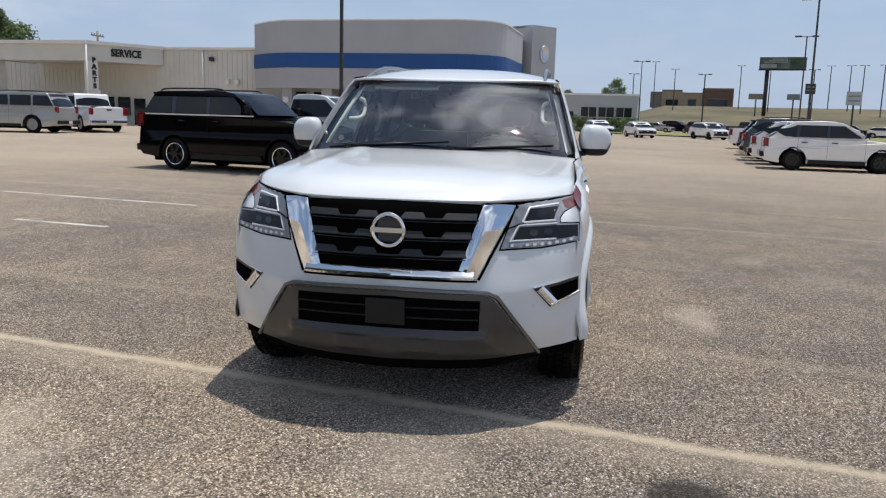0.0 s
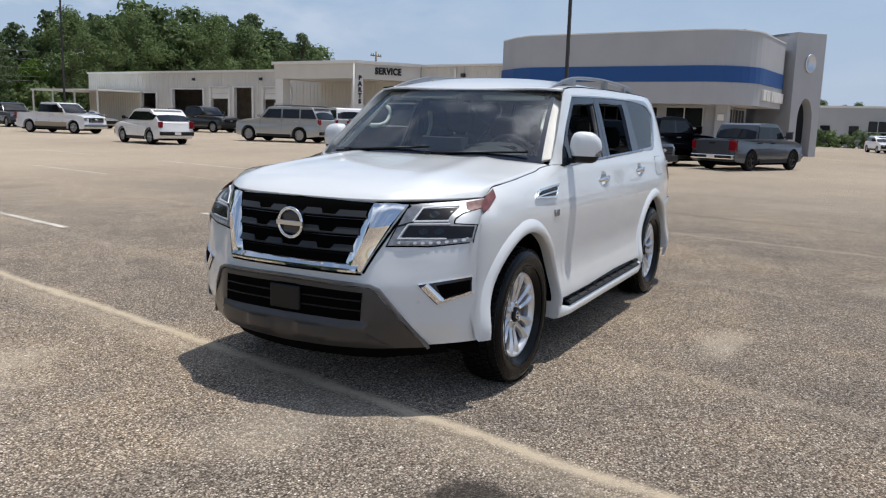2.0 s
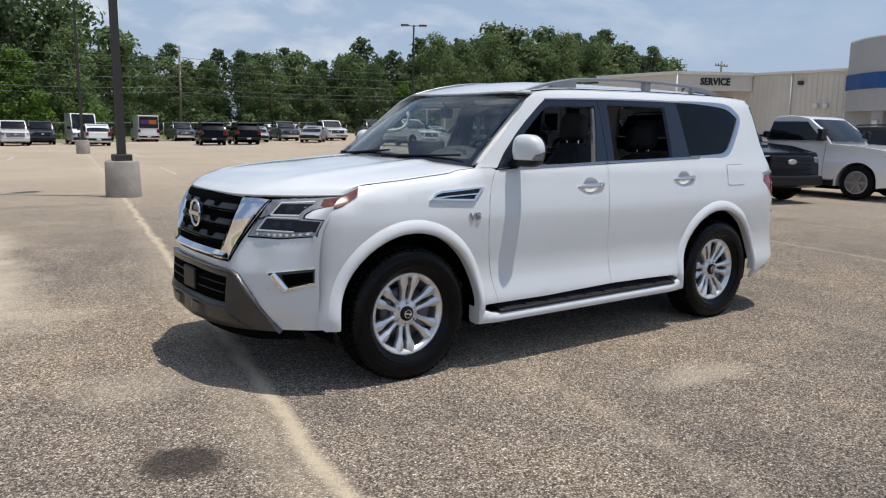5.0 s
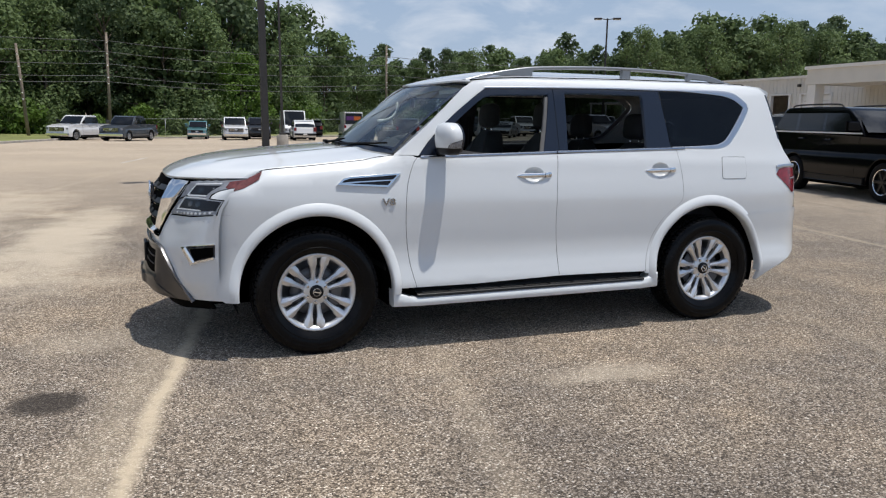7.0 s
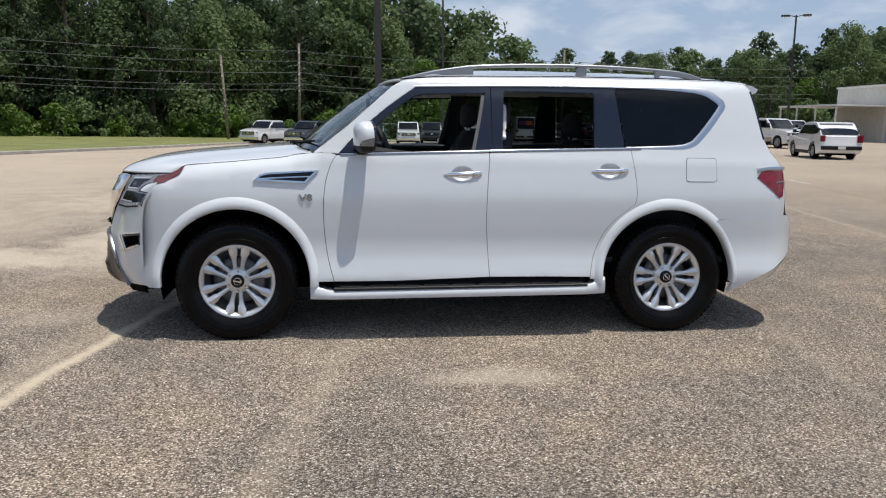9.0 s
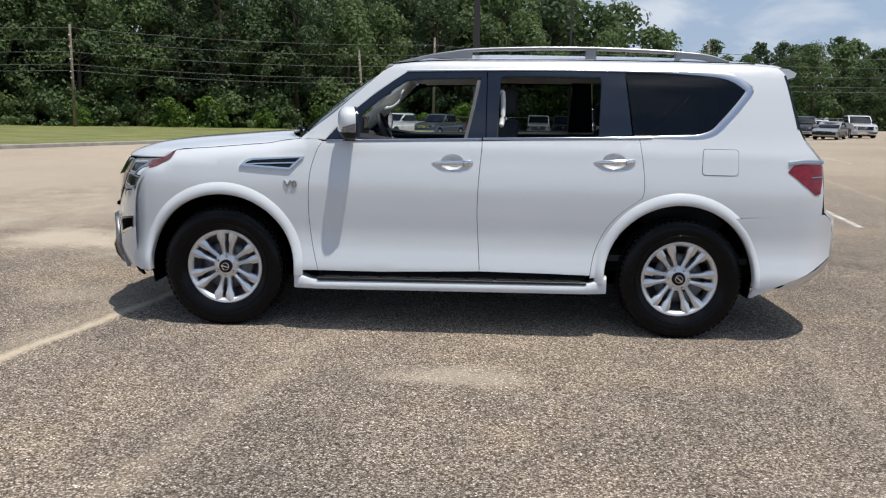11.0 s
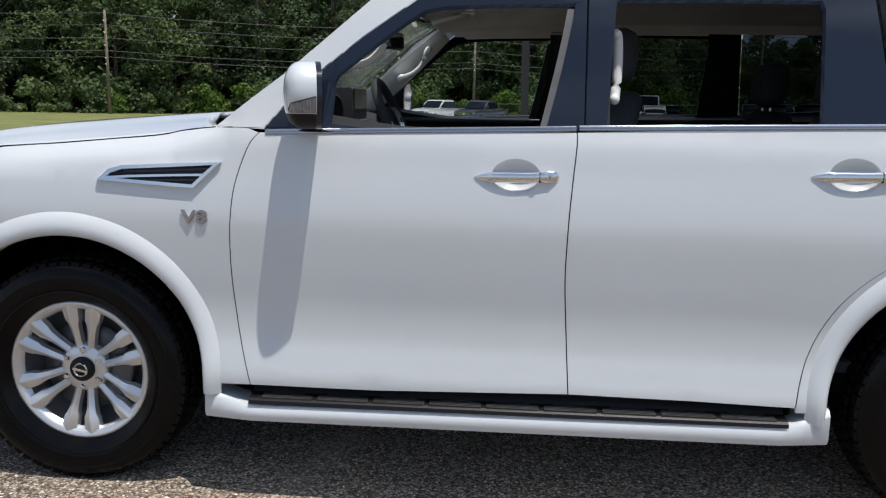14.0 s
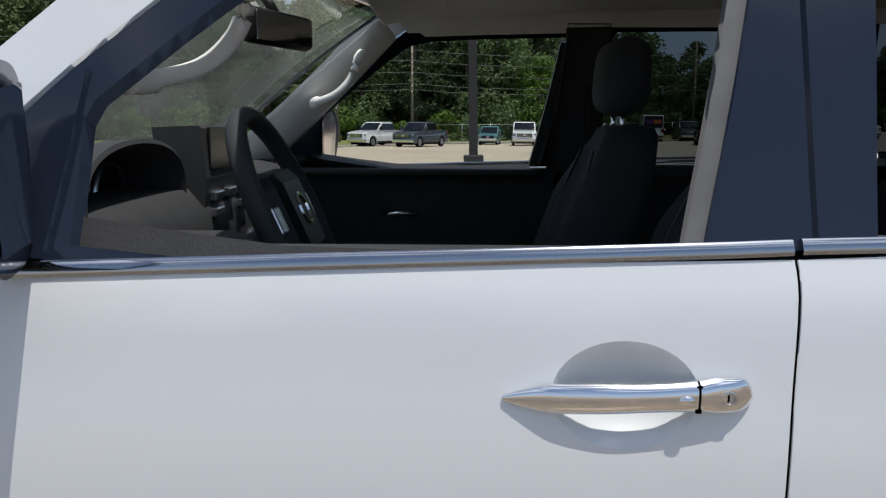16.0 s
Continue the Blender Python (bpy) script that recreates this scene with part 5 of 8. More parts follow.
def tail_pt(u, v, z0, z1, off=0.0):
    z = z0 + (z1 - z0) * v
    a = -1 + 2 * u
    xe = tail_e(z)
    return (tail_x(z) + (xe - tail_x(z)) * abs(a) ** 4, a * (side_y(xe, z) + (0.016 if z < 0.85 else 0)), z)


grid_sheet("tailgate", 20, 8, lambda u, v: tail_pt(u, v, 0.87, 1.34), M["paint"], suv)
grid_sheet("rear_window", 20, 8, lambda u, v: tail_pt(u, v, 1.34, 1.77), M["tint_glass"], suv)
grid_sheet("rear_bumper", 20, 8, lambda u, v: tail_pt(u, v, 0.36, 0.87), M["paint"], suv)


# door mirrors
def mirror(s):
    c = Vector((-0.690, s * 1.030, 1.392))
    arm = tube("mirror_arm", [(-0.70, s * 0.88, 1.305), (-0.69, s * 0.95, 1.300), (-0.675, s * 1.0, 1.315)], [0.035, 0.03, 0.03], M["satin_black"], suv, 10, flat=0.6)
    def spin(x, y, z):
        return Vector((c.x + x * math.cos(0.30) + (y + 0.03) * math.sin(0.30) - 0.012, c.y + s * (y * math.cos(0.30) - x * math.sin(0.30)), c.z + z))
    n, mrow = 72, 28
    grid = []
    for i in range(mrow + 1):
        # from the flat glass side to the domed front
        t = i / mrow
        x = 0.062 - 0.118 * t
        k = max(0.02, (1 - max(0, (t - 0.3) / 0.7) ** 3.4) ** 0.5 if t < 1 else 0.02)
        ring = []
        for j in range(n):
            a = 2 * math.pi * j / n
            ca, sa = math.cos(a), math.sin(a)
            yy = 0.108 * k * math.copysign(abs(ca) ** 0.48, ca)
            zz = 0.106 * k * math.copysign(abs(sa) ** 0.5, sa)
            if yy > 0 and zz > 0:
                zz -= 0.035 * (yy / 0.108) ** 2 * (zz / 0.106)
            yy *= 1 - (0.12 if zz > 0 else 0.22) * abs(zz) / 0.106
            ring.append((x, yy, zz, ca))
        grid.append(ring)
    def skin(x, z, lift=0.0):
        """A place on the outer cheek of the housing, just proud of it."""
        k = max(0.02, (1 - max(0, ((0.062 - x) / 0.118 - 0.3) / 0.7) ** 3.4) ** 0.5)
        sa = min(1.0, abs(z) / (0.106 * k)) ** 2
        return spin(x, 0.108 * k * (1 - sa * sa) ** 0.24 * (1 - 0.22 * abs(z) / 0.106) + lift, z)

    def hull(first, last):
        bm = bmesh.new()
        rings = [[bm.verts.new(spin(*p[:3])) for p in ring] for ring in grid[first:last + 1]]
        for r0, r1 in zip(rings, rings[1:]):
            for j in range(n):
                bm.faces.new((r0[j], r0[(j + 1) % n], r1[(j + 1) % n], r1[j]))
        bm.faces.new(rings[0])
        bm.faces.new(rings[-1][::-1])
        return bm
    cut = c + Vector((0, 0, -0.057))
    shell, base = hull(4, mrow), hull(4, mrow)
    for bm, up in ((shell, 1), (base, -1)):
        bmesh.ops.bisect_plane(bm, geom=bm.verts[:] + bm.edges[:] + bm.faces[:], dist=1e-5, plane_co=cut, plane_no=(0, 0, up), clear_inner=True)
    house = part("mirror_housing", shell, M["paint"], arm, "white mirror shell", smooth=True)
    house.data.set_sharp_from_angle(angle=radians(50))
    part("mirror_base", base, M["satin_black"], arm, "black mirror base", smooth=True).data.set_sharp_from_angle(angle=radians(50))
    part("mirror_bezel", hull(0, 4), M["gloss_black"], arm, "black mirror bezel", smooth=True).data.set_sharp_from_angle(angle=radians(50))
    bm = bmesh.new()
    cols = []
    for k in range(21):
        t = k / 20
        x = 0.043 - 0.084 * t
        top = -0.004 - 0.024 * t - 0.020 * max(0, t - 0.85) / 0.15
        cols.append([bm.verts.new(skin(x, -0.0555 + (top + 0.0555) * m / 6, 0.0016)) for m in range(7)])
    for c0, c1 in zip(cols, cols[1:]):
        for m in range(6):
            bm.faces.new((c0[m], c0[m + 1], c1[m + 1], c1[m]))
    signal = part("turn_signal", bm, M["signal_lens"], arm, "clear turn signal lens", smooth=True)
    for x in (0.036, 0.026, 0.016, 0.006, -0.004, -0.014, -0.024):
        tube("signal_rib", [skin(x, -0.051, 0.0018), skin(x, -0.030, 0.002), skin(x, -0.014 + 0.24 * (x - 0.036), 0.0018)], 0.0013, M["far_clear"], signal, 5)
    rim = [skin(0.043 - 0.084 * k / 12, -0.004 - 0.024 * k / 12 - 0.02 * (k > 11), 0.0018) for k in range(13)]
    tube("signal_rim", rim, 0.0014, M["caulk"], signal, 5)
    bm = bmesh.new()
    pts = [(0.0655, -0.080, -0.084), (0.0655, 0.064, -0.082), (0.0655, 0.080, 0.03), (0.0655, 0.052, 0.074), (0.0655, -0.078, 0.088)]
    bm.faces.new([bm.verts.new(spin(*p)) for p in pts])
    part("mirror_glass", bm, M["chrome"], arm, "mirror glass")


both(mirror)

# wheels
w = build_wheel(suv)
w.matrix_local = Matrix.Translation((-1.538, -0.862, 0.402)) @ Matrix.Rotation(radians(12), 4, "Y")
for x, s, turn in ((1.538, -1, 40), (-1.538, 1, 5), (1.538, 1, 70)):
    m_ = Matrix.Translation((x, s * 0.862, 0.402)) @ (Matrix.Rotation(math.pi, 4, "Z") if s > 0 else Matrix.Identity(4)) @ Matrix.Rotation(radians(turn), 4, "Y")
    copy_thing(w, m_)

# underbody
bm = bmesh.new()
box_bm(bm, -2.30, 2.40, -0.52, 0.52, 0.27, 0.50)
box_bm(bm, -1.0, 1.0, -0.90, 0.90, 0.30, 0.44)
box_bm(bm, 2.0, 2.25, -0.74, 0.74, 0.40, 0.6)
box_bm(bm, -1.0, 2.4, -0.88, 0.88, 0.44, 0.50)
part("underbody", bm, M["matt_black"], suv)
bm = bmesh.new()
box_bm(bm, -1.60, -1.48, -0.80, 0.80, 0.33, 0.43, 0.03)
box_bm(bm, 1.46, 1.62, -0.80, 0.80, 0.32, 0.45, 0.03)
part("axle", bm, M["matt_black"], suv)

# ---------------------------------------------------------------- cabin
def cabin():
    box("cabin_floor", -0.95, 2.35, -0.86, 0.86, 0.50, 0.54, M["vinyl"], suv)
    box("firewall", -1.05, -0.95, -0.84, 0.84, 0.5, 1.22, M["vinyl"], suv)
    # headliner follows the roof
    grid_sheet("headliner", 24, 16, lambda u, v: (roof_pt(0.03 + 0.95 * u, v)[0], roof_pt(0.03 + 0.95 * u, v)[1] * 0.965, roof_pt(0.03 + 0.95 * u, v)[2] - 0.055), M["headliner"], suv)
    # dashboard
    bm = bmesh.new()
    rows = []
    for k in range(25):
        y = -0.84 + 1.68 * k / 24
        rows.append([bm.verts.new(p) for p in ((-1.06, y, 1.268), (-0.95, y, 1.296), (-0.82, y, 1.312), (-0.74, y, 1.298), (-0.705, y, 1.255), (-0.70, y, 1.18), (-0.72, y, 1.06), (-0.68, y, 1.0), (-0.70, y, 0.85), (-0.80, y, 0.70))])
    for r0, r1 in zip(rows, rows[1:]):
        for j in range(9):
            bm.faces.new((r0[j], r0[j + 1], r1[j + 1], r1[j]))
    dash = part("dashboard", bm, M["vinyl"], suv, smooth=True)
    # upright centre display under its own eyebrow
    bm = bmesh.new()
    prof = ((-0.81, 1.436), (-0.712, 1.440), (-0.706, 1.434), (-0.700, 1.330), (-0.71, 1.25), (-0.78, 1.28), (-0.80, 1.36))
    rows = [[bm.verts.new((x, y, z - 0.012 * (abs(y - 0.01) > 0.15))) for x, z in prof] for y in (-0.155, -0.145, 0.165, 0.175)]
    for r0, r1 in zip(rows, rows[1:]):
        for j in range(7):
            bm.faces.new((r0[j], r0[(j + 1) % 7], r1[(j + 1) % 7], r1[j]))
    bm.faces.new(rows[0])
    bm.faces.new(rows[-1][::-1])
    pod = part("display_pod", bm, M["vinyl"], dash)
    box("display", -0.703, -0.697, -0.13, 0.15, 1.335, 1.425, M["lens_dark"], pod, 0.002)
    box("centre_stack", -0.76, -0.62, -0.14, 0.16, 0.80, 1.12, M["satin_black"], dash, 0.03)
    for k, (y, z) in enumerate(((-0.09, 1.28), (0.01, 1.28), (0.11, 1.28), (-0.09, 1.245), (0.11, 1.245))):
        box("console_button", -0.712, -0.690, y - 0.03, y + 0.03, z - 0.010, z + 0.010, M["satin_chrome"], dash, 0.004)
    # hooded instrument binnacle before the driver
    bm = bmesh.new()
    rows = []
    for k in range(21):
        a = math.pi * k / 20
        y = -0.405 - 0.225 * math.cos(a)
        zt = 1.255 + 0.152 * abs(math.sin(a)) ** 0.42
        rows.append([bm.verts.new(p) for p in ((-0.98, y * 0.9 - 0.04, 1.275 + 0.045 * math.sin(a)), (-0.88, y, zt - 0.030), (-0.79, y, zt - 0.004), (-0.738, y, zt), (-0.734, y, zt - 0.008), (-0.752, -0.405 + (y + 0.405) * 0.93, zt - 0.018), (-0.85, -0.405 + (y + 0.405) * 0.88, zt - 0.036))])
    for r0, r1 in zip(rows, rows[1:]):
        for j in range(6):
            bm.faces.new((r0[j], r0[j + 1], r1[j + 1], r1[j]))
    hood_ = part("binnacle", bm, M["vinyl"], dash, "hooded instrument binnacle", smooth=True)
    hood_.data.set_sharp_from_angle(angle=radians(45))
    box("gauge_panel", -0.86, -0.845, -0.60, -0.21, 1.20, 1.385, M["screen"], hood_, 0.01)
    for y in (-0.51, -0.30):
        bm = bmesh.new()
        lathe_bm(bm, [(0.060, 0.0), (0.064, -0.008), (0.068, -0.008), (0.070, 0.0)], 28, Matrix.Translation((-0.843, y, 1.295)) @ Matrix.Rotation(radians(90), 4, "Z"))
        part("gauge_ring", bm, M["satin_chrome"], hood_, smooth=True)
    box("column_shroud", -0.84, -0.56, -0.47, -0.33, 1.13, 1.24, M["vinyl"], dash, 0.03)
    for y in (-0.74, 0.74, -0.18, 0.20):
        vent = box("air_vent", -0.705, -0.69, y - 0.045, y + 0.045, 1.09, 1.17, M["satin_chrome"], dash, 0.01)
        for k in range(3):
            box("vent_slat", -0.70, -0.682, y - 0.036, y + 0.036, 1.103 + 0.02 * k, 1.111 + 0.02 * k, M["caulk"], vent)
    box("console", -0.70, 0.35, -0.15, 0.15, 0.54, 0.86, M["vinyl"], suv, 0.03)
    tube("gear_lever", [(-0.45, 0.0, 0.84), (-0.44, 0.0, 0.96)], [0.012, 0.022], M["satin_black"], suv)
    # steering wheel
    tilt = Matrix.Translation((-0.478, -0.40, 1.276)) @ Matrix.Rotation(radians(66), 4, "Y")
    bm = bmesh.new()
    rings = []
    for k in range(40):
        a = 2 * math.pi * k / 40
        rings.append([bm.verts.new(((0.188 + 0.016 * math.cos(b)) * math.cos(a), (0.188 + 0.016 * math.cos(b)) * math.sin(a), 0.018 * math.sin(b))) for b in [2 * math.pi * j / 10 for j in range(10)]])
    for k in range(40):
        for j in range(10):
            bm.faces.new((rings[k][j], rings[k][(j + 1) % 10], rings[(k + 1) % 40][(j + 1) % 10], rings[(k + 1) % 40][j]))
    bmesh.ops.transform(bm, matrix=tilt, verts=bm.verts)
    wheel = part("steering_wheel", bm, M["vinyl"], suv, "black steering wheel", smooth=True)
    bm = bmesh.new()
    box_bm(bm, -0.085, 0.100, -0.100, 0.100, -0.05, 0.026, 0.032, tilt)
    part("wheel_hub", bm, M["satin_black"], wheel)
    for a in (90, -90, 0):
        bm = bmesh.new()
        box_bm(bm, 0.06, 0.185, -0.022, 0.022, -0.02, 0.004, 0.006, tilt @ Matrix.Rotation(radians(a), 4, "Z"))
        part("wheel_spoke", bm, M["satin_black"], wheel)
    for dy in (-0.125, 0.125):
        bm = bmesh.new()
        box_bm(bm, -0.024, 0.024, dy - 0.022, dy + 0.022, 0.002, 0.012, 0.004, tilt)
        part("wheel_switch", bm, M["satin_chrome"], wheel)
    bm = bmesh.new()
    lathe_bm(bm, [(0.024, 0.0), (0.026, 0.004), (0.030, 0.004), (0.032, 0.0)], 24, tilt @ Matrix.Translation((0, 0, 0.026)) @ Matrix.Rotation(math.pi / 2, 4, "X"))
    part("wheel_emblem", bm, M["chrome"], wheel)
    tube("steering_column", [(-0.51, -0.38, 1.21), (-0.72, -0.38, 1.10)], [0.045, 0.06], M["vinyl"], suv)
    tube("column_stalk", [(-0.53, -0.40, 1.22), (-0.55, -0.53, 1.24)], [0.008, 0.011], M["satin_black"], suv)
    # seats

    def seat(x, y, wide=0.26, back=1.40, name="seat"):
        st = new(name)
        st.parent = suv
        bm = bmesh.new()
        box_bm(bm, x - 0.52, x + 0.06, y - wide, y + wide, 0.70, 0.88, 0.06)
        part("seat_cushion", bm, M["cloth"], st, smooth=True)

        def ring(t, grow=1.0):
            """One level of the back: padded bolsters beside a hollow middle, round shoulders above."""
            z = 0.80 + (back - 0.80) * t
            xc = x + 0.02 + 0.17 * t
            half = wide * (1 - 0.55 * max(0, t - 0.62) ** 2 / 0.145) * grow
            th = (0.104 - 0.028 * t) * (grow ** 0.5)
            out = []
            for k in range(28):
                a = 2 * math.pi * k / 28
                ca, sa = math.cos(a), math.sin(a)
                dy = math.copysign(abs(sa) ** 0.6, sa)
                dx = math.copysign(abs(ca) ** 0.7, ca)
                if dx < 0:
                    dx *= 1.0 + 0.75 * math.exp(-((abs(dy) - 0.78) / 0.2) ** 2) * min(1, 3 * (1 - t) + 0.25)
                out.append((xc + dx * th, y + dy * half, z))
            return out
        bm = bmesh.new()
        rows = [[bm.verts.new(p) for p in ring(k / 16)] for k in range(17)]
        rows.append([bm.verts.new((p[0], p[1], p[2] + 0.022)) for p in ring(1.0, 0.80)])
        rows.append([bm.verts.new((p[0], p[1], p[2] + 0.030)) for p in ring(1.0, 0.45)])
        for r0, r1 in zip(rows, rows[1:]):
            for j in range(28):
                bm.faces.new((r0[j], r0[(j + 1) % 28], r1[(j + 1) % 28], r1[j]))
        bm.faces.new(rows[0])
        bm.faces.new(rows[-1][::-1])
        sb = part("seat_back", bm, M["cloth"], st, smooth=True)
        for dy in (-0.6, 0.6):
            seam = []
            for k in range(4, 16):
                z = ring(k / 16)
                seam.append((x + 0.02 + 0.17 * k / 16 - (0.104 - 0.028 * k / 16) * 1.22, y + dy * wide * (1 - 0.55 * max(0, k / 16 - 0.62) ** 2 / 0.145), z[0][2]))
            tube("seat_seam", seam, 0.004, M["step_grey"], sb, 5)
        # headrest: a rounded pad, deeper at its foot, on two posts
        xr = x + 0.165
        bm = bmesh.new()
        rows = []
        for k in range(13):
            t = k / 12
            z = back + 0.055 + 0.205 * t
            fat = (1 - abs(2 * t - 1) ** 4) ** 0.4 if 0 < t < 1 else 0.25
            rows.append([bm.verts.new((xr + 0.068 * fat * math.copysign(abs(math.cos(a)) ** 0.7, math.cos(a)) + 0.012 * t, y + 0.132 * (0.55 + 0.45 * fat) * (1 - 0.16 * t) * math.copysign(abs(math.sin(a)) ** 0.6, math.sin(a)), z)) for a in [2 * math.pi * j / 20 for j in range(20)]])
        for r0, r1 in zip(rows, rows[1:]):
            for j in range(20):
                bm.faces.new((r0[j], r0[(j + 1) % 20], r1[(j + 1) % 20], r1[j]))
        bm.faces.new(rows[0])
        bm.faces.new(rows[-1][::-1])
        hr = part("headrest", bm, M["cloth"], st, smooth=True)
        for dy in (-0.06, 0.06):
            tube("headrest_post", [(xr, y + dy, back - 0.02), (xr, y + dy, back + 0.09)], 0.007, M["chrome"], hr, 8)
        return st
    seat(0.20, -0.40)
    seat(0.095, 0.40)
    seat(1.02, -0.42, 0.30, 1.33)
    seat(1.02, 0.42, 0.30, 1.33)
    seat(1.85, -0.36, 0.30, 1.27)
    seat(1.85, 0.36, 0.30, 1.27)
    for s in (-1, 1):
        # inner door skins with armrest and pull
        panel("door_lining", [(-0.86, 1.258), (-0.90, 0.9), (-0.86, 0.50), (0.16, 0.50), (0.15, 1.285), (-0.4, 1.272)], on_side(s, -0.075), M["vinyl"], suv, step=0.12)
        panel("door_lining", [(0.24, 1.288), (0.24, 0.50), (0.92, 0.50), (1.10, 0.9), (1.2, 1.31), (0.7, 1.30)], on_side(s, -0.075), M["vinyl"], suv, step=0.12)
        for x0, x1 in ((-0.84, 0.09), (0.285, 1.19)):
            box("window_sill", x0, x1, s * 0.80, s * 0.905, 1.262, 1.284 if x0 < 0 else 1.30, M["vinyl"], suv, 0.008)
        box("armrest", -0.55, 0.08, s * 0.76, s * 0.87, 0.98, 1.04, M["vinyl"], suv, 0.02)
        tube("inner_handle", [(-0.42, s * 0.832, 1.13), (-0.36, s * 0.825, 1.135), (-0.30, s * 0.832, 1.132)], 0.010, M["chrome"], suv)
        # pillar linings, grab handles
        def lining(u, v, s=s):
            """From the windscreen's edge to the door frame, bowed into the cabin."""
            t = v
            a = Vector((-0.985 + 0.575 * t, s * (0.815 - 0.145 * t), 1.292 + 0.452 * t))
            zb = 1.300 + 0.395 * t
            xb = -0.80 + 0.43 * t ** 0.92
            b = Vector((xb, s * (side_y(xb, zb) - 0.040), zb))
            return a.lerp(b, u) + Vector((0.35, -s * 0.8, -0.1)) * 0.022 * math.sin(math.pi * u)
        grid_sheet("pillar_lining", 10, 20, lining, M["grey_trim"], suv, thick=0.006)
        gb = tube("grab_handle", dense([(-0.622, s * 0.735, 1.49), (-0.605, s * 0.685, 1.494), (-0.545, s * 0.655, 1.515), (-0.498, s * 0.648, 1.56), (-0.478, s * 0.655, 1.615), (-0.468, s * 0.69, 1.64)], 6), [0.019] * 7 + [0.0135] * 18 + [0.017] * 6, M["grey_trim"], suv, 10)
        panel("pillar_lining", [(0.115, 1.20), (0.30, 1.20), (0.295, 1.74), (0.165, 1.74), (0.15, 1.50)], on_side(s, -0.045), M["vinyl"], suv, depth=0.02)
        panel("window_channel", [(0.068, 1.296), (0.0925, 1.40), (0.1145, 1.50), (0.134, 1.60), (0.149, 1.69), (0.185, 1.69), (0.172, 1.60), (0.152, 1.50), (0.130, 1.40), (0.105, 1.296)], on_side(s, -0.014), M["channel"], suv, depth=0.02)
        tube("grab_handle", dense([(0.318, s * 0.80, 1.40), (0.322, s * 0.765, 1.405), (0.330, s * 0.735, 1.50), (0.325, s * 0.735, 1.60), (0.315, s * 0.755, 1.615)], 5), 0.017, M["grey_trim"], suv, 10)
        panel("sill_wedge", [(-0.655, 1.338), (-0.617, 1.327), (-0.50, 1.311), (-0.384, 1.297), (-0.15, 1.291), (0.07, 1.297), (0.07, 1.25), (-0.655, 1.25)], on_side(s, -0.030), M["sill_grey"], suv, depth=0.05)
        panel("header_lining", [(-0.275, 1.700), (-0.10, 1.706), (0.16, 1.712), (0.16, 1.77), (-0.36, 1.755)], on_side(s, -0.042), M["headliner"], suv, step=0.12, depth=0.01)
        panel("header_lining", [(0.30, 1.730), (0.96, 1.733), (0.96, 1.78), (0.30, 1.775)], on_side(s, -0.042), M["headliner"], suv, step=0.12, depth=0.01)
        panel("roof_side_lining", [(-0.33, 1.708), (-0.05, 1.720), (0.6, 1.740), (1.9, 1.742), (1.9, 1.80), (0.6, 1.80), (-0.05, 1.79), (-0.38, 1.765)], on_side(s, -0.05), M["headliner"], suv, step=0.15, depth=0.004)
        box("seat_belt", 0.235, 0.245, s * 0.76, s * 0.81, 0.8, 1.55, M["satin_black"], suv)
        box("sun_visor", -0.40, -0.20, s * 0.12, s * 0.60, 1.735, 1.755, M["headliner"], suv, 0.008, m=Matrix.Translation((-0.3, 0, 1.74)) @ Matrix.Rotation(radians(-14), 4, "Y") @ Matrix.Translation((0.3, 0, -1.74)))
    oc = box("overhead_console", -0.36, -0.08, -0.15, 0.15, 1.765, 1.80, M["grey_trim"], suv, 0.012)
    for y in (-0.08, 0.08):
        box("reading_lamp", -0.30, -0.20, y - 0.05, y + 0.05, 1.760, 1.768, M["lens"], oc, 0.003)
    mm = Matrix.Translation((-0.575, 0.0, 1.636)) @ Matrix.Rotation(radians(-20), 4, "Z")
    bm = bmesh.new()
    box_bm(bm, -0.018, 0.018, -0.125, 0.125, -0.038, 0.038, 0.014, mm)
    rm = part("rear_view_mirror", bm, M["satin_black"], suv, smooth=True)
    bm = bmesh.new()
    box_bm(bm, 0.017, 0.0195, -0.112, 0.112, -0.030, 0.030, 0, mm)
    part("mirror_face", bm, M["chrome"], rm)
    tube("mirror_stem", [(-0.575, 0, 1.66), (-0.61, 0, 1.715)], 0.011, M["satin_black"], rm)
    # the far side's raised windows
    panel("side_window", [(-0.60, 1.30), (-0.58, 1.47), (-0.456, 1.595), (-0.30, 1.695), (0.15, 1.712), (0.155, 1.66), (0.09, 1.30)], on_side(1, -0.03), M["clear_glass"], suv, depth=0.004, label="clear side window")
    panel("side_window", [(0.285, 1.31), (0.31, 1.725), (0.972, 1.728), (0.96, 1.33)], on_side(1, -0.03), M["tint_rear"], suv, depth=0.004, label="tinted side window")


M["tint_rear"] = glass_mat("tinted_glass", (0.11, 0.13, 0.135))
cabin()
for ob in bpy.data.objects:
    if ob.type == "MESH" and ob.data.materials and ob.data.materials[0] in (M["wind_glass"], M["clear_glass"], M["tint_rear"]):
        ob.visible_shadow = False

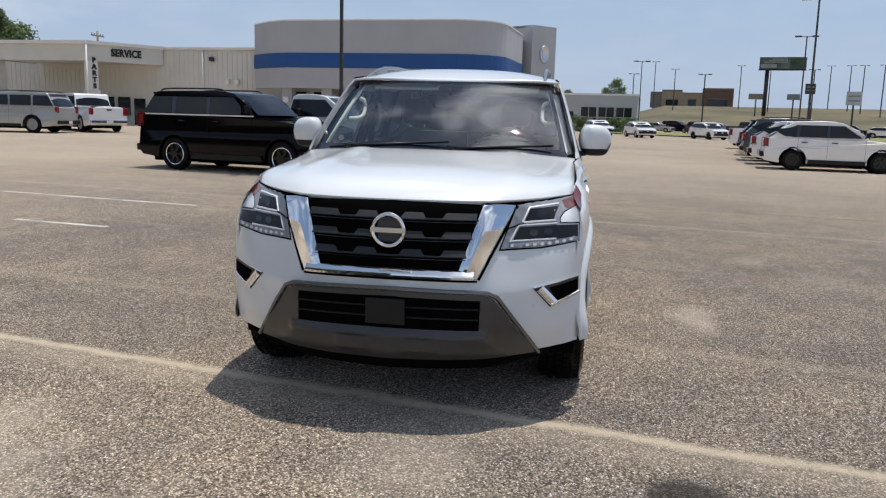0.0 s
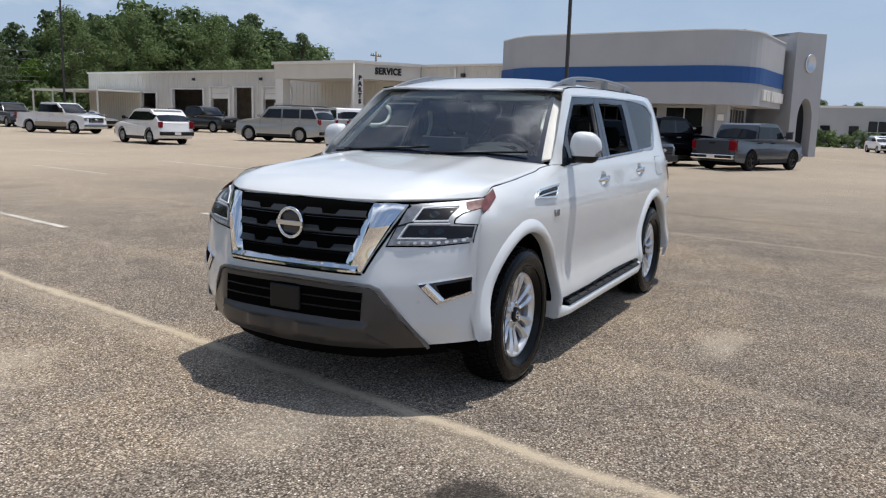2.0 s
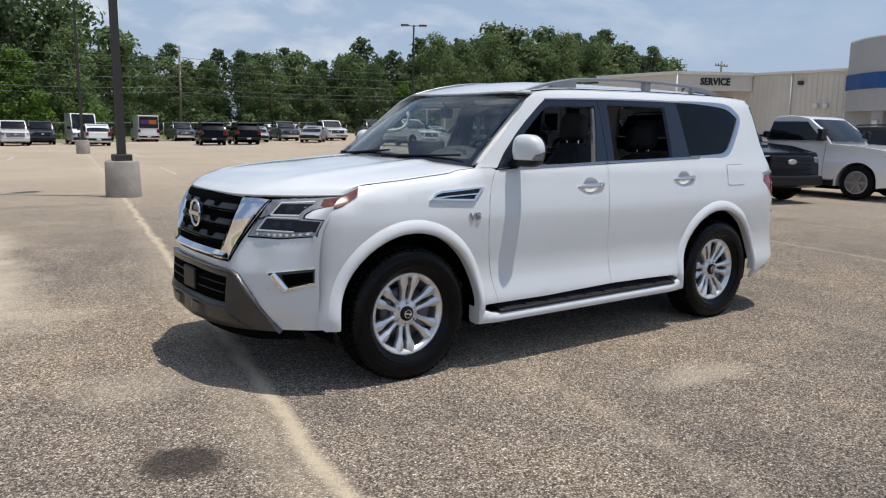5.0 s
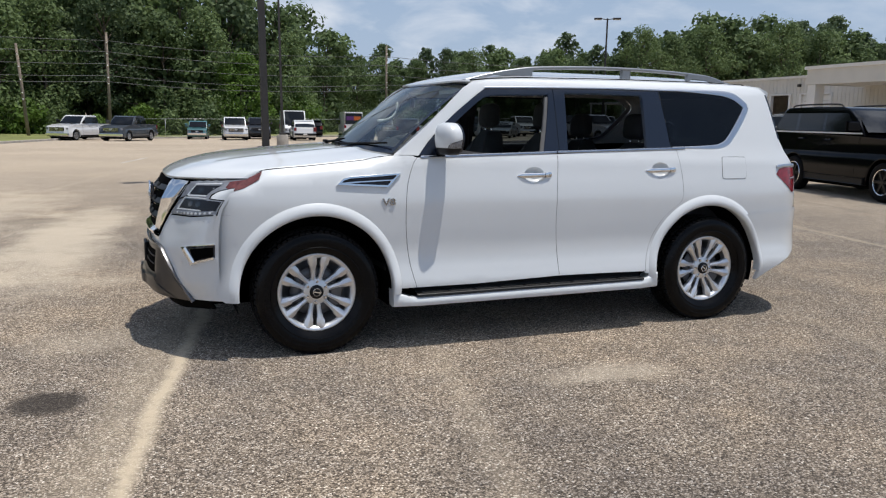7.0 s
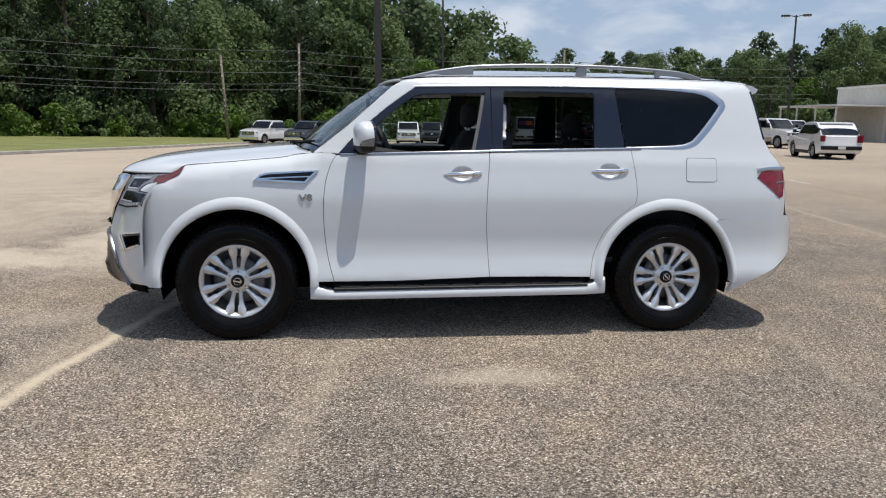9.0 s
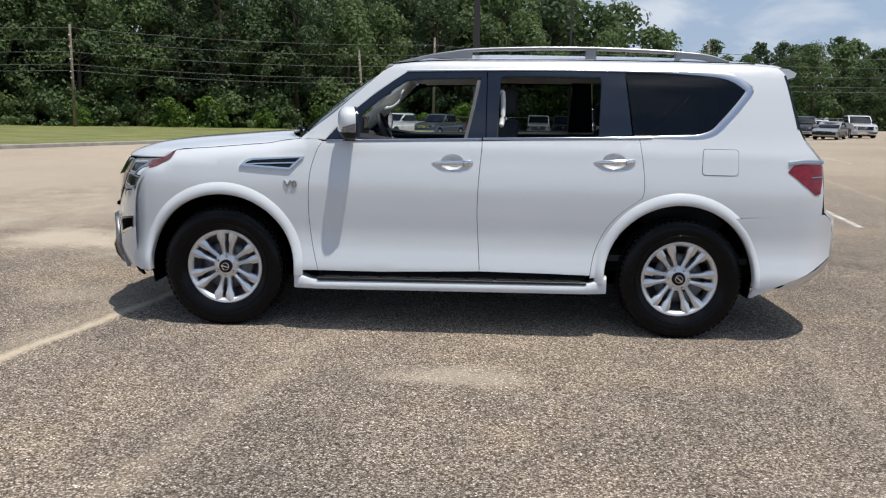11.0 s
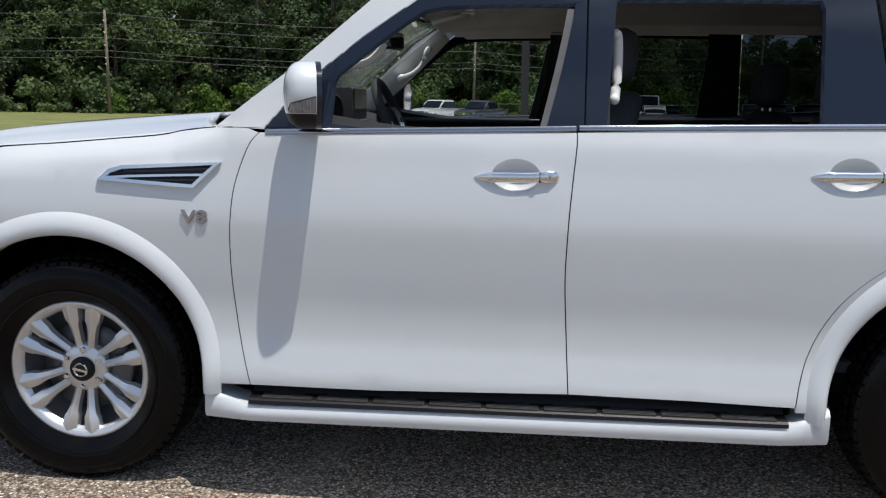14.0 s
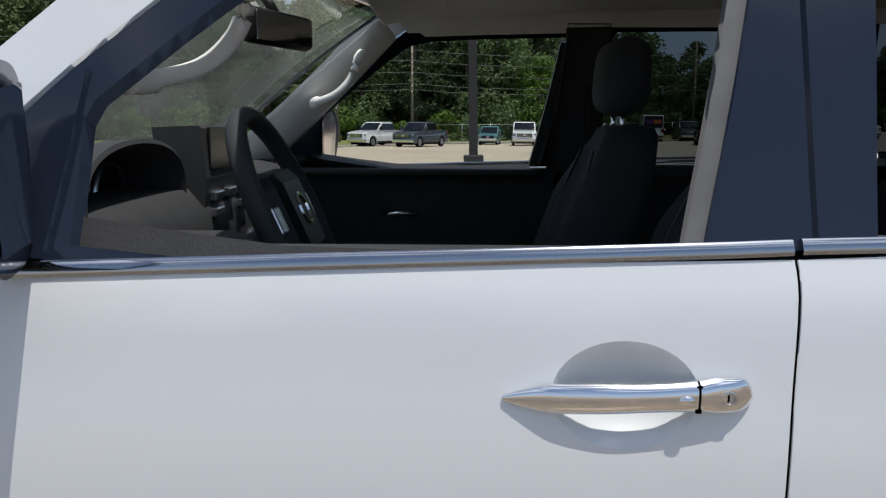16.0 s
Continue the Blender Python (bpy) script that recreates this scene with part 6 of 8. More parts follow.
# ---------------------------------------------------------------- lot markings, kerb and grass
def strip(name, a, b, width, material, label, z=0.004, n=24):
    a, b = Vector(a), Vector(b)
    d = (b - a).normalized()
    q = Vector((-d.y, d.x)) * width / 2
    verts, faces = [], []
    for k in range(n + 1):
        p = a.lerp(b, k / n)
        for s in (-1, 1):
            r = p + q * s * (1 + 0.12 * noise.noise(Vector((p.x * 3, p.y * 3, s))))
            verts.append((r.x, r.y, lot_height(r.x, r.y) + z))
    faces = [(2 * k, 2 * k + 2, 2 * k + 3, 2 * k + 1) for k in range(n)]
    ob = mesh_of(name, verts, faces, material)
    return tagged(ob, label, "parking line", kind="structure")


for a, b in (((6.36, 9.13), (5.60, 5.02)), ((1.87, 11.17), (0.98, 6.63)), ((3.30, 6.5), (3.05, 5.0)), ((8.5, 18.5), (7.6, 14.0)), ((12.5, 17.5), (11.6, 13.0)), ((4.6, 24.0), (3.7, 19.5)), ((-2.0, 27.0), (-2.9, 22.5)), ((9.5, 30.0), (8.6, 25.5)), ((14, 26), (13.1, 21.5)), ((2.0, 38), (1.1, 33.5)), ((8, 40), (7.1, 35.5)), ((-8, 30), (-8.9, 25.5))):
    strip("parking_line", a, b, 0.10, M["line"], "worn white painted parking line")


def patch(name, ring, material, label, category, lift, inner=None):
    """A flat sheet on the lot inside a ring of places."""
    bm = bmesh.new()
    vs = [bm.verts.new((p[0], p[1], 0)) for p in ring]
    bm.faces.new(vs)
    bmesh.ops.triangulate(bm, faces=bm.faces[:])
    for k in (0, 1):
        lo, hi = min(p[k] for p in ring), max(p[k] for p in ring)
        c = math.floor(lo / 6) * 6 + 6
        while c < hi:
            bmesh.ops.bisect_plane(bm, geom=bm.verts[:] + bm.edges[:] + bm.faces[:], dist=1e-4, plane_co=(c, 0, 0) if k == 0 else (0, c, 0), plane_no=(1, 0, 0) if k == 0 else (0, 1, 0))
            c += 6
    for v in bm.verts:
        v.co.z = lot_height(v.co.x, v.co.y) + lift(v.co.x, v.co.y)
    return tagged(part(name, bm, material, smooth=True), label, category, kind="structure")


KERB = dense([(-40, -30), (-24, 0), (-17.6, 18), (-15.6, 25), (-13.8, 32), (-12.0, 39), (-10.4, 46), (-8.6, 56), (-6.4, 67), (-4.0, 73.5), (4, 75.5), (20, 77), (34, 82), (48, 98)], 6)
grass_ring = [(p.x, p.y) for p in KERB] + [(60, 130), (20, 170), (-60, 170), (-150, 100), (-160, -30)]
patch("grass_verge", grass_ring, M["grass"], "mown green grass verge before the woods", "grass", lambda x, y: 0.11)
bm = bmesh.new()
rows = []
for i, p in enumerate(KERB):
    d = (KERB[min(i + 1, len(KERB) - 1)] - KERB[max(i - 1, 0)]).normalized()
    q = Vector((-d.y, d.x))
    z = lot_height(p.x, p.y)
    rows.append([bm.verts.new((p.x + q.x * o, p.y + q.y * o, z + h)) for o, h in ((-0.06, -0.05), (-0.05, 0.13), (-0.02, 0.155), (0.10, 0.155), (0.12, 0.05))])
for r0, r1 in zip(rows, rows[1:]):
    for j in range(4):
        bm.faces.new((r0[j], r0[j + 1], r1[j + 1], r1[j]))
tagged(part("kerb", bm, M["concrete"]), "grey concrete kerb along the grass", "kerb", kind="structure")
patch("grass_island", [(86, -3), (112, -6), (112, -75), (80, -75), (84, -20)], M["grass"], "strip of green grass across the lot", "grass", lambda x, y: 0.12)


# ---------------------------------------------------------------- dealership building
BLD = Matrix.Translation((-1.02, -0.17, 0)) @ Matrix.Diagonal((0.84, 0.84, 0.87, 1)) @ pose(48.6, 4.3, 0.0, 0, 0, -5)


def wall_run(name, pts, z0, z1, thick, material, parent, label=""):
    """A wall of given thickness along a line in plan, seen from its left side."""
    bm = bmesh.new()
    P = [Vector(p) for p in pts]
    rows = []
    for i, p in enumerate(P):
        d = (P[min(i + 1, len(P) - 1)] - P[max(i - 1, 0)]).normalized()
        q = Vector((-d.y, d.x)) * thick
        rows.append([bm.verts.new((p.x, p.y, z0)), bm.verts.new((p.x, p.y, z1)), bm.verts.new((p.x + q.x, p.y + q.y, z1)), bm.verts.new((p.x + q.x, p.y + q.y, z0))])
    for r0, r1 in zip(rows, rows[1:]):
        for j in range(4):
            bm.faces.new((r0[j], r0[(j + 1) % 4], r1[(j + 1) % 4], r1[j]))
    bm.faces.new(rows[0])
    bm.faces.new(rows[-1][::-1])
    return part(name, bm, material, parent, label)


def shop_window(parent, m, w, h, cols, rows_, door=False):
    """A dark shop window in an aluminium frame; m puts its lower left corner, facing -x."""
    win = new("window")
    win.parent = parent
    win.matrix_local = m
    box("pane", 0.03, 0.06, 0, w, 0, h, M["shopglass"], win)
    for k in range(cols + 1):
        y = w * k / cols
        box("mullion", 0.0, 0.05, y - 0.04, y + 0.04, 0, h, M["frame"], win)
    for k in range(rows_ + 1):
        z = h * k / rows_
        box("transom", 0.004, 0.05, 0, w, z - 0.04, z + 0.04, M["frame"], win)
    return win


def letters(name, body, size, m, parent, material, extrude=0.04, spacing=1.0, label=""):
    cu = bpy.data.curves.new(name, "FONT")
    cu.body, cu.size, cu.extrude = body, size, extrude
    cu.align_x, cu.align_y = "CENTER", "CENTER"
    cu.space_character = spacing
    cu.offset = 0.024
    cu.materials.append(material)
    ob = new(name, cu)
    ob.parent = parent
    ob.matrix_local = m
    if label:
        ob["label"] = label
    return ob


def showroom():
    b = empty("showroom", "grey stucco car showroom with a blue band and glazed front", "building", m=BLD)
    corner = [(3.5 - 3.5 * math.sin(radians(a)), 3.5 - 3.5 * math.cos(radians(a))) for a in range(0, 91, 10)]
    line = [(2.6, 19.4), (0.9, 17.4), (0.0, 15.6)] + [(x, y) for x, y in corner[::-1]] + [(10.4, 0.0)]
    wall_run("upper_wall", line, 3.35, 7.9, 0.6, M["stucco"], b)
    out = [(2.54, 19.45), (0.86, 17.43), (-0.05, 15.62)] + [(3.5 - 3.55 * math.sin(radians(a)), 3.5 - 3.55 * math.cos(radians(a))) for a in range(90, -1, -10)] + [(10.4, -0.05)]
    wall_run("blue_band", out, 4.75, 5.75, 0.05, M["blue"], b, "blue painted fascia band")
    wall_run("parapet_cap", [(x - 0.03, y - 0.03) for x, y in line], 7.9, 7.98, 0.7, M["white_trim"], b)
    roof = bmesh.new()
    roof.faces.new([roof.verts.new((x, y, 7.5)) for x, y in line + [(24, 0.2), (24, 19.4)]])
    part("roof", roof, M["concrete"], b)
    soffit = bmesh.new()
    soffit.faces.new([soffit.verts.new((x + 0.1, y + 0.1, 3.36)) for x, y in line + [(10.4, 4), (4.0, 4), (3.5, 19.4)]])
    part("soffit", soffit, M["white_trim"], b)
    # recessed ground floor
    wall_run("lower_wall", [(2.7, 19.4), (2.4, 16), (2.4, 2.6), (10.4, 2.4)], 0.0, 3.36, 0.3, M["stucco"], b)
    for y0, w, c in ((3.4, 2.6, 2), (6.6, 1.3, 1), (8.6, 3.9, 4), (13.1, 1.4, 1), (15.0, 2.0, 2)):
        shop_window(b, Matrix.Translation((2.33, y0, 0.45)), w, 2.75, c, 2)
    for x0, w, c in ((3.4, 2.6, 2), (6.8, 2.8, 3)):
        shop_window(b, Matrix.Translation((x0 + w, 2.33, 0.45)) @ Matrix.Rotation(radians(90), 4, "Z"), w, 2.75, c, 2)
    for x, y in ((0.35, 7.6), (0.35, 12.2), (0.5, 15.4), (1.6, 1.6)):
        col = box("column", x, x + 0.8, y, y + 0.8, 0, 3.36, M["stucco"], b, 0.03)
        box("wall_light", x - 0.25, x, y + 0.2, y + 0.6, 2.35, 2.75, M["white_trim"], col, 0.05)
    # name sign: plain white blocks
    sign = new("name_sign")
    sign.parent = b
    for k, w in enumerate((0.55, 0.22, 0.4, 0.4, 0, 0.42, 0.5, 0.45, 0.45, 0.42, 0.5, 0.5)):
        if w:
            box("sign_block", 3.6 + 0.56 * k, 3.6 + 0.56 * k + w, -0.18, -0.002, 3.72, 4.42, M["white_trim"], sign, 0.02)
    # entrance tower
    t = new("tower")
    t.parent = b
    t.matrix_local = Matrix.Translation((10.9, -0.2, 0)) @ Matrix.Rotation(radians(-36), 4, "Z") @ Matrix.Diagonal((0.42, 0.5, 0.945, 1)) @ Matrix.Translation((-10.4, 0, 0))
    bm = bmesh.new()
    ring = [(10.4, 0), (10.4, 9.25), (17.0, 9.25), (17.0, 0), (15.4, 0)] + [(13.7 + 1.7 * math.cos(radians(a)), 2.7 + 1.7 * math.sin(radians(a))) for a in range(0, 181, 12)] + [(12.0, 0)]
    vs = [bm.verts.new((x, -1.3, z)) for x, z in ring]
    f = bm.faces.new(vs)
    ex = bmesh.ops.extrude_face_region(bm, geom=[f])
    bmesh.ops.translate(bm, vec=(0, 1.6, 0), verts=[v for v in ex["geom"] if isinstance(v, bmesh.types.BMVert)])
    part("tower_front", bm, M["stucco"], t)
    for x0, x1 in ((10.4, 10.8), (16.6, 17.0)):
        box("tower_side", x0, x1, 0.3, 6.0, 0, 9.25, M["stucco"], t)
    box("tower_roof", 10.4, 17.0, 0.3, 6.0, 9.05, 9.25, M["stucco"], t)
    box("entrance", 11.9, 15.5, 0.35, 0.45, 0, 4.5, M["shopglass"], t)
    bm = bmesh.new()
    lathe_bm(bm, [(0.95, -1.32), (0.98, -1.5), (0.9, -1.62), (0.78, -1.6), (0.75, -1.55), (0.001, -1.55)], 32)
    bmesh.ops.scale(bm, vec=(1.25, 1, 0.72), verts=bm.verts)
    bmesh.ops.translate(bm, vec=(13.7, 0, 7.0), verts=bm.verts)
    part("oval_emblem", bm, M["satin_chrome"], t, "silver oval emblem", smooth=True)
    wall_run("rear_wing_wall", [(12.6, 0.0), (24.0, 0.0)], 3.1, 6.9, 0.5, M["stucco"], b)
    wall_run("rear_wing_wall", [(12.6, 2.0), (24.0, 2.0)], 0, 3.1, 0.3, M["stucco"], b)
    wall_run("blue_band", [(12.6, -0.05), (24.05, -0.05)], 4.3, 5.3, 0.05, M["blue"], b, "blue painted fascia band")
    box("rear_wing_end", 23.5, 24.0, 0.5, 12, 0, 6.9, M["stucco"], b)
    box("column", 21.6, 22.4, 0.0, 0.8, 0, 3.1, M["stucco"], b)
    box("rear_opening", 17.6, 21.2, 1.9, 1.98, 0.0, 2.9, M["shopglass"], b)


showroom()


def ribbed(name, x, y0, y1, z0, z1, parent, openings=(), step=0.42):
    """Upright-ribbed metal siding in the plane x, facing -x, with openings (y0, y1, z1) from the floor."""
    ys = sorted({y0, y1, *[o for op in openings for o in op[:2]]})
    for a, c in zip(ys, ys[1:]):
        mid = (a + c) / 2
        low = z0
        for o0, o1, oz in openings:
            if o0 < mid < o1:
                low = oz
        wall = box(name, x, x + 0.25, a, c, low, z1, M["metal_wall"], parent)
        n = int((c - a) / step)
        for k in range(n):
            y = a + (k + 0.5) * (c - a) / n
            box("rib", x - 0.03, x + 0.01, y - 0.03, y + 0.03, low, z1 - 0.02, M["metal_wall"], wall)


def service():
    b = empty("service_building", "long cream metal workshop with a drive-through canopy", "building", m=BLD)
    ribbed("wall", 3.3, 19.4, 39.2, 0, 6.15, b)
    box("wall_trim", 3.1, 3.6, 19.4, 39.2, 6.15, 6.33, M["white_trim"], b)
    for y in (24.2,):
        tube("downpipe", [(3.2, y, 0.2), (3.2, y, 6.15)], 0.06, M["white_trim"], b)
        box("flood_lamp", 2.95, 3.25, y + -1.0, y + -0.65, 5.3, 5.6, M["pole"], b, 0.04)
    for y in (21.2, 22.0):
        box("exhaust_hood", 3.0, 3.28, y - 0.18, y + 0.18, 3.6, 4.0, M["white_trim"], b, 0.08)
    box("office_door", 3.18, 3.28, 29.5, 30.5, 0.2, 2.4, M["shopglass"], b)
    box("office_window", 3.18, 3.28, 30.9, 32.0, 1.1, 2.5, M["shopglass"], b)
    box("office_window", 3.18, 3.28, 32.4, 33.5, 1.1, 2.5, M["shopglass"], b)
    # canopy
    c = new("canopy")
    c.parent = b
    # one side runs along the workshop, the signed one is set at a slant
    A = Matrix.Translation((-2.0, 30.7, 0)) @ Matrix.Rotation(math.atan2(-3.0, 5.15), 4, "Z")
    ln = math.hypot(3.0, 5.15)
    box("canopy_fascia", -2.05, -1.75, 30.72, 39.8, 4.95, 6.25, M["metal_wall"], c)
    box("canopy_fascia", 0.0, ln, 0.0, 0.3, 4.95, 6.25, M["metal_wall"], c, m=A)
    box("canopy_fascia", -1.75, 4.2, 39.5, 39.8, 4.95, 6.25, M["metal_wall"], c)
    for z0, z1, nm, mt in ((5.95, 6.1, "canopy_roof", "metal_wall"), (5.0, 5.08, "canopy_ceiling", "white_trim")):
        bm = bmesh.new()
        ring = [(-1.8, 30.85), (3.2, 27.95), (3.2, 39.4), (-1.8, 39.4)]
        lo = [bm.verts.new((x, y, z0)) for x, y in ring]
        hi = [bm.verts.new((x, y, z1)) for x, y in ring]
        bm.faces.new(lo[::-1])
        bm.faces.new(hi)
        for k in range(4):
            bm.faces.new((lo[k], lo[(k + 1) % 4], hi[(k + 1) % 4], hi[k]))
        part(nm, bm, M[mt], c)
    box("roof_edge", -0.15, ln, -0.15, 0.0, 6.12, 6.36, M["white_trim"], c, m=A)
    box("roof_edge", -2.23, -2.05, 30.62, 39.95, 6.12, 6.36, M["white_trim"], c)
    p = box("pillar", 0.04, 0.80, 0.02, 0.78, 0, 4.95, M["white_trim"], c, 0.03, m=A)
    box("pillar_base", -0.04, 0.88, -0.06, 0.86, 0, 2.9, M["metal_wall"], p, 0.02, m=A)
    p = box("pillar", -2.0, -1.1, 38.8, 39.7, 0, 4.95, M["white_trim"], c, 0.03)
    box("pillar_base", -2.08, -1.02, 38.72, 39.78, 0, 2.9, M["metal_wall"], p, 0.02)
    tube("downpipe", [(-2.13, 30.66, 0.3), (-2.13, 30.66, 6.1)], 0.07, M["white_trim"], c)
    letters("service_sign", "SERVICE", 0.60, A @ Matrix.Translation((ln * 0.50, -0.03, 5.60)) @ pose(0, 0, 0, 90, 0, 0) @ Matrix.Diagonal((1.0, 1.2, 1, 1)), b, M["black"], 0.05, 1.1, "black block letters on the canopy")
    for k, ch in enumerate("PARTS"):
        letters("parts_sign", ch, 0.48, A @ Matrix.Translation((0.48, -0.03, 5.0 - 0.46 * k)) @ pose(0, 0, 0, 90, 0, 0), b, M["black"], 0.04)
    # workshop wing with overhead doors
    doors = [(43.8, 47.6, 4.5), (49.0, 51.8, 4.5), (52.5, 55.4, 4.5), (56.4, 61.6, 4.3), (64.2, 67.0, 3.9)]
    ribbed("wing_wall", 4.2, 39.2, 77.0, 0, 6.0, b, doors)
    box("wing_trim", 4.0, 4.5, 39.2, 77.0, 6.0, 6.2, M["white_trim"], b)
    for k, (a, e, h) in enumerate(doors):
        d = new("overhead_door")
        d.parent = b
        for y in (a, e):
            box("door_jamb", 4.05, 4.4, y - 0.14, y + 0.14, 0, h + 0.1, M["white_trim"], d)
        box("door_head", 4.05, 4.4, a, e, h, h + 0.14, M["white_trim"], d)
        if k in (0, 2):
            for j in range(2):
                box("door_section", 4.25, 4.32, a + 0.14, e - 0.14, h - 0.55 * (j + 1), h - 0.55 * j - 0.03, M["white_trim"], d)
    for y in (48.3, 48.75, 52.0, 52.35, 55.9):
        bl = tube("bollard", [(3.6, y, 0.0), (3.6, y, 1.2)], 0.12, M["blue"], b, 12)
    for y in (47.8, 57.9):
        box("flood_lamp", 3.9, 4.15, y - 0.15, y + 0.15, 5.2, 5.45, M["pole"], b, 0.03)
    bm = bmesh.new()
    box_bm(bm, 4.45, 14, 39.2, 77, -0.5, 0.35)
    box_bm(bm, 13.7, 14, 39.2, 77, 0, 6)
    box_bm(bm, 4.45, 14, 76.75, 77, 0, 6)
    box_bm(bm, 4.45, 14, 39.2, 39.5, 0, 6)
    part("workshop_inside", bm, M["concrete"], b)
    box("workshop_roof", 4.45, 14.2, 19.4, 77.0, 6.0, 6.18, M["metal_wall"], b)
    # lean-to at the far end
    ln = new("lean_to")
    ln.parent = b
    box("lean_to_roof", -1.6, 4.2, 66.5, 79.5, 3.9, 4.08, M["white_trim"], ln)
    for y in (66.8, 71.0, 75.2, 79.2):
        box("lean_to_post", -1.5, -1.35, y, y + 0.15, 0, 3.9, M["white_trim"], ln)


service()


def low_building():
    m = pose(103, -2.0, 0, 0, 0, -6)
    b = empty("office_building", "low pale grey office building with a glazed corner", "building", m=m)
    box("wall", 0, 16, -7.2, 10, 0, 4.6, M["stucco"], b)
    box("parapet", -0.1, 16.1, -7.3, 10.1, 4.6, 4.85, M["white_trim"], b)
    for k in range(3):
        shop_window(b, Matrix.Translation((-0.08, -6.6 + 2.3 * k, 0.4)), 2.1, 2.7, 2, 2)
    for y in (1.0, 4.2, 7.2):
        shop_window(b, Matrix.Translation((-0.08, y, 1.2)), 1.2, 1.3, 1, 1)


low_building()


def embankment():
    verts, faces = [], []
    n, mrow = 40, 10
    for i in range(n + 1):
        az = radians(91.5 + 34 * i / n)
        for j in range(mrow + 1):
            r = 135 + 230 * j / mrow
            t = min(1, max(0, (r - 140) / 110))
            fade = min(1, i / 6)
            verts.append((r * math.sin(az), r * math.cos(az), 0.1 + 6.0 * fade * t * t * (3 - 2 * t)))
    faces = [(i * (mrow + 1) + j, i * (mrow + 1) + j + 1, (i + 1) * (mrow + 1) + j + 1, (i + 1) * (mrow + 1) + j) for i in range(n) for j in range(mrow)]
    tagged(mesh_of("embankment", verts, faces, M["dry_grass"], smooth=True), "grassy embankment with bare brown soil behind the lots", "embankment", kind="structure")
    s = empty("store", "tan and brown flat-roofed shop building on the rise", "building", m=Matrix.Translation((275, -40, 5.9)) @ Matrix.Rotation(radians(-8), 4, "Z"))
    for y0, y1, x0, h, tint, cap in ((-13.4, -3.6, 0.0, 6.2, "brick_brown", 0.5), (-3.6, 3.0, 0.5, 4.9, "tan", 0.25), (3.0, 9.6, 0.2, 5.6, "tan", 0.4), (9.6, 13.4, 1.0, 5.0, "brown_grey", 0.3)):
        w = box("shop_wall", x0, 14, y0 + 0.01, y1, 0, h, M[tint], s)
        box("parapet", x0 - 0.2, 14, y0 + 0.01, y1, h, h + cap, M["brown_grey"], w)
    for y0, y1, x0, h in ((-11.5, -5.5, -0.1, 3.0), (-1.6, 1.0, 0.4, 2.8), (4.2, 8.2, 0.1, 2.6)):
        box("shop_front", x0, x0 + 0.1, y0, y1, 0, h, M["shopglass"], s)
        box("awning", x0 - 0.9, x0, y0 - 0.2, y1 + 0.2, h, h + 0.3, M["brown_grey"], s)
    bb = empty("billboard", "large roadside billboard on a single dark pole", "billboard", m=Matrix.Translation((178.5, -45.1, 4.0)) @ Matrix.Rotation(radians(-14), 4, "Z"))
    tube("pole", [(0.5, 3.0, -1), (0.5, 3.0, 9.4)], 0.42, M["pole"], bb, 14)
    face = box("panel", 0, 0.3, -4.6, 4.6, 9.2, 11.6, M["board"], bb)
    box("printed_field", -0.02, 0.0, -4.4, -1.4, 9.4, 11.4, M["board_dark"], face)
    box("printed_field", -0.02, 0.0, 1.2, 4.4, 9.4, 10.2, M["board_pale"], face)
    for k in range(3):
        box("print_bar", -0.02, 0.0, -0.9, 3.8 - 0.9 * k, 10.5 + 0.33 * k, 10.68 + 0.33 * k, M["board_pale"], face)
    box("board_frame", 0.3, 0.7, -4.7, 4.7, 9.0, 11.7, M["pole"], bb)
    box("catwalk", -0.9, 0.0, -4.8, 4.8, 8.85, 8.98, M["pole"], bb)
    for x, y, z0, z1, w, ground, tint in ((189.3, -42.5, 7.0, 8.2, 3.3, 3.0, "tan"), (158.4, -42.8, 6.2, 7.2, 2.3, 1.0, "sign_grey"), (138.4, -40.3, 6.7, 8.3, 1.6, -0.3, "pole"), (127.0, -43.7, 4.7, 6.7, 2.2, -0.3, "sign_pale")):
        g = empty("road_sign", "roadside business sign on a post", "sign", "signs along the road", m=Matrix.Translation((x, y, ground)) @ Matrix.Rotation(radians(-16), 4, "Z"))
        tube("post", [(0.2, 0, -0.5), (0.2, 0, z0 - ground)], 0.14, M["pole"], g, 8)
        face = box("sign_panel", 0, 0.4, -w / 2, w / 2, z0 - ground - 0.1, z1 - ground, M[tint], g)
        for k in range(2):
            zc = z0 - ground + (z1 - z0) * (0.3 + 0.35 * k)
            box("sign_bar", -0.03, 0.0, -w * 0.38, w * 0.38, zc - 0.12, zc + 0.12, M["sign_grey"], face)


M["board_dark"] = mat("dark_printed_board", (0.05, 0.085, 0.045), 0.6, vary=0.7, scale=0.8)
M["board_pale"] = mat("pale_printed_board", (0.34, 0.36, 0.32), 0.6, vary=0.3, scale=0.6)
M["sign_pale"] = mat("pale_sign_panel", (0.42, 0.44, 0.45), 0.6, vary=0.1, scale=0.6)
M["dry_grass"] = mat("dry_bank_grass", (0.105, 0.088, 0.045), 0.95, vary=0.45, scale=0.06, bump=0.3, bscale=2, fine=0.25, fscale=1.5)
M["brick_brown"] = mat("brown_brick_far", (0.16, 0.09, 0.06), 0.85, vary=0.1, scale=0.6)
M["tan"] = mat("tan_render", (0.36, 0.28, 0.18), 0.85, vary=0.1, scale=0.6)
M["brown_grey"] = mat("grey_brown_block", (0.20, 0.17, 0.15), 0.85, vary=0.1, scale=0.6)
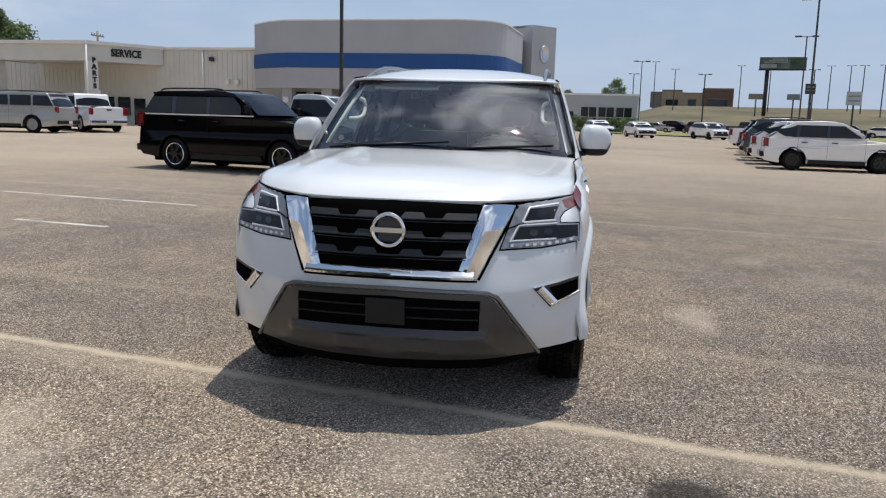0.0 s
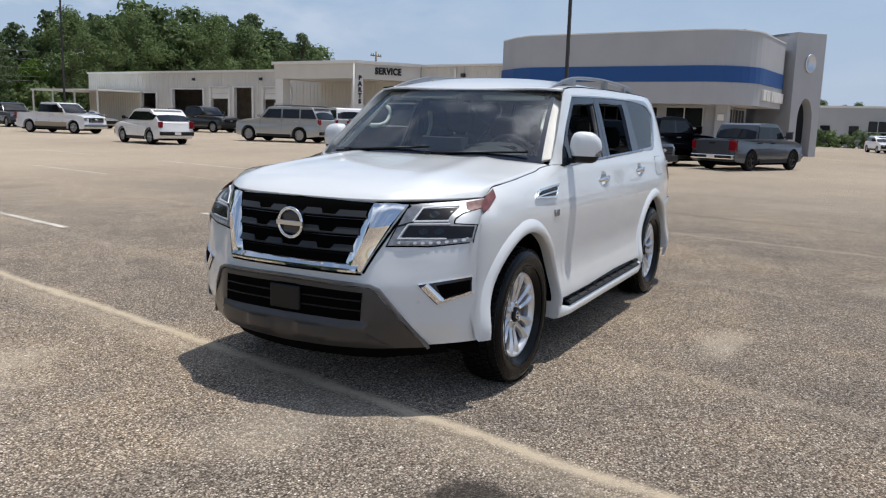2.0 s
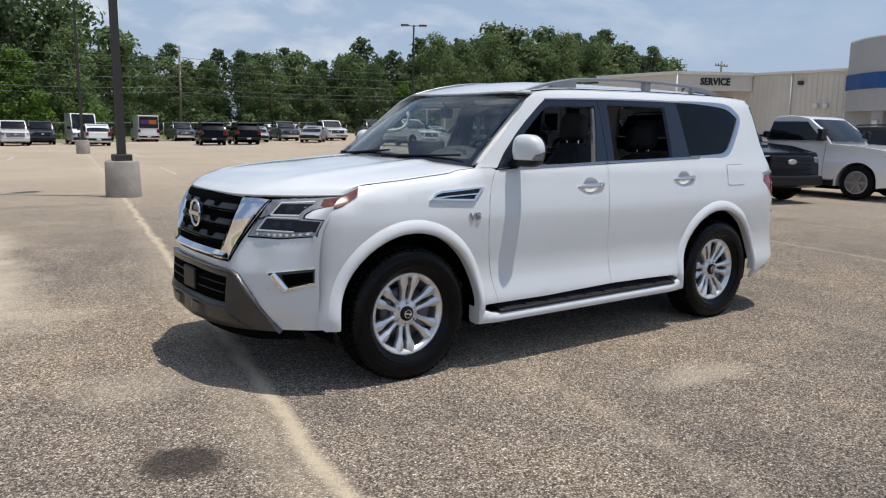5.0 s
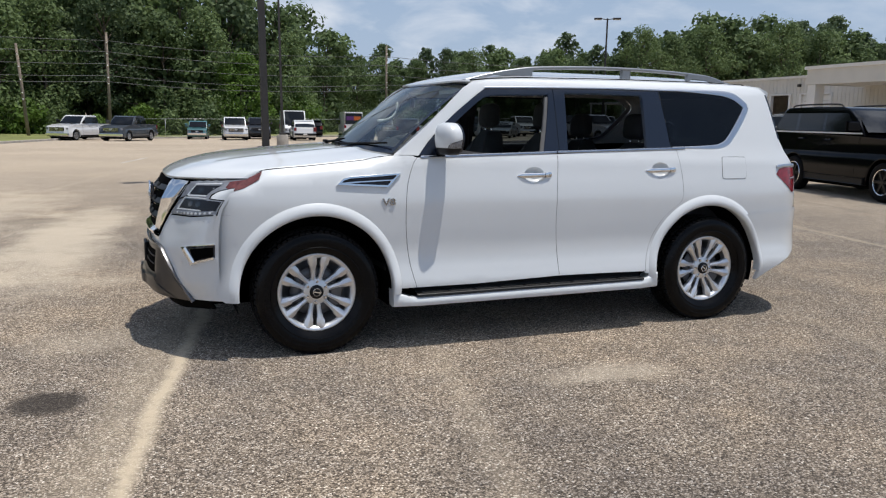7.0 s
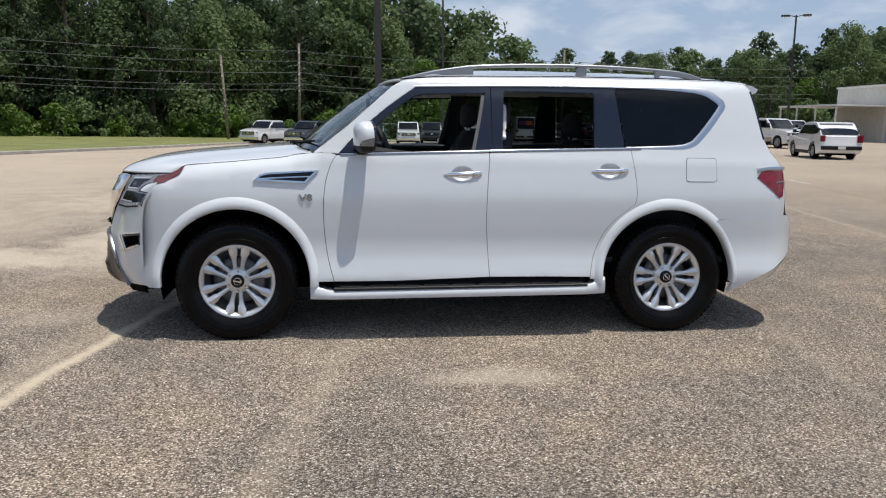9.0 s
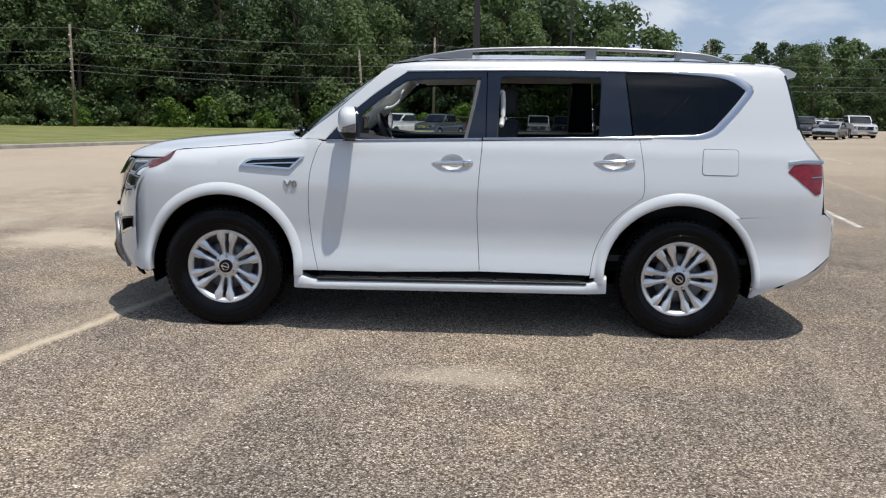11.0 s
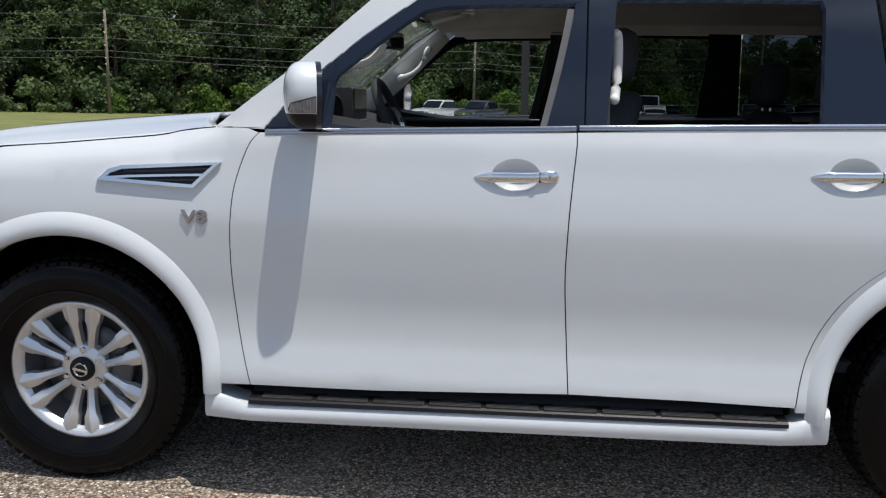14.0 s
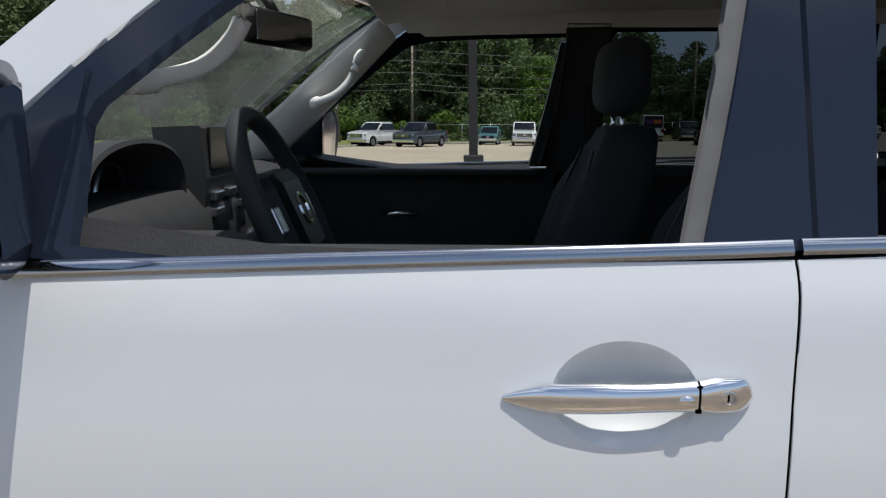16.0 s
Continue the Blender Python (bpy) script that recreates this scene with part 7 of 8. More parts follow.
M["board"] = mat("printed_billboard", (0.13, 0.15, 0.12), 0.6, vary=0.8, scale=0.25)
M["sign_grey"] = mat("faded_sign_panel", (0.22, 0.23, 0.22), 0.6, vary=0.2, scale=0.6)
embankment()


# ---------------------------------------------------------------- poles and wires
def lamp_pole(x, y, h, arm_az=90, arms=2, plinth=True, width=0.13, lean=0.0):
    z = lot_height(x, y)
    p = empty("parking_lamp", "dark bronze parking lot lamp pole with twin heads", "street lamp", "parking lot lamps", m=Matrix.Translation((x, y, z)) @ Matrix.Rotation(radians(lean), 4, "Y"))
    base = 0.0
    if plinth:
        bm = bmesh.new()
        lathe_bm(bm, [(0.001, 0.0), (0.34, 0.0), (0.345, 0.02), (0.33, 0.70), (0.31, 0.73), (0.001, 0.73)], 24, Matrix.Rotation(radians(90), 4, "X"))
        part("plinth", bm, M["concrete"], p, "round concrete plinth", smooth=True).data.set_sharp_from_angle(angle=radians(40))
        box("base_cover", -0.17, 0.17, -0.17, 0.17, 0.72, 0.86, M["pole"], p, 0.02)
        base = 0.74
    bm = bmesh.new()
    a, b = width / 2, width * 0.36
    rows = [[bm.verts.new((sx * r, sy * r, zz)) for sx, sy in ((-1, -1), (1, -1), (1, 1), (-1, 1))] for r, zz in ((a, base), (b, h))]
    for j in range(4):
        bm.faces.new((rows[0][j], rows[0][(j + 1) % 4], rows[1][(j + 1) % 4], rows[1][j]))
    bm.faces.new(rows[1])
    part("pole", bm, M["pole"], p)
    d = Vector((math.sin(radians(arm_az)), math.cos(radians(arm_az)), 0))
    for s in (-1, 1):
        tube("arm", [(0, 0, h - 0.1), tuple(d * s * 0.5 + Vector((0, 0, h - 0.02)))], 0.035, M["pole"], p, 6)
        bm = bmesh.new()
        box_bm(bm, -0.2, 0.2, 0.45, 1.05, h - 0.10, h + 0.04, 0.03, Matrix.Rotation(-radians(arm_az) + (math.pi if s < 0 else 0), 4, "Z"))
        head = part("lamp_head", bm, M["pole"], p)
        bm = bmesh.new()
        box_bm(bm, -0.15, 0.15, 0.52, 0.98, h - 0.115, h - 0.10, 0, Matrix.Rotation(-radians(arm_az) + (math.pi if s < 0 else 0), 4, "Z"))
        part("lens", bm, M["white_trim"], head)
    return p


lamp_pole(0.22, 12.1, 10.5, 60, width=0.15, lean=-1.0)
lamp_pole(5.75, 41.0, 10.5, 60, lean=-1.0)
lamp_pole(24.2, 8.1, 10.5, 0)
lamp_pole(33.5, 50.5, 9.6, 120)
lamp_pole(50.6, -16.4, 9.8, 15, lean=1.0)
lamp_pole(76.0, -22.5, 10.0, 15, plinth=False)
lamp_pole(103, -9.5, 9.3, 0, plinth=False)
for az, r, h in ((99.5, 130, 9), (103.4, 210, 11), (106.3, 160, 11), (107.0, 230, 12), (108.2, 220, 12), (109.0, 210, 12), (110.2, 200, 12), (111.0, 180, 12), (94.5, 160, 10), (97.2, 210, 11), (101.5, 220, 12), (95.8, 230, 13)):
    x, y = r * math.sin(radians(az)), r * math.cos(radians(az))
    q = lamp_pole(x, y, h, az + 90, plinth=False, width=0.22)
    q.location.z = max(0, min(6, (r - 150) * 0.06))


def utility_pole(x, y, h, cross=True):
    z = lot_height(x, y)
    p = empty("utility_pole", "weathered wooden utility pole with a crossarm", "utility pole", "utility poles", m=Matrix.Translation((x, y, z)))
    tube("pole", [(0, 0, 0), (0, 0, h)], [0.17, 0.11], M["wood_pole"], p, 10)
    if not cross:
        for k, z in enumerate((0.3, 1.4, 2.6, 3.8, 4.4)):
            tube("insulator", [(0.0, -0.16, h - 0.75 - z), (0.0, -0.34, h - 0.70 - z)], 0.06, M["white_trim"], p, 6)
    else:
        box("crossarm", -1.2, 1.2, -0.06, 0.06, h - 0.6, h - 0.45, M["wood_pole"], p)
        for k in (-1.1, -0.6, 0.6, 1.1):
            tube("insulator", [(k, 0, h - 0.45), (k, 0, h - 0.25)], 0.05, M["pole"], p, 6)
    return p


utility_pole(-4.3, 84, 10.5, False)
utility_pole(-39.5, 72.5, 10.0, False)
utility_pole(28, 92, 11, False)
utility_pole(-11.4, 79.0, 8.6, False).rotation_euler = (0, radians(-4), 0)
utility_pole(79.8, 53.3, 9.3)
utility_pole(96, 12, 13.2)


def wires():
    w = empty("power_lines", "thin black overhead power lines along the woods", "power lines")
    pts = [(-90, 62), (-39.5, 72.5), (-4.3, 84), (28, 92), (75, 105)]
    for h in (9.7, 8.6, 7.4, 6.2, 5.6):
        line = []
        for (x0, y0), (x1, y1) in zip(pts, pts[1:]):
            for k in range(8):
                t = k / 8
                x, y = x0 + (x1 - x0) * t, y0 + (y1 - y0) * t
                line.append((x, y, h + lot_height(x, y) - 0.9 * 4 * t * (1 - t) * 0.6))
        tube("wire", line, 0.026, M["wire"], w, 4)


wires()


def fence():
    f = empty("chain_link_fence", "dark chain link fence in front of the woods", "fence")
    pts = [(-2, 82), (10, 83.5), (24, 86), (40, 92), (52, 104)]
    for (x0, y0), (x1, y1) in zip(pts, pts[1:]):
        n = int(math.hypot(x1 - x0, y1 - y0) / 3)
        for k in range(n):
            x, y = x0 + (x1 - x0) * k / n, y0 + (y1 - y0) * k / n
            z = lot_height(x, y)
            tube("post", [(x, y, z), (x, y, z + 1.9)], 0.035, M["frame"], f, 6)
        za, zb = lot_height(x0, y0), lot_height(x1, y1)
        for h in (1.88, 0.1):
            tube("rail", [(x0, y0, za + h), (x1, y1, zb + h)], 0.025, M["frame"], f, 6)
        bm = bmesh.new()
        L = math.hypot(x1 - x0, y1 - y0)
        d = Vector((x1 - x0, y1 - y0, 0)).normalized()
        for k in range(int(L / 0.25)):
            for s in (-1, 1):
                a = Vector((x0, y0, za + 0.1)) + d * (k * 0.25)
                c = a + d * 1.78 * s + Vector((0, 0, 1.78))
                tube_bm(bm, [a, c], 0.006, 3, cap=False)
        part("wire_mesh", bm, M["pole"], f)


fence()

import mathutils

# ---------------------------------------------------------------- other vehicles
def paint(name, c, rough=0.3, metal=0.0):
    return mat(name, c, rough, metal, coat=0.9, vary=0.02, scale=2)


PAINT = {"white": paint("white_car_paint", (0.74, 0.74, 0.74)), "black": mat("black_car_paint", (0.002, 0.002, 0.003), 0.10, spec=0.18),
         "grey": paint("grey_blue_car_paint", (0.055, 0.065, 0.08), 0.3, 0.3), "silver": paint("silver_car_paint", (0.42, 0.42, 0.41), 0.32, 0.5),
         "teal": paint("teal_car_paint", (0.05, 0.16, 0.17), 0.35), "darkgrey": paint("charcoal_car_paint", (0.03, 0.032, 0.035), 0.3, 0.3), "red": paint("red_car_paint", (0.25, 0.012, 0.012)),
         "blue": paint("blue_car_paint", (0.01, 0.04, 0.16)), "tan": paint("beige_car_paint", (0.36, 0.30, 0.22), 0.35)}
M["far_glass"] = mat("dark_vehicle_glass", (0.006, 0.007, 0.009), 0.05, spec=0.4)
M["far_lamp"] = mat("grey_lamp_lens", (0.22, 0.23, 0.25), 0.12, coat=0.5)
M["far_rim"] = mat("grey_rim", (0.42, 0.42, 0.43), 0.35, metal=0.7)
M["dark_rim"] = mat("black_rim", (0.02, 0.02, 0.02), 0.3, metal=0.4)

KINDS = {
    # length, width, height, wheelbase, front overhang, wheel radius, belt, hood front z, cowl z, cowl x, A top x, rear roof x, rear base x (all x from the front)
    "big_suv": (5.64, 2.03, 1.94, 3.34, 0.98, 0.41, 1.28, 1.10, 1.26, 1.62, 2.28, 5.12, 5.50),
    "large_suv": (5.30, 2.02, 1.94, 3.11, 1.00, 0.40, 1.36, 1.12, 1.30, 1.70, 2.38, 4.80, 5.18),
    "suv": (5.05, 2.00, 1.78, 3.02, 0.95, 0.39, 1.16, 0.98, 1.14, 1.42, 2.18, 4.45, 4.90),
    "crossover": (4.62, 1.86, 1.68, 2.70, 0.92, 0.35, 1.10, 0.90, 1.06, 1.25, 2.15, 3.72, 4.50),
    "hatch": (4.35, 1.78, 1.48, 2.62, 0.88, 0.32, 0.98, 0.78, 0.95, 1.22, 2.10, 3.30, 4.10),
    "sedan": (4.85, 1.84, 1.46, 2.80, 0.95, 0.33, 0.97, 0.75, 0.93, 1.50, 2.35, 3.35, 4.20),
    "pickup": (5.90, 2.03, 1.96, 3.68, 0.95, 0.41, 1.30, 1.10, 1.28, 1.62, 2.30, 3.75, 3.98),
    "small_pickup": (5.35, 1.92, 1.82, 3.22, 0.90, 0.39, 1.20, 1.02, 1.18, 1.45, 2.12, 3.55, 3.78),
    "regular_pickup": (5.85, 2.03, 1.98, 3.60, 0.95, 0.41, 1.34, 1.14, 1.30, 1.62, 2.30, 3.28, 3.45),
    "old_pickup": (4.95, 1.76, 1.66, 2.95, 0.85, 0.33, 1.08, 0.92, 1.06, 1.45, 2.05, 2.85, 3.05),
    "van": (5.95, 2.06, 2.60, 3.75, 1.0, 0.36, 1.25, 1.05, 1.30, 0.75, 1.55, 5.88, 5.92),
}


def extruded(name, ring, half, parent, material, taper=None, ends=0.10, n=8, smooth=True):
    """A profile in x and z swept across the width, with ends rounded in plan; taper(z) narrows it upwards."""
    bm = bmesh.new()
    xs = [p[0] for p in ring]
    x0, x1 = min(xs), max(xs)
    cols = []
    for k in range(n + 1):
        a = -1 + 2 * k / n
        a = math.copysign(abs(a) ** 0.7, a)
        col = []
        for x, z in ring:
            near = max(0, 1 - min(x - x0, x1 - x) / 0.6)
            sgn = 1 if x - x0 < x1 - x else -1
            shift = sgn * ends * near * abs(a) ** 3
            w = half * (taper(z, x) if taper else 1) * (1 - 0.05 * near * near)
            col.append(bm.verts.new((x + shift, a * w, z)))
        cols.append(col)
    m_ = len(ring)
    for c0, c1 in zip(cols, cols[1:]):
        for j in range(m_):
            bm.faces.new((c0[j], c0[(j + 1) % m_], c1[(j + 1) % m_], c1[j]))
    tris = mathutils.geometry.tessellate_polygon([[Vector((x, z, 0)) for x, z in ring]])
    for c in (cols[0], cols[-1]):
        for t in tris:
            bm.faces.new([c[k] for k in t])
    bmesh.ops.recalc_face_normals(bm, faces=bm.faces[:])
    ob = part(name, bm, material, parent, smooth=smooth)
    ob.data.set_sharp_from_angle(angle=radians(38))
    soft = ob.modifiers.new("rounded", "BEVEL")
    soft.width, soft.segments, soft.limit_method, soft.angle_limit = 0.04, 2, "ANGLE", radians(42)
    return ob


def vehicle(kind, colour, label, category, rims="far_rim", two_tone=None, rails=False, group=""):
    """A parked vehicle with its nose along +x, the ground at z = 0, middle of the wheelbase at x = 0."""
    L, W, H, wb, fo, wr, belt, hz, cz, cx, ax, rx, bx = KINDS[kind]
    col = PAINT[colour]
    root = empty("suv" if "suv" in kind else ("pickup" if kind == "regular_pickup" else kind), label, category, group)
    half = W / 2

    def X(d):
        return fo + wb / 2 - d
    pick = "pickup" in kind
    f, r = X(0), X(L)
    wf, wrr = X(fo), X(fo + wb)
    ar = wr * 1.2
    top = [(f + 0.0, 0.55), (f - 0.02, hz - 0.12), (f - 0.10, hz), (X(cx * 0.55), hz + (cz - hz) * 0.75), (X(cx), cz), (X(bx) if not pick else X(bx), belt)]
    if pick:
        top += [(X(bx) - 0.02, belt - 0.02), (r + 0.03, belt - 0.02), (r, belt - 0.10), (r + 0.02, 0.62), (r, 0.60), (r - 0.0, 0.45)]
    elif kind == "sedan":
        top += [(X(bx + 0.1), belt + 0.02), (r + 0.06, belt - 0.02), (r, belt - 0.2), (r, 0.5)]
    else:
        top += [(r + 0.03, belt - 0.06), (r, belt - 0.4), (r - 0.03, 0.62), (r, 0.45)]
    low = 0.30 if wr > 0.37 else 0.24
    bottom = [(r + 0.10, low + 0.06)]
    for cxw in (wrr, wf):
        bottom += [(cxw - ar, low)] + [(cxw - ar * math.cos(radians(a)), wr + ar * math.sin(radians(a)) * 0.98) for a in range(10, 171, 16)] + [(cxw + ar, low)]
    bottom += [(f - 0.10, low + 0.04), (f, 0.42)]
    mass = extruded("body", top + bottom, half, root, col, lambda z, x: 1.0 - 0.07 * max(0, (z - 0.75)) ** 1.2 / 0.5 - 0.03 * max(0, 0.5 - z) / 0.3)
    if two_tone:
        for s in (-1, 1):
            box("lower_body_paint", wrr + ar + 0.02, wf - ar - 0.02, s * (half - 0.04), s * (half + 0.004), low + 0.02, 0.72, PAINT[two_tone], mass)
    box("underbody", r + 0.3, f - 0.3, -half + 0.32, half - 0.32, 0.2, 0.6, M["matt_black"], root)
    # cab
    t_in = 0.86 if kind != "van" else 0.93

    def tap(z, x=0):
        return (0.955 - (0.955 - t_in) * max(0, z - belt) / (H - belt))
    green = [(X(cx) + 0.02, belt - 0.05), (X(cx + (ax - cx) * 0.5) + 0.02, belt + (H - belt) * 0.52), (X(ax), H - 0.06), (X(ax + 0.25), H - 0.012), (X((ax + rx) / 2), H), (X(rx - 0.15), H - 0.02), (X(rx), H - 0.08), (X(bx), belt - 0.05)]
    cab = extruded("cab", green, half, root, col, tap, ends=0.06)
    # side glass

    def side_pane(ring, s, name="side_window"):
        bm = bmesh.new()
        vs = [bm.verts.new((x, s * (half * tap(z) + 0.006), z)) for x, z in ring]
        bm.faces.new(vs)
        fs = bmesh.ops.extrude_face_region(bm, geom=bm.faces[:])
        bmesh.ops.translate(bm, vec=(0, -s * 0.03, 0), verts=[v for v in fs["geom"] if isinstance(v, bmesh.types.BMVert)])
        return part(name, bm, M["far_glass"], cab)

    def edge_front(z):
        t = (z - belt) / (H - belt)
        return X(cx + (ax - cx) * t) - 0.10 - 0.10 * t

    def edge_rear(z):
        t = (z - belt) / (H - belt)
        return X(bx + (rx - bx) * t) + 0.10
    z0, z1 = belt + 0.03, H - 0.15
    fr, rr_ = edge_front(z0) - 0.12, edge_rear(z0)
    if kind == "van":
        cuts = [fr, fr - 0.95]
        spans = [(fr, fr - 0.95)]
    elif kind in ("old_pickup", "regular_pickup"):
        spans = [(fr, rr_)]
    elif pick:
        mid = (fr + rr_) / 2 - 0.05
        spans = [(fr, mid + 0.05), (mid - 0.05, rr_)]
    else:
        tot = fr - rr_
        a, b = fr - tot * 0.37, fr - tot * 0.70
        spans = [(fr, a + 0.05), (a - 0.05, b + 0.06), (b - 0.06, rr_)]
    zr = z1 if kind != "van" else belt + 0.75
    for s in (-1, 1):
        for i, (a, b) in enumerate(spans):
            ta = min(a, edge_front(zr)) if i == 0 else a
            tb = max(b, edge_rear(zr)) if i == len(spans) - 1 and kind not in ("van",) else b
            last = i == len(spans) - 1
            if last and kind in ("crossover", "hatch", "suv"):
                side_pane([(a, z0), (ta, zr), (tb + 0.25, zr - 0.02), (tb + 0.02, zr - 0.10), (b + 0.05, z0 + 0.24), (b + 0.42, z0 + 0.03)], s)
            else:
                side_pane([(a, z0), (ta, zr), (tb, zr), (b, z0)], s)
            if not last and kind not in ("big_suv", "van"):
                nxt = spans[i + 1][0]
                ob = side_pane([(b + 0.012, z0), (b + 0.012, zr), (nxt - 0.012, zr), (nxt - 0.012, z0)], s, "pillar")
                ob.data.materials[0] = M["gloss_black"]
    # windscreen and rear glass
    for name, xa, za, xb, zb, out in (("windscreen", X(cx) - 0.04, belt + 0.02, X(ax) + 0.03, H - 0.10, 0.055), ("rear_window", X(bx), belt + 0.04, X(rx), H - 0.14, -0.012)):
        if name == "rear_window" and kind == "van":
            za, xa = belt + 0.1, X(bx)
        bm = bmesh.new()
        cols = []
        for k in range(9):
            a = -1 + 2 * k / 8
            c = []
            for x, z in ((xa, za), ((xa + xb) / 2, (za + zb) / 2), (xb, zb)):
                bow = (0.05 if name == "windscreen" else -0.0) * (1 if z not in (za, zb) else 0.3)
                sh = -math.copysign(0.05, out) * abs(a) ** 3
                c.append(bm.verts.new((x + out + bow + sh, a * half * tap(z) * 0.90, z + (0.012 if out > 0 else 0))))
            cols.append(c)
        for c0, c1 in zip(cols, cols[1:]):
            for j in range(2):
                bm.faces.new((c0[j], c0[j + 1], c1[j + 1], c1[j]))
        part(name, bm, M["far_glass"], cab, smooth=True)
    # lamps, grille, bumpers, plates

    def wide(z):
        return half * (1.0 - 0.07 * max(0, (z - 0.75)) ** 1.2 / 0.5 - 0.03 * max(0, 0.5 - z) / 0.3)
    ez = lambda z: half * (1.0 - 0.07 * max(0, (z - 0.75)) ** 1.2 / 0.5)
    for s in (-1, 1):
        bm = bmesh.new()
        box_bm(bm, f - 0.34, f - 0.068, s * (half * 0.60), s * (half * 0.905), hz - 0.23, hz - 0.09, 0.03)
        part("headlamp", bm, M["far_lamp"], root, "clear headlamp")
        bm = bmesh.new()
        tz = belt - 0.42 if pick else belt - 0.36
        box_bm(bm, r + 0.045, r + 0.20, s * (half * 0.74), s * (wide(tz + 0.2) * 0.968), tz + (0 if pick else 0.06), tz + 0.34, 0.03)
        part("tail_lamp", bm, M["lens_red"], root, "red tail lamp")
        # mirror
        bm = bmesh.new()
        mz = belt + 0.06
        mx = edge_front(belt) - 0.08
        box_bm(bm, mx - 0.04, mx + 0.06, s * (half + 0.03), s * (half + 0.21), mz, mz + (0.22 if pick else 0.16), 0.035)
        box_bm(bm, mx - 0.02, mx + 0.03, s * (half - 0.08), s * (half + 0.08), mz + 0.02, mz + 0.08)
        part("door_mirror", bm, col if colour != "white" else M["satin_black"], root)
        for (a, b) in spans[:2]:
            bm = bmesh.new()
            hx = b + 0.16
            box_bm(bm, hx - 0.09, hx + 0.09, s * (wide(belt - 0.14) - 0.03), s * (wide(belt - 0.14) + 0.022), belt - 0.155, belt - 0.13, 0.008)
            part("door_handle", bm, M["satin_chrome"] if rims != "dark_rim" else M["gloss_black"], root)
        for sx in [spans[0][0] + 0.10] + [b - 0.05 for a, b in spans[:2]]:
            bm = bmesh.new()
            st = [(0.45 + (belt - 0.49) * k / 6) for k in range(7)]
            a_ = [[bm.verts.new((sx + e, s * (wide(z) + 0.0015), z)) for e in (-0.004, 0.004)] for z in st]
            for q0, q1 in zip(a_, a_[1:]):
                bm.faces.new((q0[0], q0[1], q1[1], q1[0]))
            part("door_seam", bm, M["caulk"], root)
        bm = bmesh.new()
        box_bm(bm, wrr + ar + 0.05, wf - ar - 0.05, s * (half - 0.06), s * (half + 0.012), low, low + 0.14, 0.02)
        part("sill", bm, M["satin_black"], root)
        for cxw in (wrr, wf):
            bm = bmesh.new()
            rows = []
            for a in range(0, 181, 15):
                ca, sa = math.cos(radians(a)), math.sin(radians(a))
                rows.append([bm.verts.new((cxw + ar * q * ca, s * (half * 0.985 + o), wr + ar * q * sa * 0.98)) for q, o in ((1.09, -0.012), (1.03, 0.012), (0.985, 0.010), (0.975, -0.02))])
            for r0, r1 in zip(rows, rows[1:]):
                for j in range(3):
                    bm.faces.new((r0[j], r0[j + 1], r1[j + 1], r1[j]))
            part("wheel_arch", bm, M["satin_black"] if kind == "crossover" else col, root, smooth=True)
    gr = box("grille", f - 0.09, f + 0.012, -half * 0.60, half * 0.60, hz - 0.36, hz - 0.07, M["satin_black"], root, 0.02)
    for k in range(3):
        box("grille_bar", f - 0.02, f + 0.028, -half * 0.58, half * 0.58, hz - 0.31 + 0.085 * k, hz - 0.28 + 0.085 * k, M["chrome"] if colour in ("white", "silver", "grey") and pick else M["gloss_black"], gr)
    bm = bmesh.new()
    lathe_bm(bm, [(0.001, -0.01), (0.075, -0.01), (0.085, 0.0), (0.085, 0.02)], 20, Matrix.Translation((f + 0.034, 0, hz - 0.2)) @ Matrix.Rotation(radians(90), 4, "Z") @ Matrix.Diagonal((1.5, 1, 0.7, 1)))
    part("emblem", bm, M["satin_chrome"], gr)
    bmp = M["chrome"] if pick and colour in ("white", "silver", "grey", "teal") else M["satin_black"]
    box("front_bumper", f - 0.14, f + 0.05, -half * 0.93, half * 0.93, 0.40, 0.62, bmp, root, 0.04)
    box("rear_bumper", r - 0.06, r + 0.12, -half * 0.93, half * 0.93, 0.44, 0.62, bmp, root, 0.04)
    box("number_plate", r - 0.07, r - 0.06, -0.16, 0.16, 0.47, 0.60, M["white_trim"], root)
    if pick:
        box("bed_cover", r + 0.06, X(bx) - 0.03, -half * 0.86, half * 0.86, belt - 0.06, belt - 0.012, M["satin_black"], root)
        box("tailgate", r - 0.012, r + 0.02, -half * 0.70, half * 0.70, 0.66, belt - 0.06, col, root, 0.01)
        box("tailgate_handle", r - 0.025, r - 0.01, -0.13, 0.13, belt - 0.2, belt - 0.13, M["satin_black"], root, 0.01)
    else:
        box("spoiler", X(rx) - 0.10, X(rx) + 0.16, -half * 0.78, half * 0.78, H - 0.10, H - 0.04, col, root, 0.02)
    if rails:
        for s in (-1, 1):
            tube("roof_rail", dense([(X(ax + 0.35), s * half * 0.76, H - 0.02), (X(ax + 0.5), s * half * 0.76, H + 0.045), (X((ax + rx) / 2), s * half * 0.76, H + 0.055), (X(rx - 0.3), s * half * 0.76, H + 0.04), (X(rx - 0.15), s * half * 0.76, H - 0.03)], 4), 0.018, M["satin_black"], root, 8)
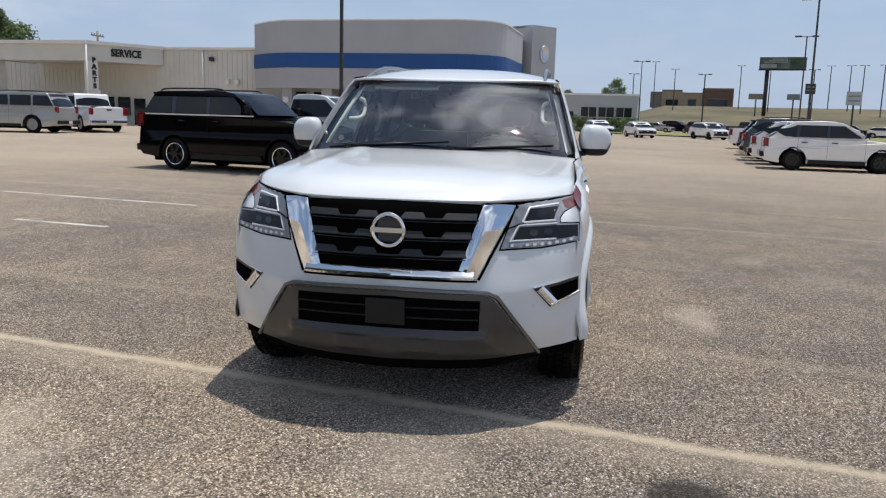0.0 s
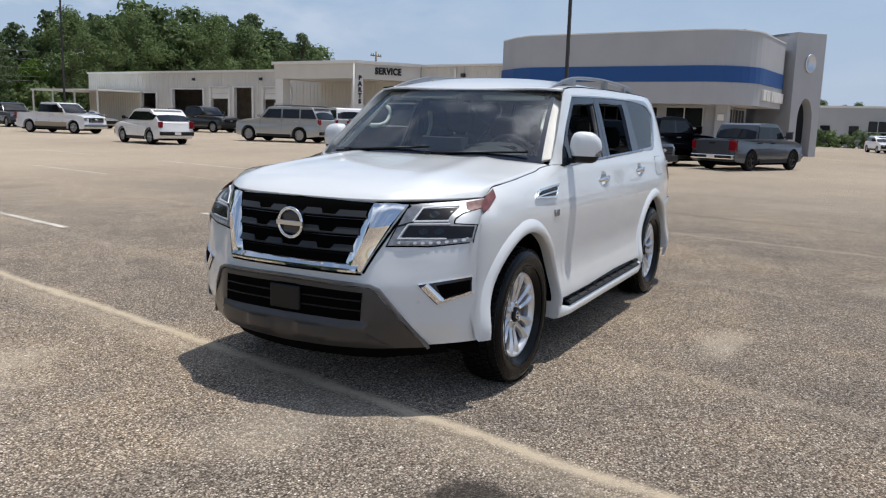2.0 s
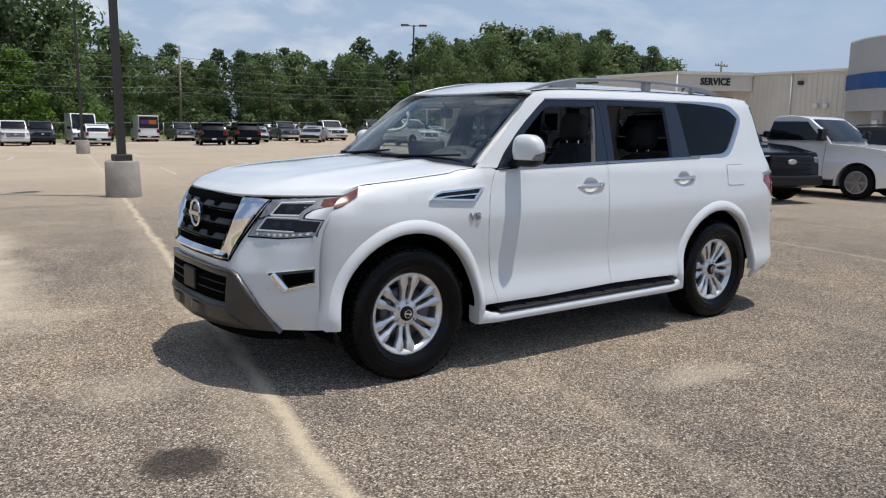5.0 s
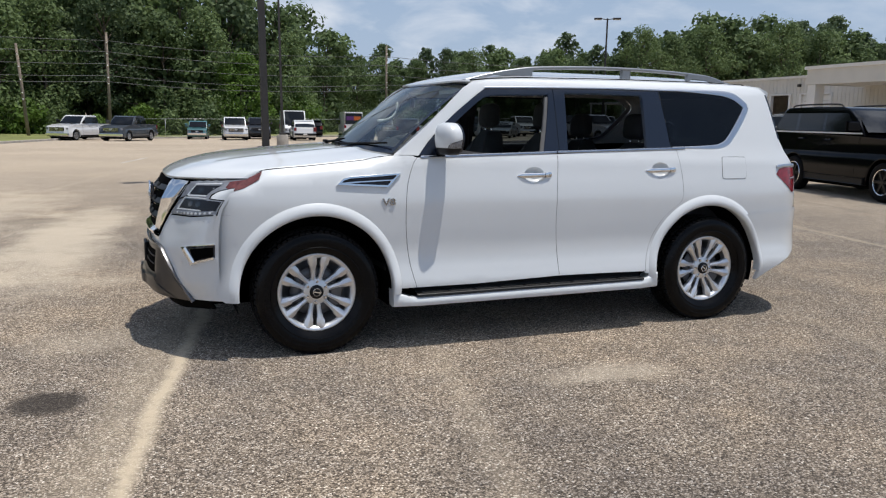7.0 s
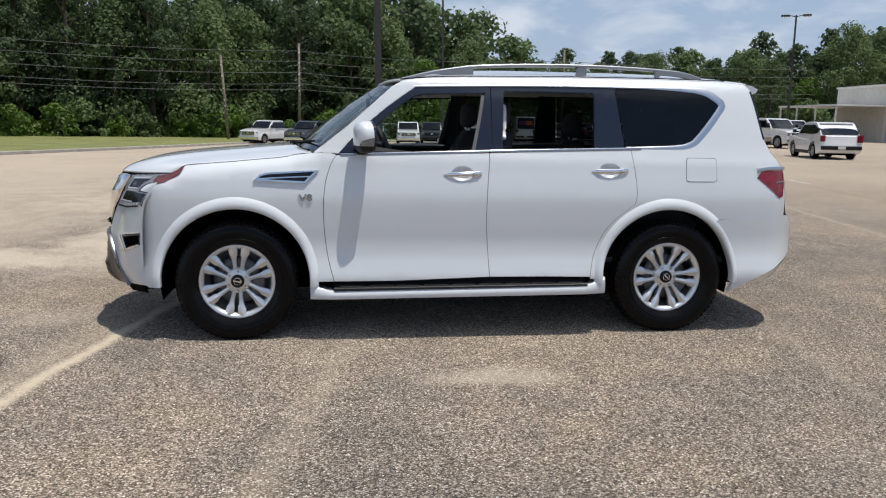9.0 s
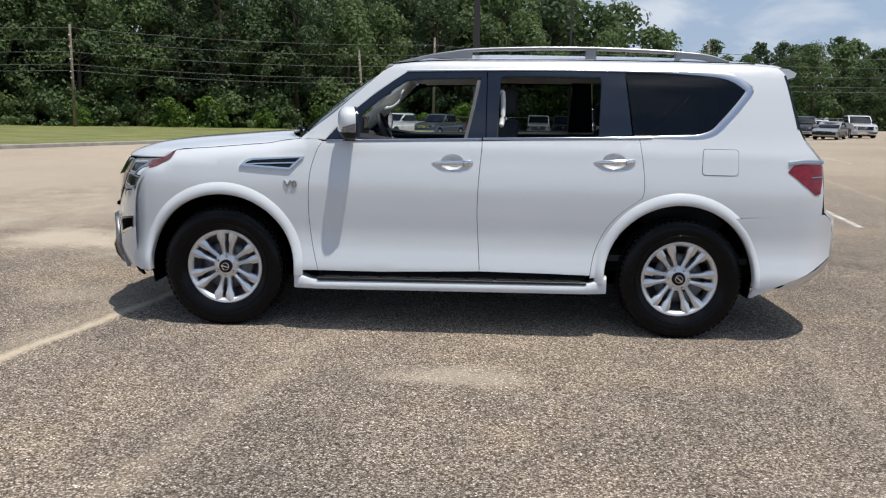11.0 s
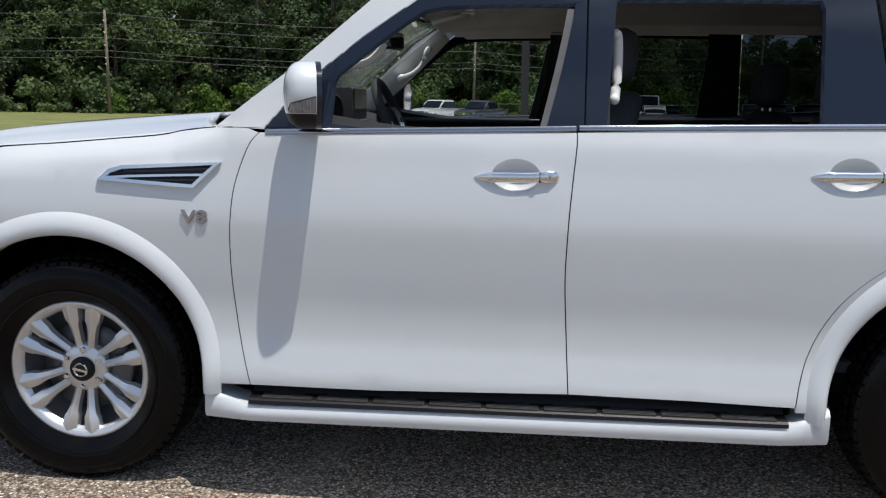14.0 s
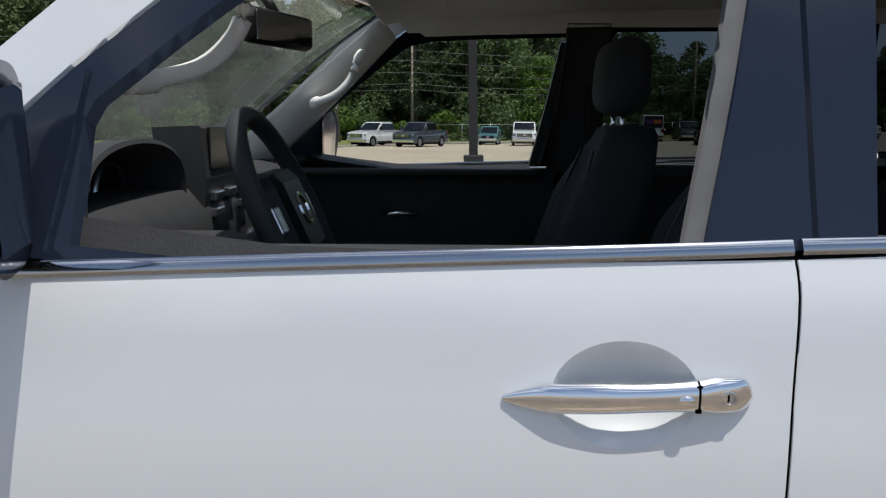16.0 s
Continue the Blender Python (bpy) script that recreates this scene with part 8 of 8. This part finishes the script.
    # wheels
    for xw in (wf, wrr):
        for s in (-1, 1):
            hub = new("wheel")
            hub.parent = root
            hub.matrix_local = Matrix.Translation((xw, s * (half - 0.14), wr)) @ (Matrix.Identity(4) if s < 0 else Matrix.Rotation(math.pi, 4, "Z"))
            if ("tyre", wr) not in SHARED:
                bm = bmesh.new()
                lathe_bm(bm, [(wr * 0.64, -0.10), (wr * 0.72, -0.125), (wr * 0.88, -0.13), (wr * 0.97, -0.11), (wr, -0.07), (wr, 0.07), (wr * 0.96, 0.11), (wr * 0.7, 0.12)], 36)
                ob = part("tyre", bm, M["rubber"], hub, smooth=True)
                SHARED[("tyre", wr)] = ob.data
            else:
                ob = new("tyre", SHARED[("tyre", wr)])
                ob.parent = hub
            key = ("rim", wr, rims)
            if key not in SHARED:
                bm = bmesh.new()
                R = wr * 0.66
                lathe_bm(bm, [(R, -0.11), (R * 0.93, -0.115), (R * 0.90, -0.09), (R * 0.86, -0.04), (0.001, -0.03)], 36)
                for k in range(6):
                    box_bm(bm, 0.03, R * 0.95, -0.105, -0.07, -0.028, 0.028, 0.006, Matrix.Rotation(radians(60 * k), 4, "Y"))
                lathe_bm(bm, [(0.001, -0.115), (0.06, -0.112), (0.07, -0.07)], 18)
                ob = part("rim", bm, M[rims], hub)
                SHARED[key] = ob.data
            else:
                ob = new("rim", SHARED[key])
                ob.parent = hub
    return root


SHARED = {}


def park(ob, x, y, az):
    """Stands a vehicle at a place with its nose towards a bearing from +y, clockwise."""
    ob.matrix_basis = Matrix.Translation((x, y, lot_height(x, y))) @ Matrix.Rotation(radians(90 - az), 4, "Z")
    return ob


def again(ob, x, y, az, label=""):
    c = copy_thing(ob, Matrix.Translation((x, y, lot_height(x, y))) @ Matrix.Rotation(radians(90 - az), 4, "Z"))
    if label:
        c["label"] = label
    return c


M["bright_strip"] = mat("bright_window_strip", (0.72, 0.73, 0.75), 0.45, metal=0.3)
G = "vehicles on the dealer lot"
exp_ = park(vehicle("large_suv", "black", "long black SUV with chrome window strip and black rims", "suv", "dark_rim", rails=True, group=G), 12.79, 7.09, 193)
for s in (-1, 1):
    box("window_strip", -2.45, 0.75, s * 0.93, s * 0.972, 1.345, 1.378, M["bright_strip"], exp_)
    for xw in (1.555, -1.555):
        bm = bmesh.new()
        lathe_bm(bm, [(0.245, -0.112), (0.262, -0.122), (0.275, -0.112)], 36, Matrix.Translation((xw, s * 0.87, 0.40)) @ (Matrix.Identity(4) if s < 0 else Matrix.Rotation(math.pi, 4, "Z")))
        part("rim_ring", bm, M["chrome"], exp_)
park(vehicle("regular_pickup", "white", "white heavy-duty work truck parked beside a black SUV", "pickup truck", group=G), 15.85, 6.27, 180)
sd = park(vehicle("pickup", "white", "white pickup truck seen from its tailgate", "pickup truck", group=G), 33.2, 24.9, 36)
expl = park(vehicle("suv", "darkgrey", "dark charcoal SUV parked by the showroom", "suv", "dark_rim", rails=True, group=G), 21.3, 5.7, 196)
f1 = park(vehicle("pickup", "black", "black crew cab pickup truck with dark windows", "pickup truck", group=G), 27.0, 5.0, 120)
rg = park(vehicle("small_pickup", "grey", "blue-grey mid-size pickup truck with black wheels", "pickup truck", "dark_rim", group=G), 28.2, 1.6, 112)
ex = park(vehicle("big_suv", "silver", "old silver long SUV with roof rack", "suv", rails=True, group=G), 29.5, 26.5, -5)
rog = park(vehicle("crossover", "white", "white compact crossover with dark lower trim", "suv", rails=True, group=G), 22.2, 28.7, 14)
fw = park(vehicle("pickup", "white", "white pickup truck with tan lower body", "pickup truck", two_tone="tan", group=G), 28.5, 44.0, 172)
sed = park(vehicle("sedan", "silver", "silver four-door sedan on the lot", "car", group=G), 29.0, 59.6, 215)
gp = park(vehicle("pickup", "darkgrey", "dark grey pickup truck facing the lot", "pickup truck", group=G), 35.5, 60.0, 195)
teal = park(vehicle("old_pickup", "teal", "old teal small pickup truck", "pickup truck", group=G), 3.4, 71.0, 188)
chev = park(vehicle("pickup", "grey", "grey crew cab pickup truck by the grass", "pickup truck", group=G), -2.6, 62.1, 207)
van = park(vehicle("van", "white", "tall white delivery van with coloured bars on its tail", "van", group=G), 19.6, 78.0, 8)
esc = park(vehicle("crossover", "white", "white compact SUV at the end of a row", "suv", "dark_rim", group=G), 23.1, -9.8, 190)
hat = park(vehicle("hatch", "white", "small white hatchback parked by the grass", "car", group=G), 72, -7.2, 254)
dk = park(vehicle("suv", "black", "black SUV seen from behind", "suv", group=G), 19.2, 58.5, 14)
red = park(vehicle("hatch", "red", "small red hatchback parked by the grass", "car", group=G), 96, 4, 200)
box("delivery_bar", -3.06, -3.045, 0.0, 0.75, 1.75, 2.15, mat("purple_bar", (0.09, 0.02, 0.14), 0.5), van)
box("delivery_bar", -3.06, -3.045, -0.7, -0.02, 1.75, 2.15, mat("orange_bar", (0.5, 0.12, 0.02), 0.5), van)
W_ = "white pickup truck standing on the lot"
again(sd, -6.2, 63.7, 212, "white crew cab pickup truck by the grass")
again(sd, 6.0, 65.8, 184, "white heavy-duty pickup truck facing the lot")
again(gp, 8.6, 69.5, 186, "dark grey pickup truck behind a white one")
again(esc, 11.1, 61.6, 6, "white SUV seen from behind")
again(van, 11.6, 68.5, 185, "tall white van behind a white SUV")
again(chev, 23.4, 78.5, 186, "grey pickup truck beside a white van")
again(dk, 22.1, 58.8, 12, "dark SUV seen from behind")
again(esc, 33.5, 77.5, 190, W_.replace("pickup truck", "SUV"))
again(sd, 33.8, 65.5, 190, "white pickup truck in the back row")
again(esc, 38.5, 84, 195, "white SUV in the back row")
again(esc, 31.0, 82, 190, "white SUV in the back row")
again(gp, 27.0, 80, 190, "dark pickup truck in the back row")
again(sed, 26.5, 66.0, 200, "silver sedan in the back row")
again(dk, 15.6, 78.5, 10, "black SUV in the back row")
again(sd, 41.0, 62.0, 188, "white pickup truck near the workshop")
again(sed, 39.0, 55.0, 170, "silver sedan near the workshop")
again(gp, 40.0, 43.0, 180, "dark pickup truck in front of the workshop")
again(chev, 31.0, 70.0, 190, "grey pickup truck in the back row")
# the row beside the end SUV
row = [(26.2, rog), (29.2, expl), (32.2, esc), (35.3, dk), (38.4, rog), (41.6, esc)]
for x, ob in row:
    again(ob, x, -9.5 - (x - 23) * 0.175, 190, "SUV parked in a close row")
again(sd, 46.5, -13.8, 190, "white pickup truck at the end of a row")
again(hat, 73.5, -3.4, 252, "small white hatchback parked by the grass")
again(esc, 76.5, -14.3, 246, "white SUV facing the grass strip")
again(expl, 92, 2.5, 150, "dark SUV beside the showroom hedge")
far = [dk, gp, expl, rog, chev, red, sed, dk, expl, esc, gp, dk, hat, expl, sd, dk, rog, gp, esc, sd, sed, rog, sd, esc]
for k, ob in enumerate(far):
    again(ob, 117 + 4 * (k % 2) + 1.0 * k * 0.3, 6 - 3.3 * k, 205 + 6 * (k % 3), "vehicle in the far sales row")


# ---------------------------------------------------------------- trees
def leaf_mat(name, c0, c1):
    m = bpy.data.materials.new(name)
    m.use_nodes = True
    nt = m.node_tree
    b = nt.nodes["Principled BSDF"]
    b.inputs["Roughness"].default_value = 0.65
    b.inputs["Specular IOR Level"].default_value = 0.25
    geo = nt.nodes.new("ShaderNodeNewGeometry")
    info = nt.nodes.new("ShaderNodeObjectInfo")
    add = nt.nodes.new("ShaderNodeMath")
    add.operation = "ADD"
    nt.links.new(geo.outputs["Random Per Island"], add.inputs[0])
    nt.links.new(info.outputs["Random"], add.inputs[1])
    hal = nt.nodes.new("ShaderNodeMath")
    hal.operation = "MULTIPLY"
    hal.inputs[1].default_value = 0.5
    nt.links.new(add.outputs[0], hal.inputs[0])
    rp = nt.nodes.new("ShaderNodeValToRGB")
    rp.color_ramp.elements[0].position, rp.color_ramp.elements[0].color = 0.15, (*c0, 1)
    rp.color_ramp.elements[1].position, rp.color_ramp.elements[1].color = 0.9, (*c1, 1)
    nt.links.new(hal.outputs[0], rp.inputs[0])
    nt.links.new(rp.outputs[0], b.inputs["Base Color"])
    tr = nt.nodes.new("ShaderNodeBsdfTranslucent")
    nt.links.new(rp.outputs[0], tr.inputs[0])
    mx = nt.nodes.new("ShaderNodeMixShader")
    mx.inputs[0].default_value = 0.40
    nt.links.new(b.outputs[0], mx.inputs[1])
    nt.links.new(tr.outputs[0], mx.inputs[2])
    nt.links.new(mx.outputs[0], nt.nodes["Material Output"].inputs[0])
    return m


M["leaf"] = leaf_mat("broadleaf_foliage", (0.080, 0.120, 0.050), (0.165, 0.228, 0.088))
M["leaf_pine"] = leaf_mat("pine_foliage", (0.062, 0.095, 0.048), (0.125, 0.172, 0.080))
M["leaf_bright"] = leaf_mat("bright_vine_foliage", (0.075, 0.13, 0.022), (0.15, 0.25, 0.05))
M["bark"] = mat("grey_brown_bark", (0.11, 0.085, 0.065), 0.95, vary=0.3, scale=3, bump=0.6, bscale=12)


def tree(kind, h, rad, clumps, per, leaf, seed, base=0.15, label="", category="tree", group="trees of the wood"):
    rng = random.Random(seed)
    root = empty("tree" if category == "tree" else "bush", label, category, group)
    bm = bmesh.new()
    lean = [rng.uniform(-0.03, 0.03) * h for _ in range(2)]
    if category == "tree":
        tube_bm(bm, [(0, 0, -0.3), (lean[0] * 0.3, lean[1] * 0.3, h * 0.35), (lean[0], lean[1], h * 0.8)], [0.022 * h * 0.8, 0.016 * h * 0.8, 0.04], 8)
    verts, faces = [], []
    for c in range(clumps):
        t = (c + rng.random()) / clumps
        z = h * (base + (0.97 - base) * t)
        # crown outline: widest low to mid, ragged towards the top
        env = rad * (math.sin(math.pi * min(1, 0.20 + 0.80 * t)) ** 0.7) * rng.uniform(0.55, 1.12)
        a = rng.uniform(0, 2 * math.pi)
        q = env * math.sqrt(rng.uniform(0.25, 1.0))
        cx, cy = lean[0] * t + q * math.cos(a), lean[1] * t + q * math.sin(a)
        if category == "tree" and c % 3 == 0:
            tube_bm(bm, [(lean[0] * t * 0.8, lean[1] * t * 0.8, z * 0.82), (cx * 0.5, cy * 0.5, z * 0.93), (cx, cy, z)], [0.006 * h, 0.004 * h, 0.02], 5)
        cr = rad * rng.uniform(0.22, 0.42)
        for _ in range(per):
            d = Vector((rng.gauss(0, 1), rng.gauss(0, 1), rng.gauss(0, 0.8))).normalized()
            p = Vector((cx, cy, z)) + Vector((d.x, d.y, d.z * 0.75)) * cr * rng.uniform(0.6, 1.05)
            n = (d + Vector((rng.gauss(0, 0.5), rng.gauss(0, 0.5), rng.gauss(0, 0.5) + 0.35))).normalized()
            u = n.orthogonal().normalized()
            u = (Matrix.Rotation(rng.uniform(0, 6.28), 3, n) @ u)
            v = n.cross(u)
            s = leaf * rng.uniform(0.6, 1.3)
            i = len(verts)
            verts += [p - u * s, p - v * s * 0.55 + n * s * 0.12, p + u * s, p + v * s * 0.7 - n * s * 0.1]
            faces += [(i, i + 1, i + 2), (i, i + 2, i + 3)]
    if category == "tree":
        part("trunk", bm, M["bark"], root, smooth=True)
    else:
        bm.free()
    mesh_of("crown", verts, faces, M["leaf" if kind == "broad" else ("leaf_pine" if kind == "pine" else "leaf_bright")], root)
    return root


EDGE = "at the edge of the woods"
TREES = [tree("broad", 19, 5.4, 64, 140, 0.205, 1, 0.10, f"tall leafy tree {EDGE}"), tree("broad", 17, 4.9, 60, 140, 0.205, 2, 0.04, f"leafy low-crowned tree {EDGE}"),
         tree("pine", 21, 4.2, 60, 140, 0.19, 3, 0.18, f"tall dark pine {EDGE}"), tree("broad", 15, 5.2, 60, 140, 0.205, 4, 0.03, f"rounded leafy tree {EDGE}"), tree("bright", 11, 4.4, 50, 140, 0.20, 5, 0.02, f"bright green vine-covered tree {EDGE}")]
BACK = [tree("broad", 18, 5.6, 50, 44, 0.42, 21, 0.10, "tall leafy tree deep in the woods"), tree("broad", 17, 5.4, 50, 44, 0.42, 22, 0.10, "leafy tree deep in the woods"), tree("pine", 19, 4.6, 46, 44, 0.40, 23, 0.15, "tall dark pine deep in the woods")]
BUSHES = [tree("bright", 3.2, 2.4, 20, 50, 0.20, 11, 0.02, "bright green bush before the woods", "bush", "bushes before the woods"), tree("broad", 2.6, 2.0, 18, 50, 0.18, 12, 0.02, "dark green bush before the woods", "bush", "bushes before the woods")]
USED = set()


def plant(src, x, y, sc, turn, z=None):
    m = Matrix.Translation((x, y, lot_height(x, y) - 0.1 if z is None else z)) @ Matrix.Rotation(turn, 4, "Z") @ Matrix.Scale(sc, 4)
    if src.name not in USED:
        USED.add(src.name)
        src.matrix_basis = m
        return src
    c = copy_thing(src, m)
    c.matrix_basis = m
    return c


def woods():
    rng = random.Random(42)
    # bearing, distance and height of the edge of the woods
    AZW = (-78, -45, -20, -5, 6, 11, 14, 24, 34, 42, 45, 48, 51, 54.5)
    DIST = (80, 90, 98, 100, 98, 104, 128, 132, 135, 150, 157, 162, 168, 176)
    TALL = (1.05, 1.05, 1.1, 1.12, 1.1, 1.0, 0.72, 0.74, 0.86, 1.12, 1.14, 1.08, 0.97, 0.68)
    for row_, (push, lift) in enumerate(((0, 0.95), (6, 1.0), (13, 1.08), (22, 1.12))):
        az = -78 + row_ * 1.1
        while az < 54.5:
            d = lerp_table(az, AZW, DIST) + push + rng.uniform(-2.2, 2.2)
            k = lerp_table(az, AZW, TALL) * lift * rng.uniform(0.88, 1.08)
            x, y = d * math.sin(radians(az)), d * math.cos(radians(az))
            src = rng.choices(TREES, (4, 4, 2.2, 4, 1.8))[0] if row_ == 0 else rng.choice(BACK)
            plant(src, x, y, k, rng.uniform(0, 6.28))
            az += math.degrees(5.4 / d) * rng.uniform(0.8, 1.25) * (1 if row_ < 2 else 1.35)
    az = -70
    while az < 12:
        d = lerp_table(az, AZW, DIST) - rng.uniform(3, 7)
        plant(rng.choices(BUSHES, (2, 2))[0], d * math.sin(radians(az)), d * math.cos(radians(az)), rng.uniform(0.7, 1.5), rng.uniform(0, 6.28))
        az += rng.uniform(1.2, 3.0)
    while az < 45:
        d = lerp_table(az, AZW, DIST) - rng.uniform(2, 5)
        plant(BUSHES[1], d * math.sin(radians(az)), d * math.cos(radians(az)), rng.uniform(1.0, 2.0), rng.uniform(0, 6.28))
        az += rng.uniform(1.2, 2.4)
    # undergrowth between the trunks
    for push in (9, 17):
        az = -78 + push * 0.1
        while az < 12:
            d = lerp_table(az, AZW, DIST) + push + rng.uniform(-1.5, 1.5)
            plant(BUSHES[1], d * math.sin(radians(az)), d * math.cos(radians(az)), rng.uniform(1.6, 2.3), rng.uniform(0, 6.28))
            az += rng.uniform(1.8, 2.8)
    # lone trees beyond the showroom and the hedge before it
    for az, d, k in ((89.0, 152, 0.43), (89.9, 150, 0.46), (90.5, 154, 0.40), (92.7, 150, 0.50), (93.4, 151, 0.55), (87.6, 160, 0.5)):
        plant(TREES[1 if k > 0.5 else 3], d * math.sin(radians(az)), d * math.cos(radians(az)), k, az)
    for k in range(11):
        plant(BUSHES[1], 89 + 0.6 * k, 4.2 - 1.4 * k, rng.uniform(0.55, 0.75), k)


woods()
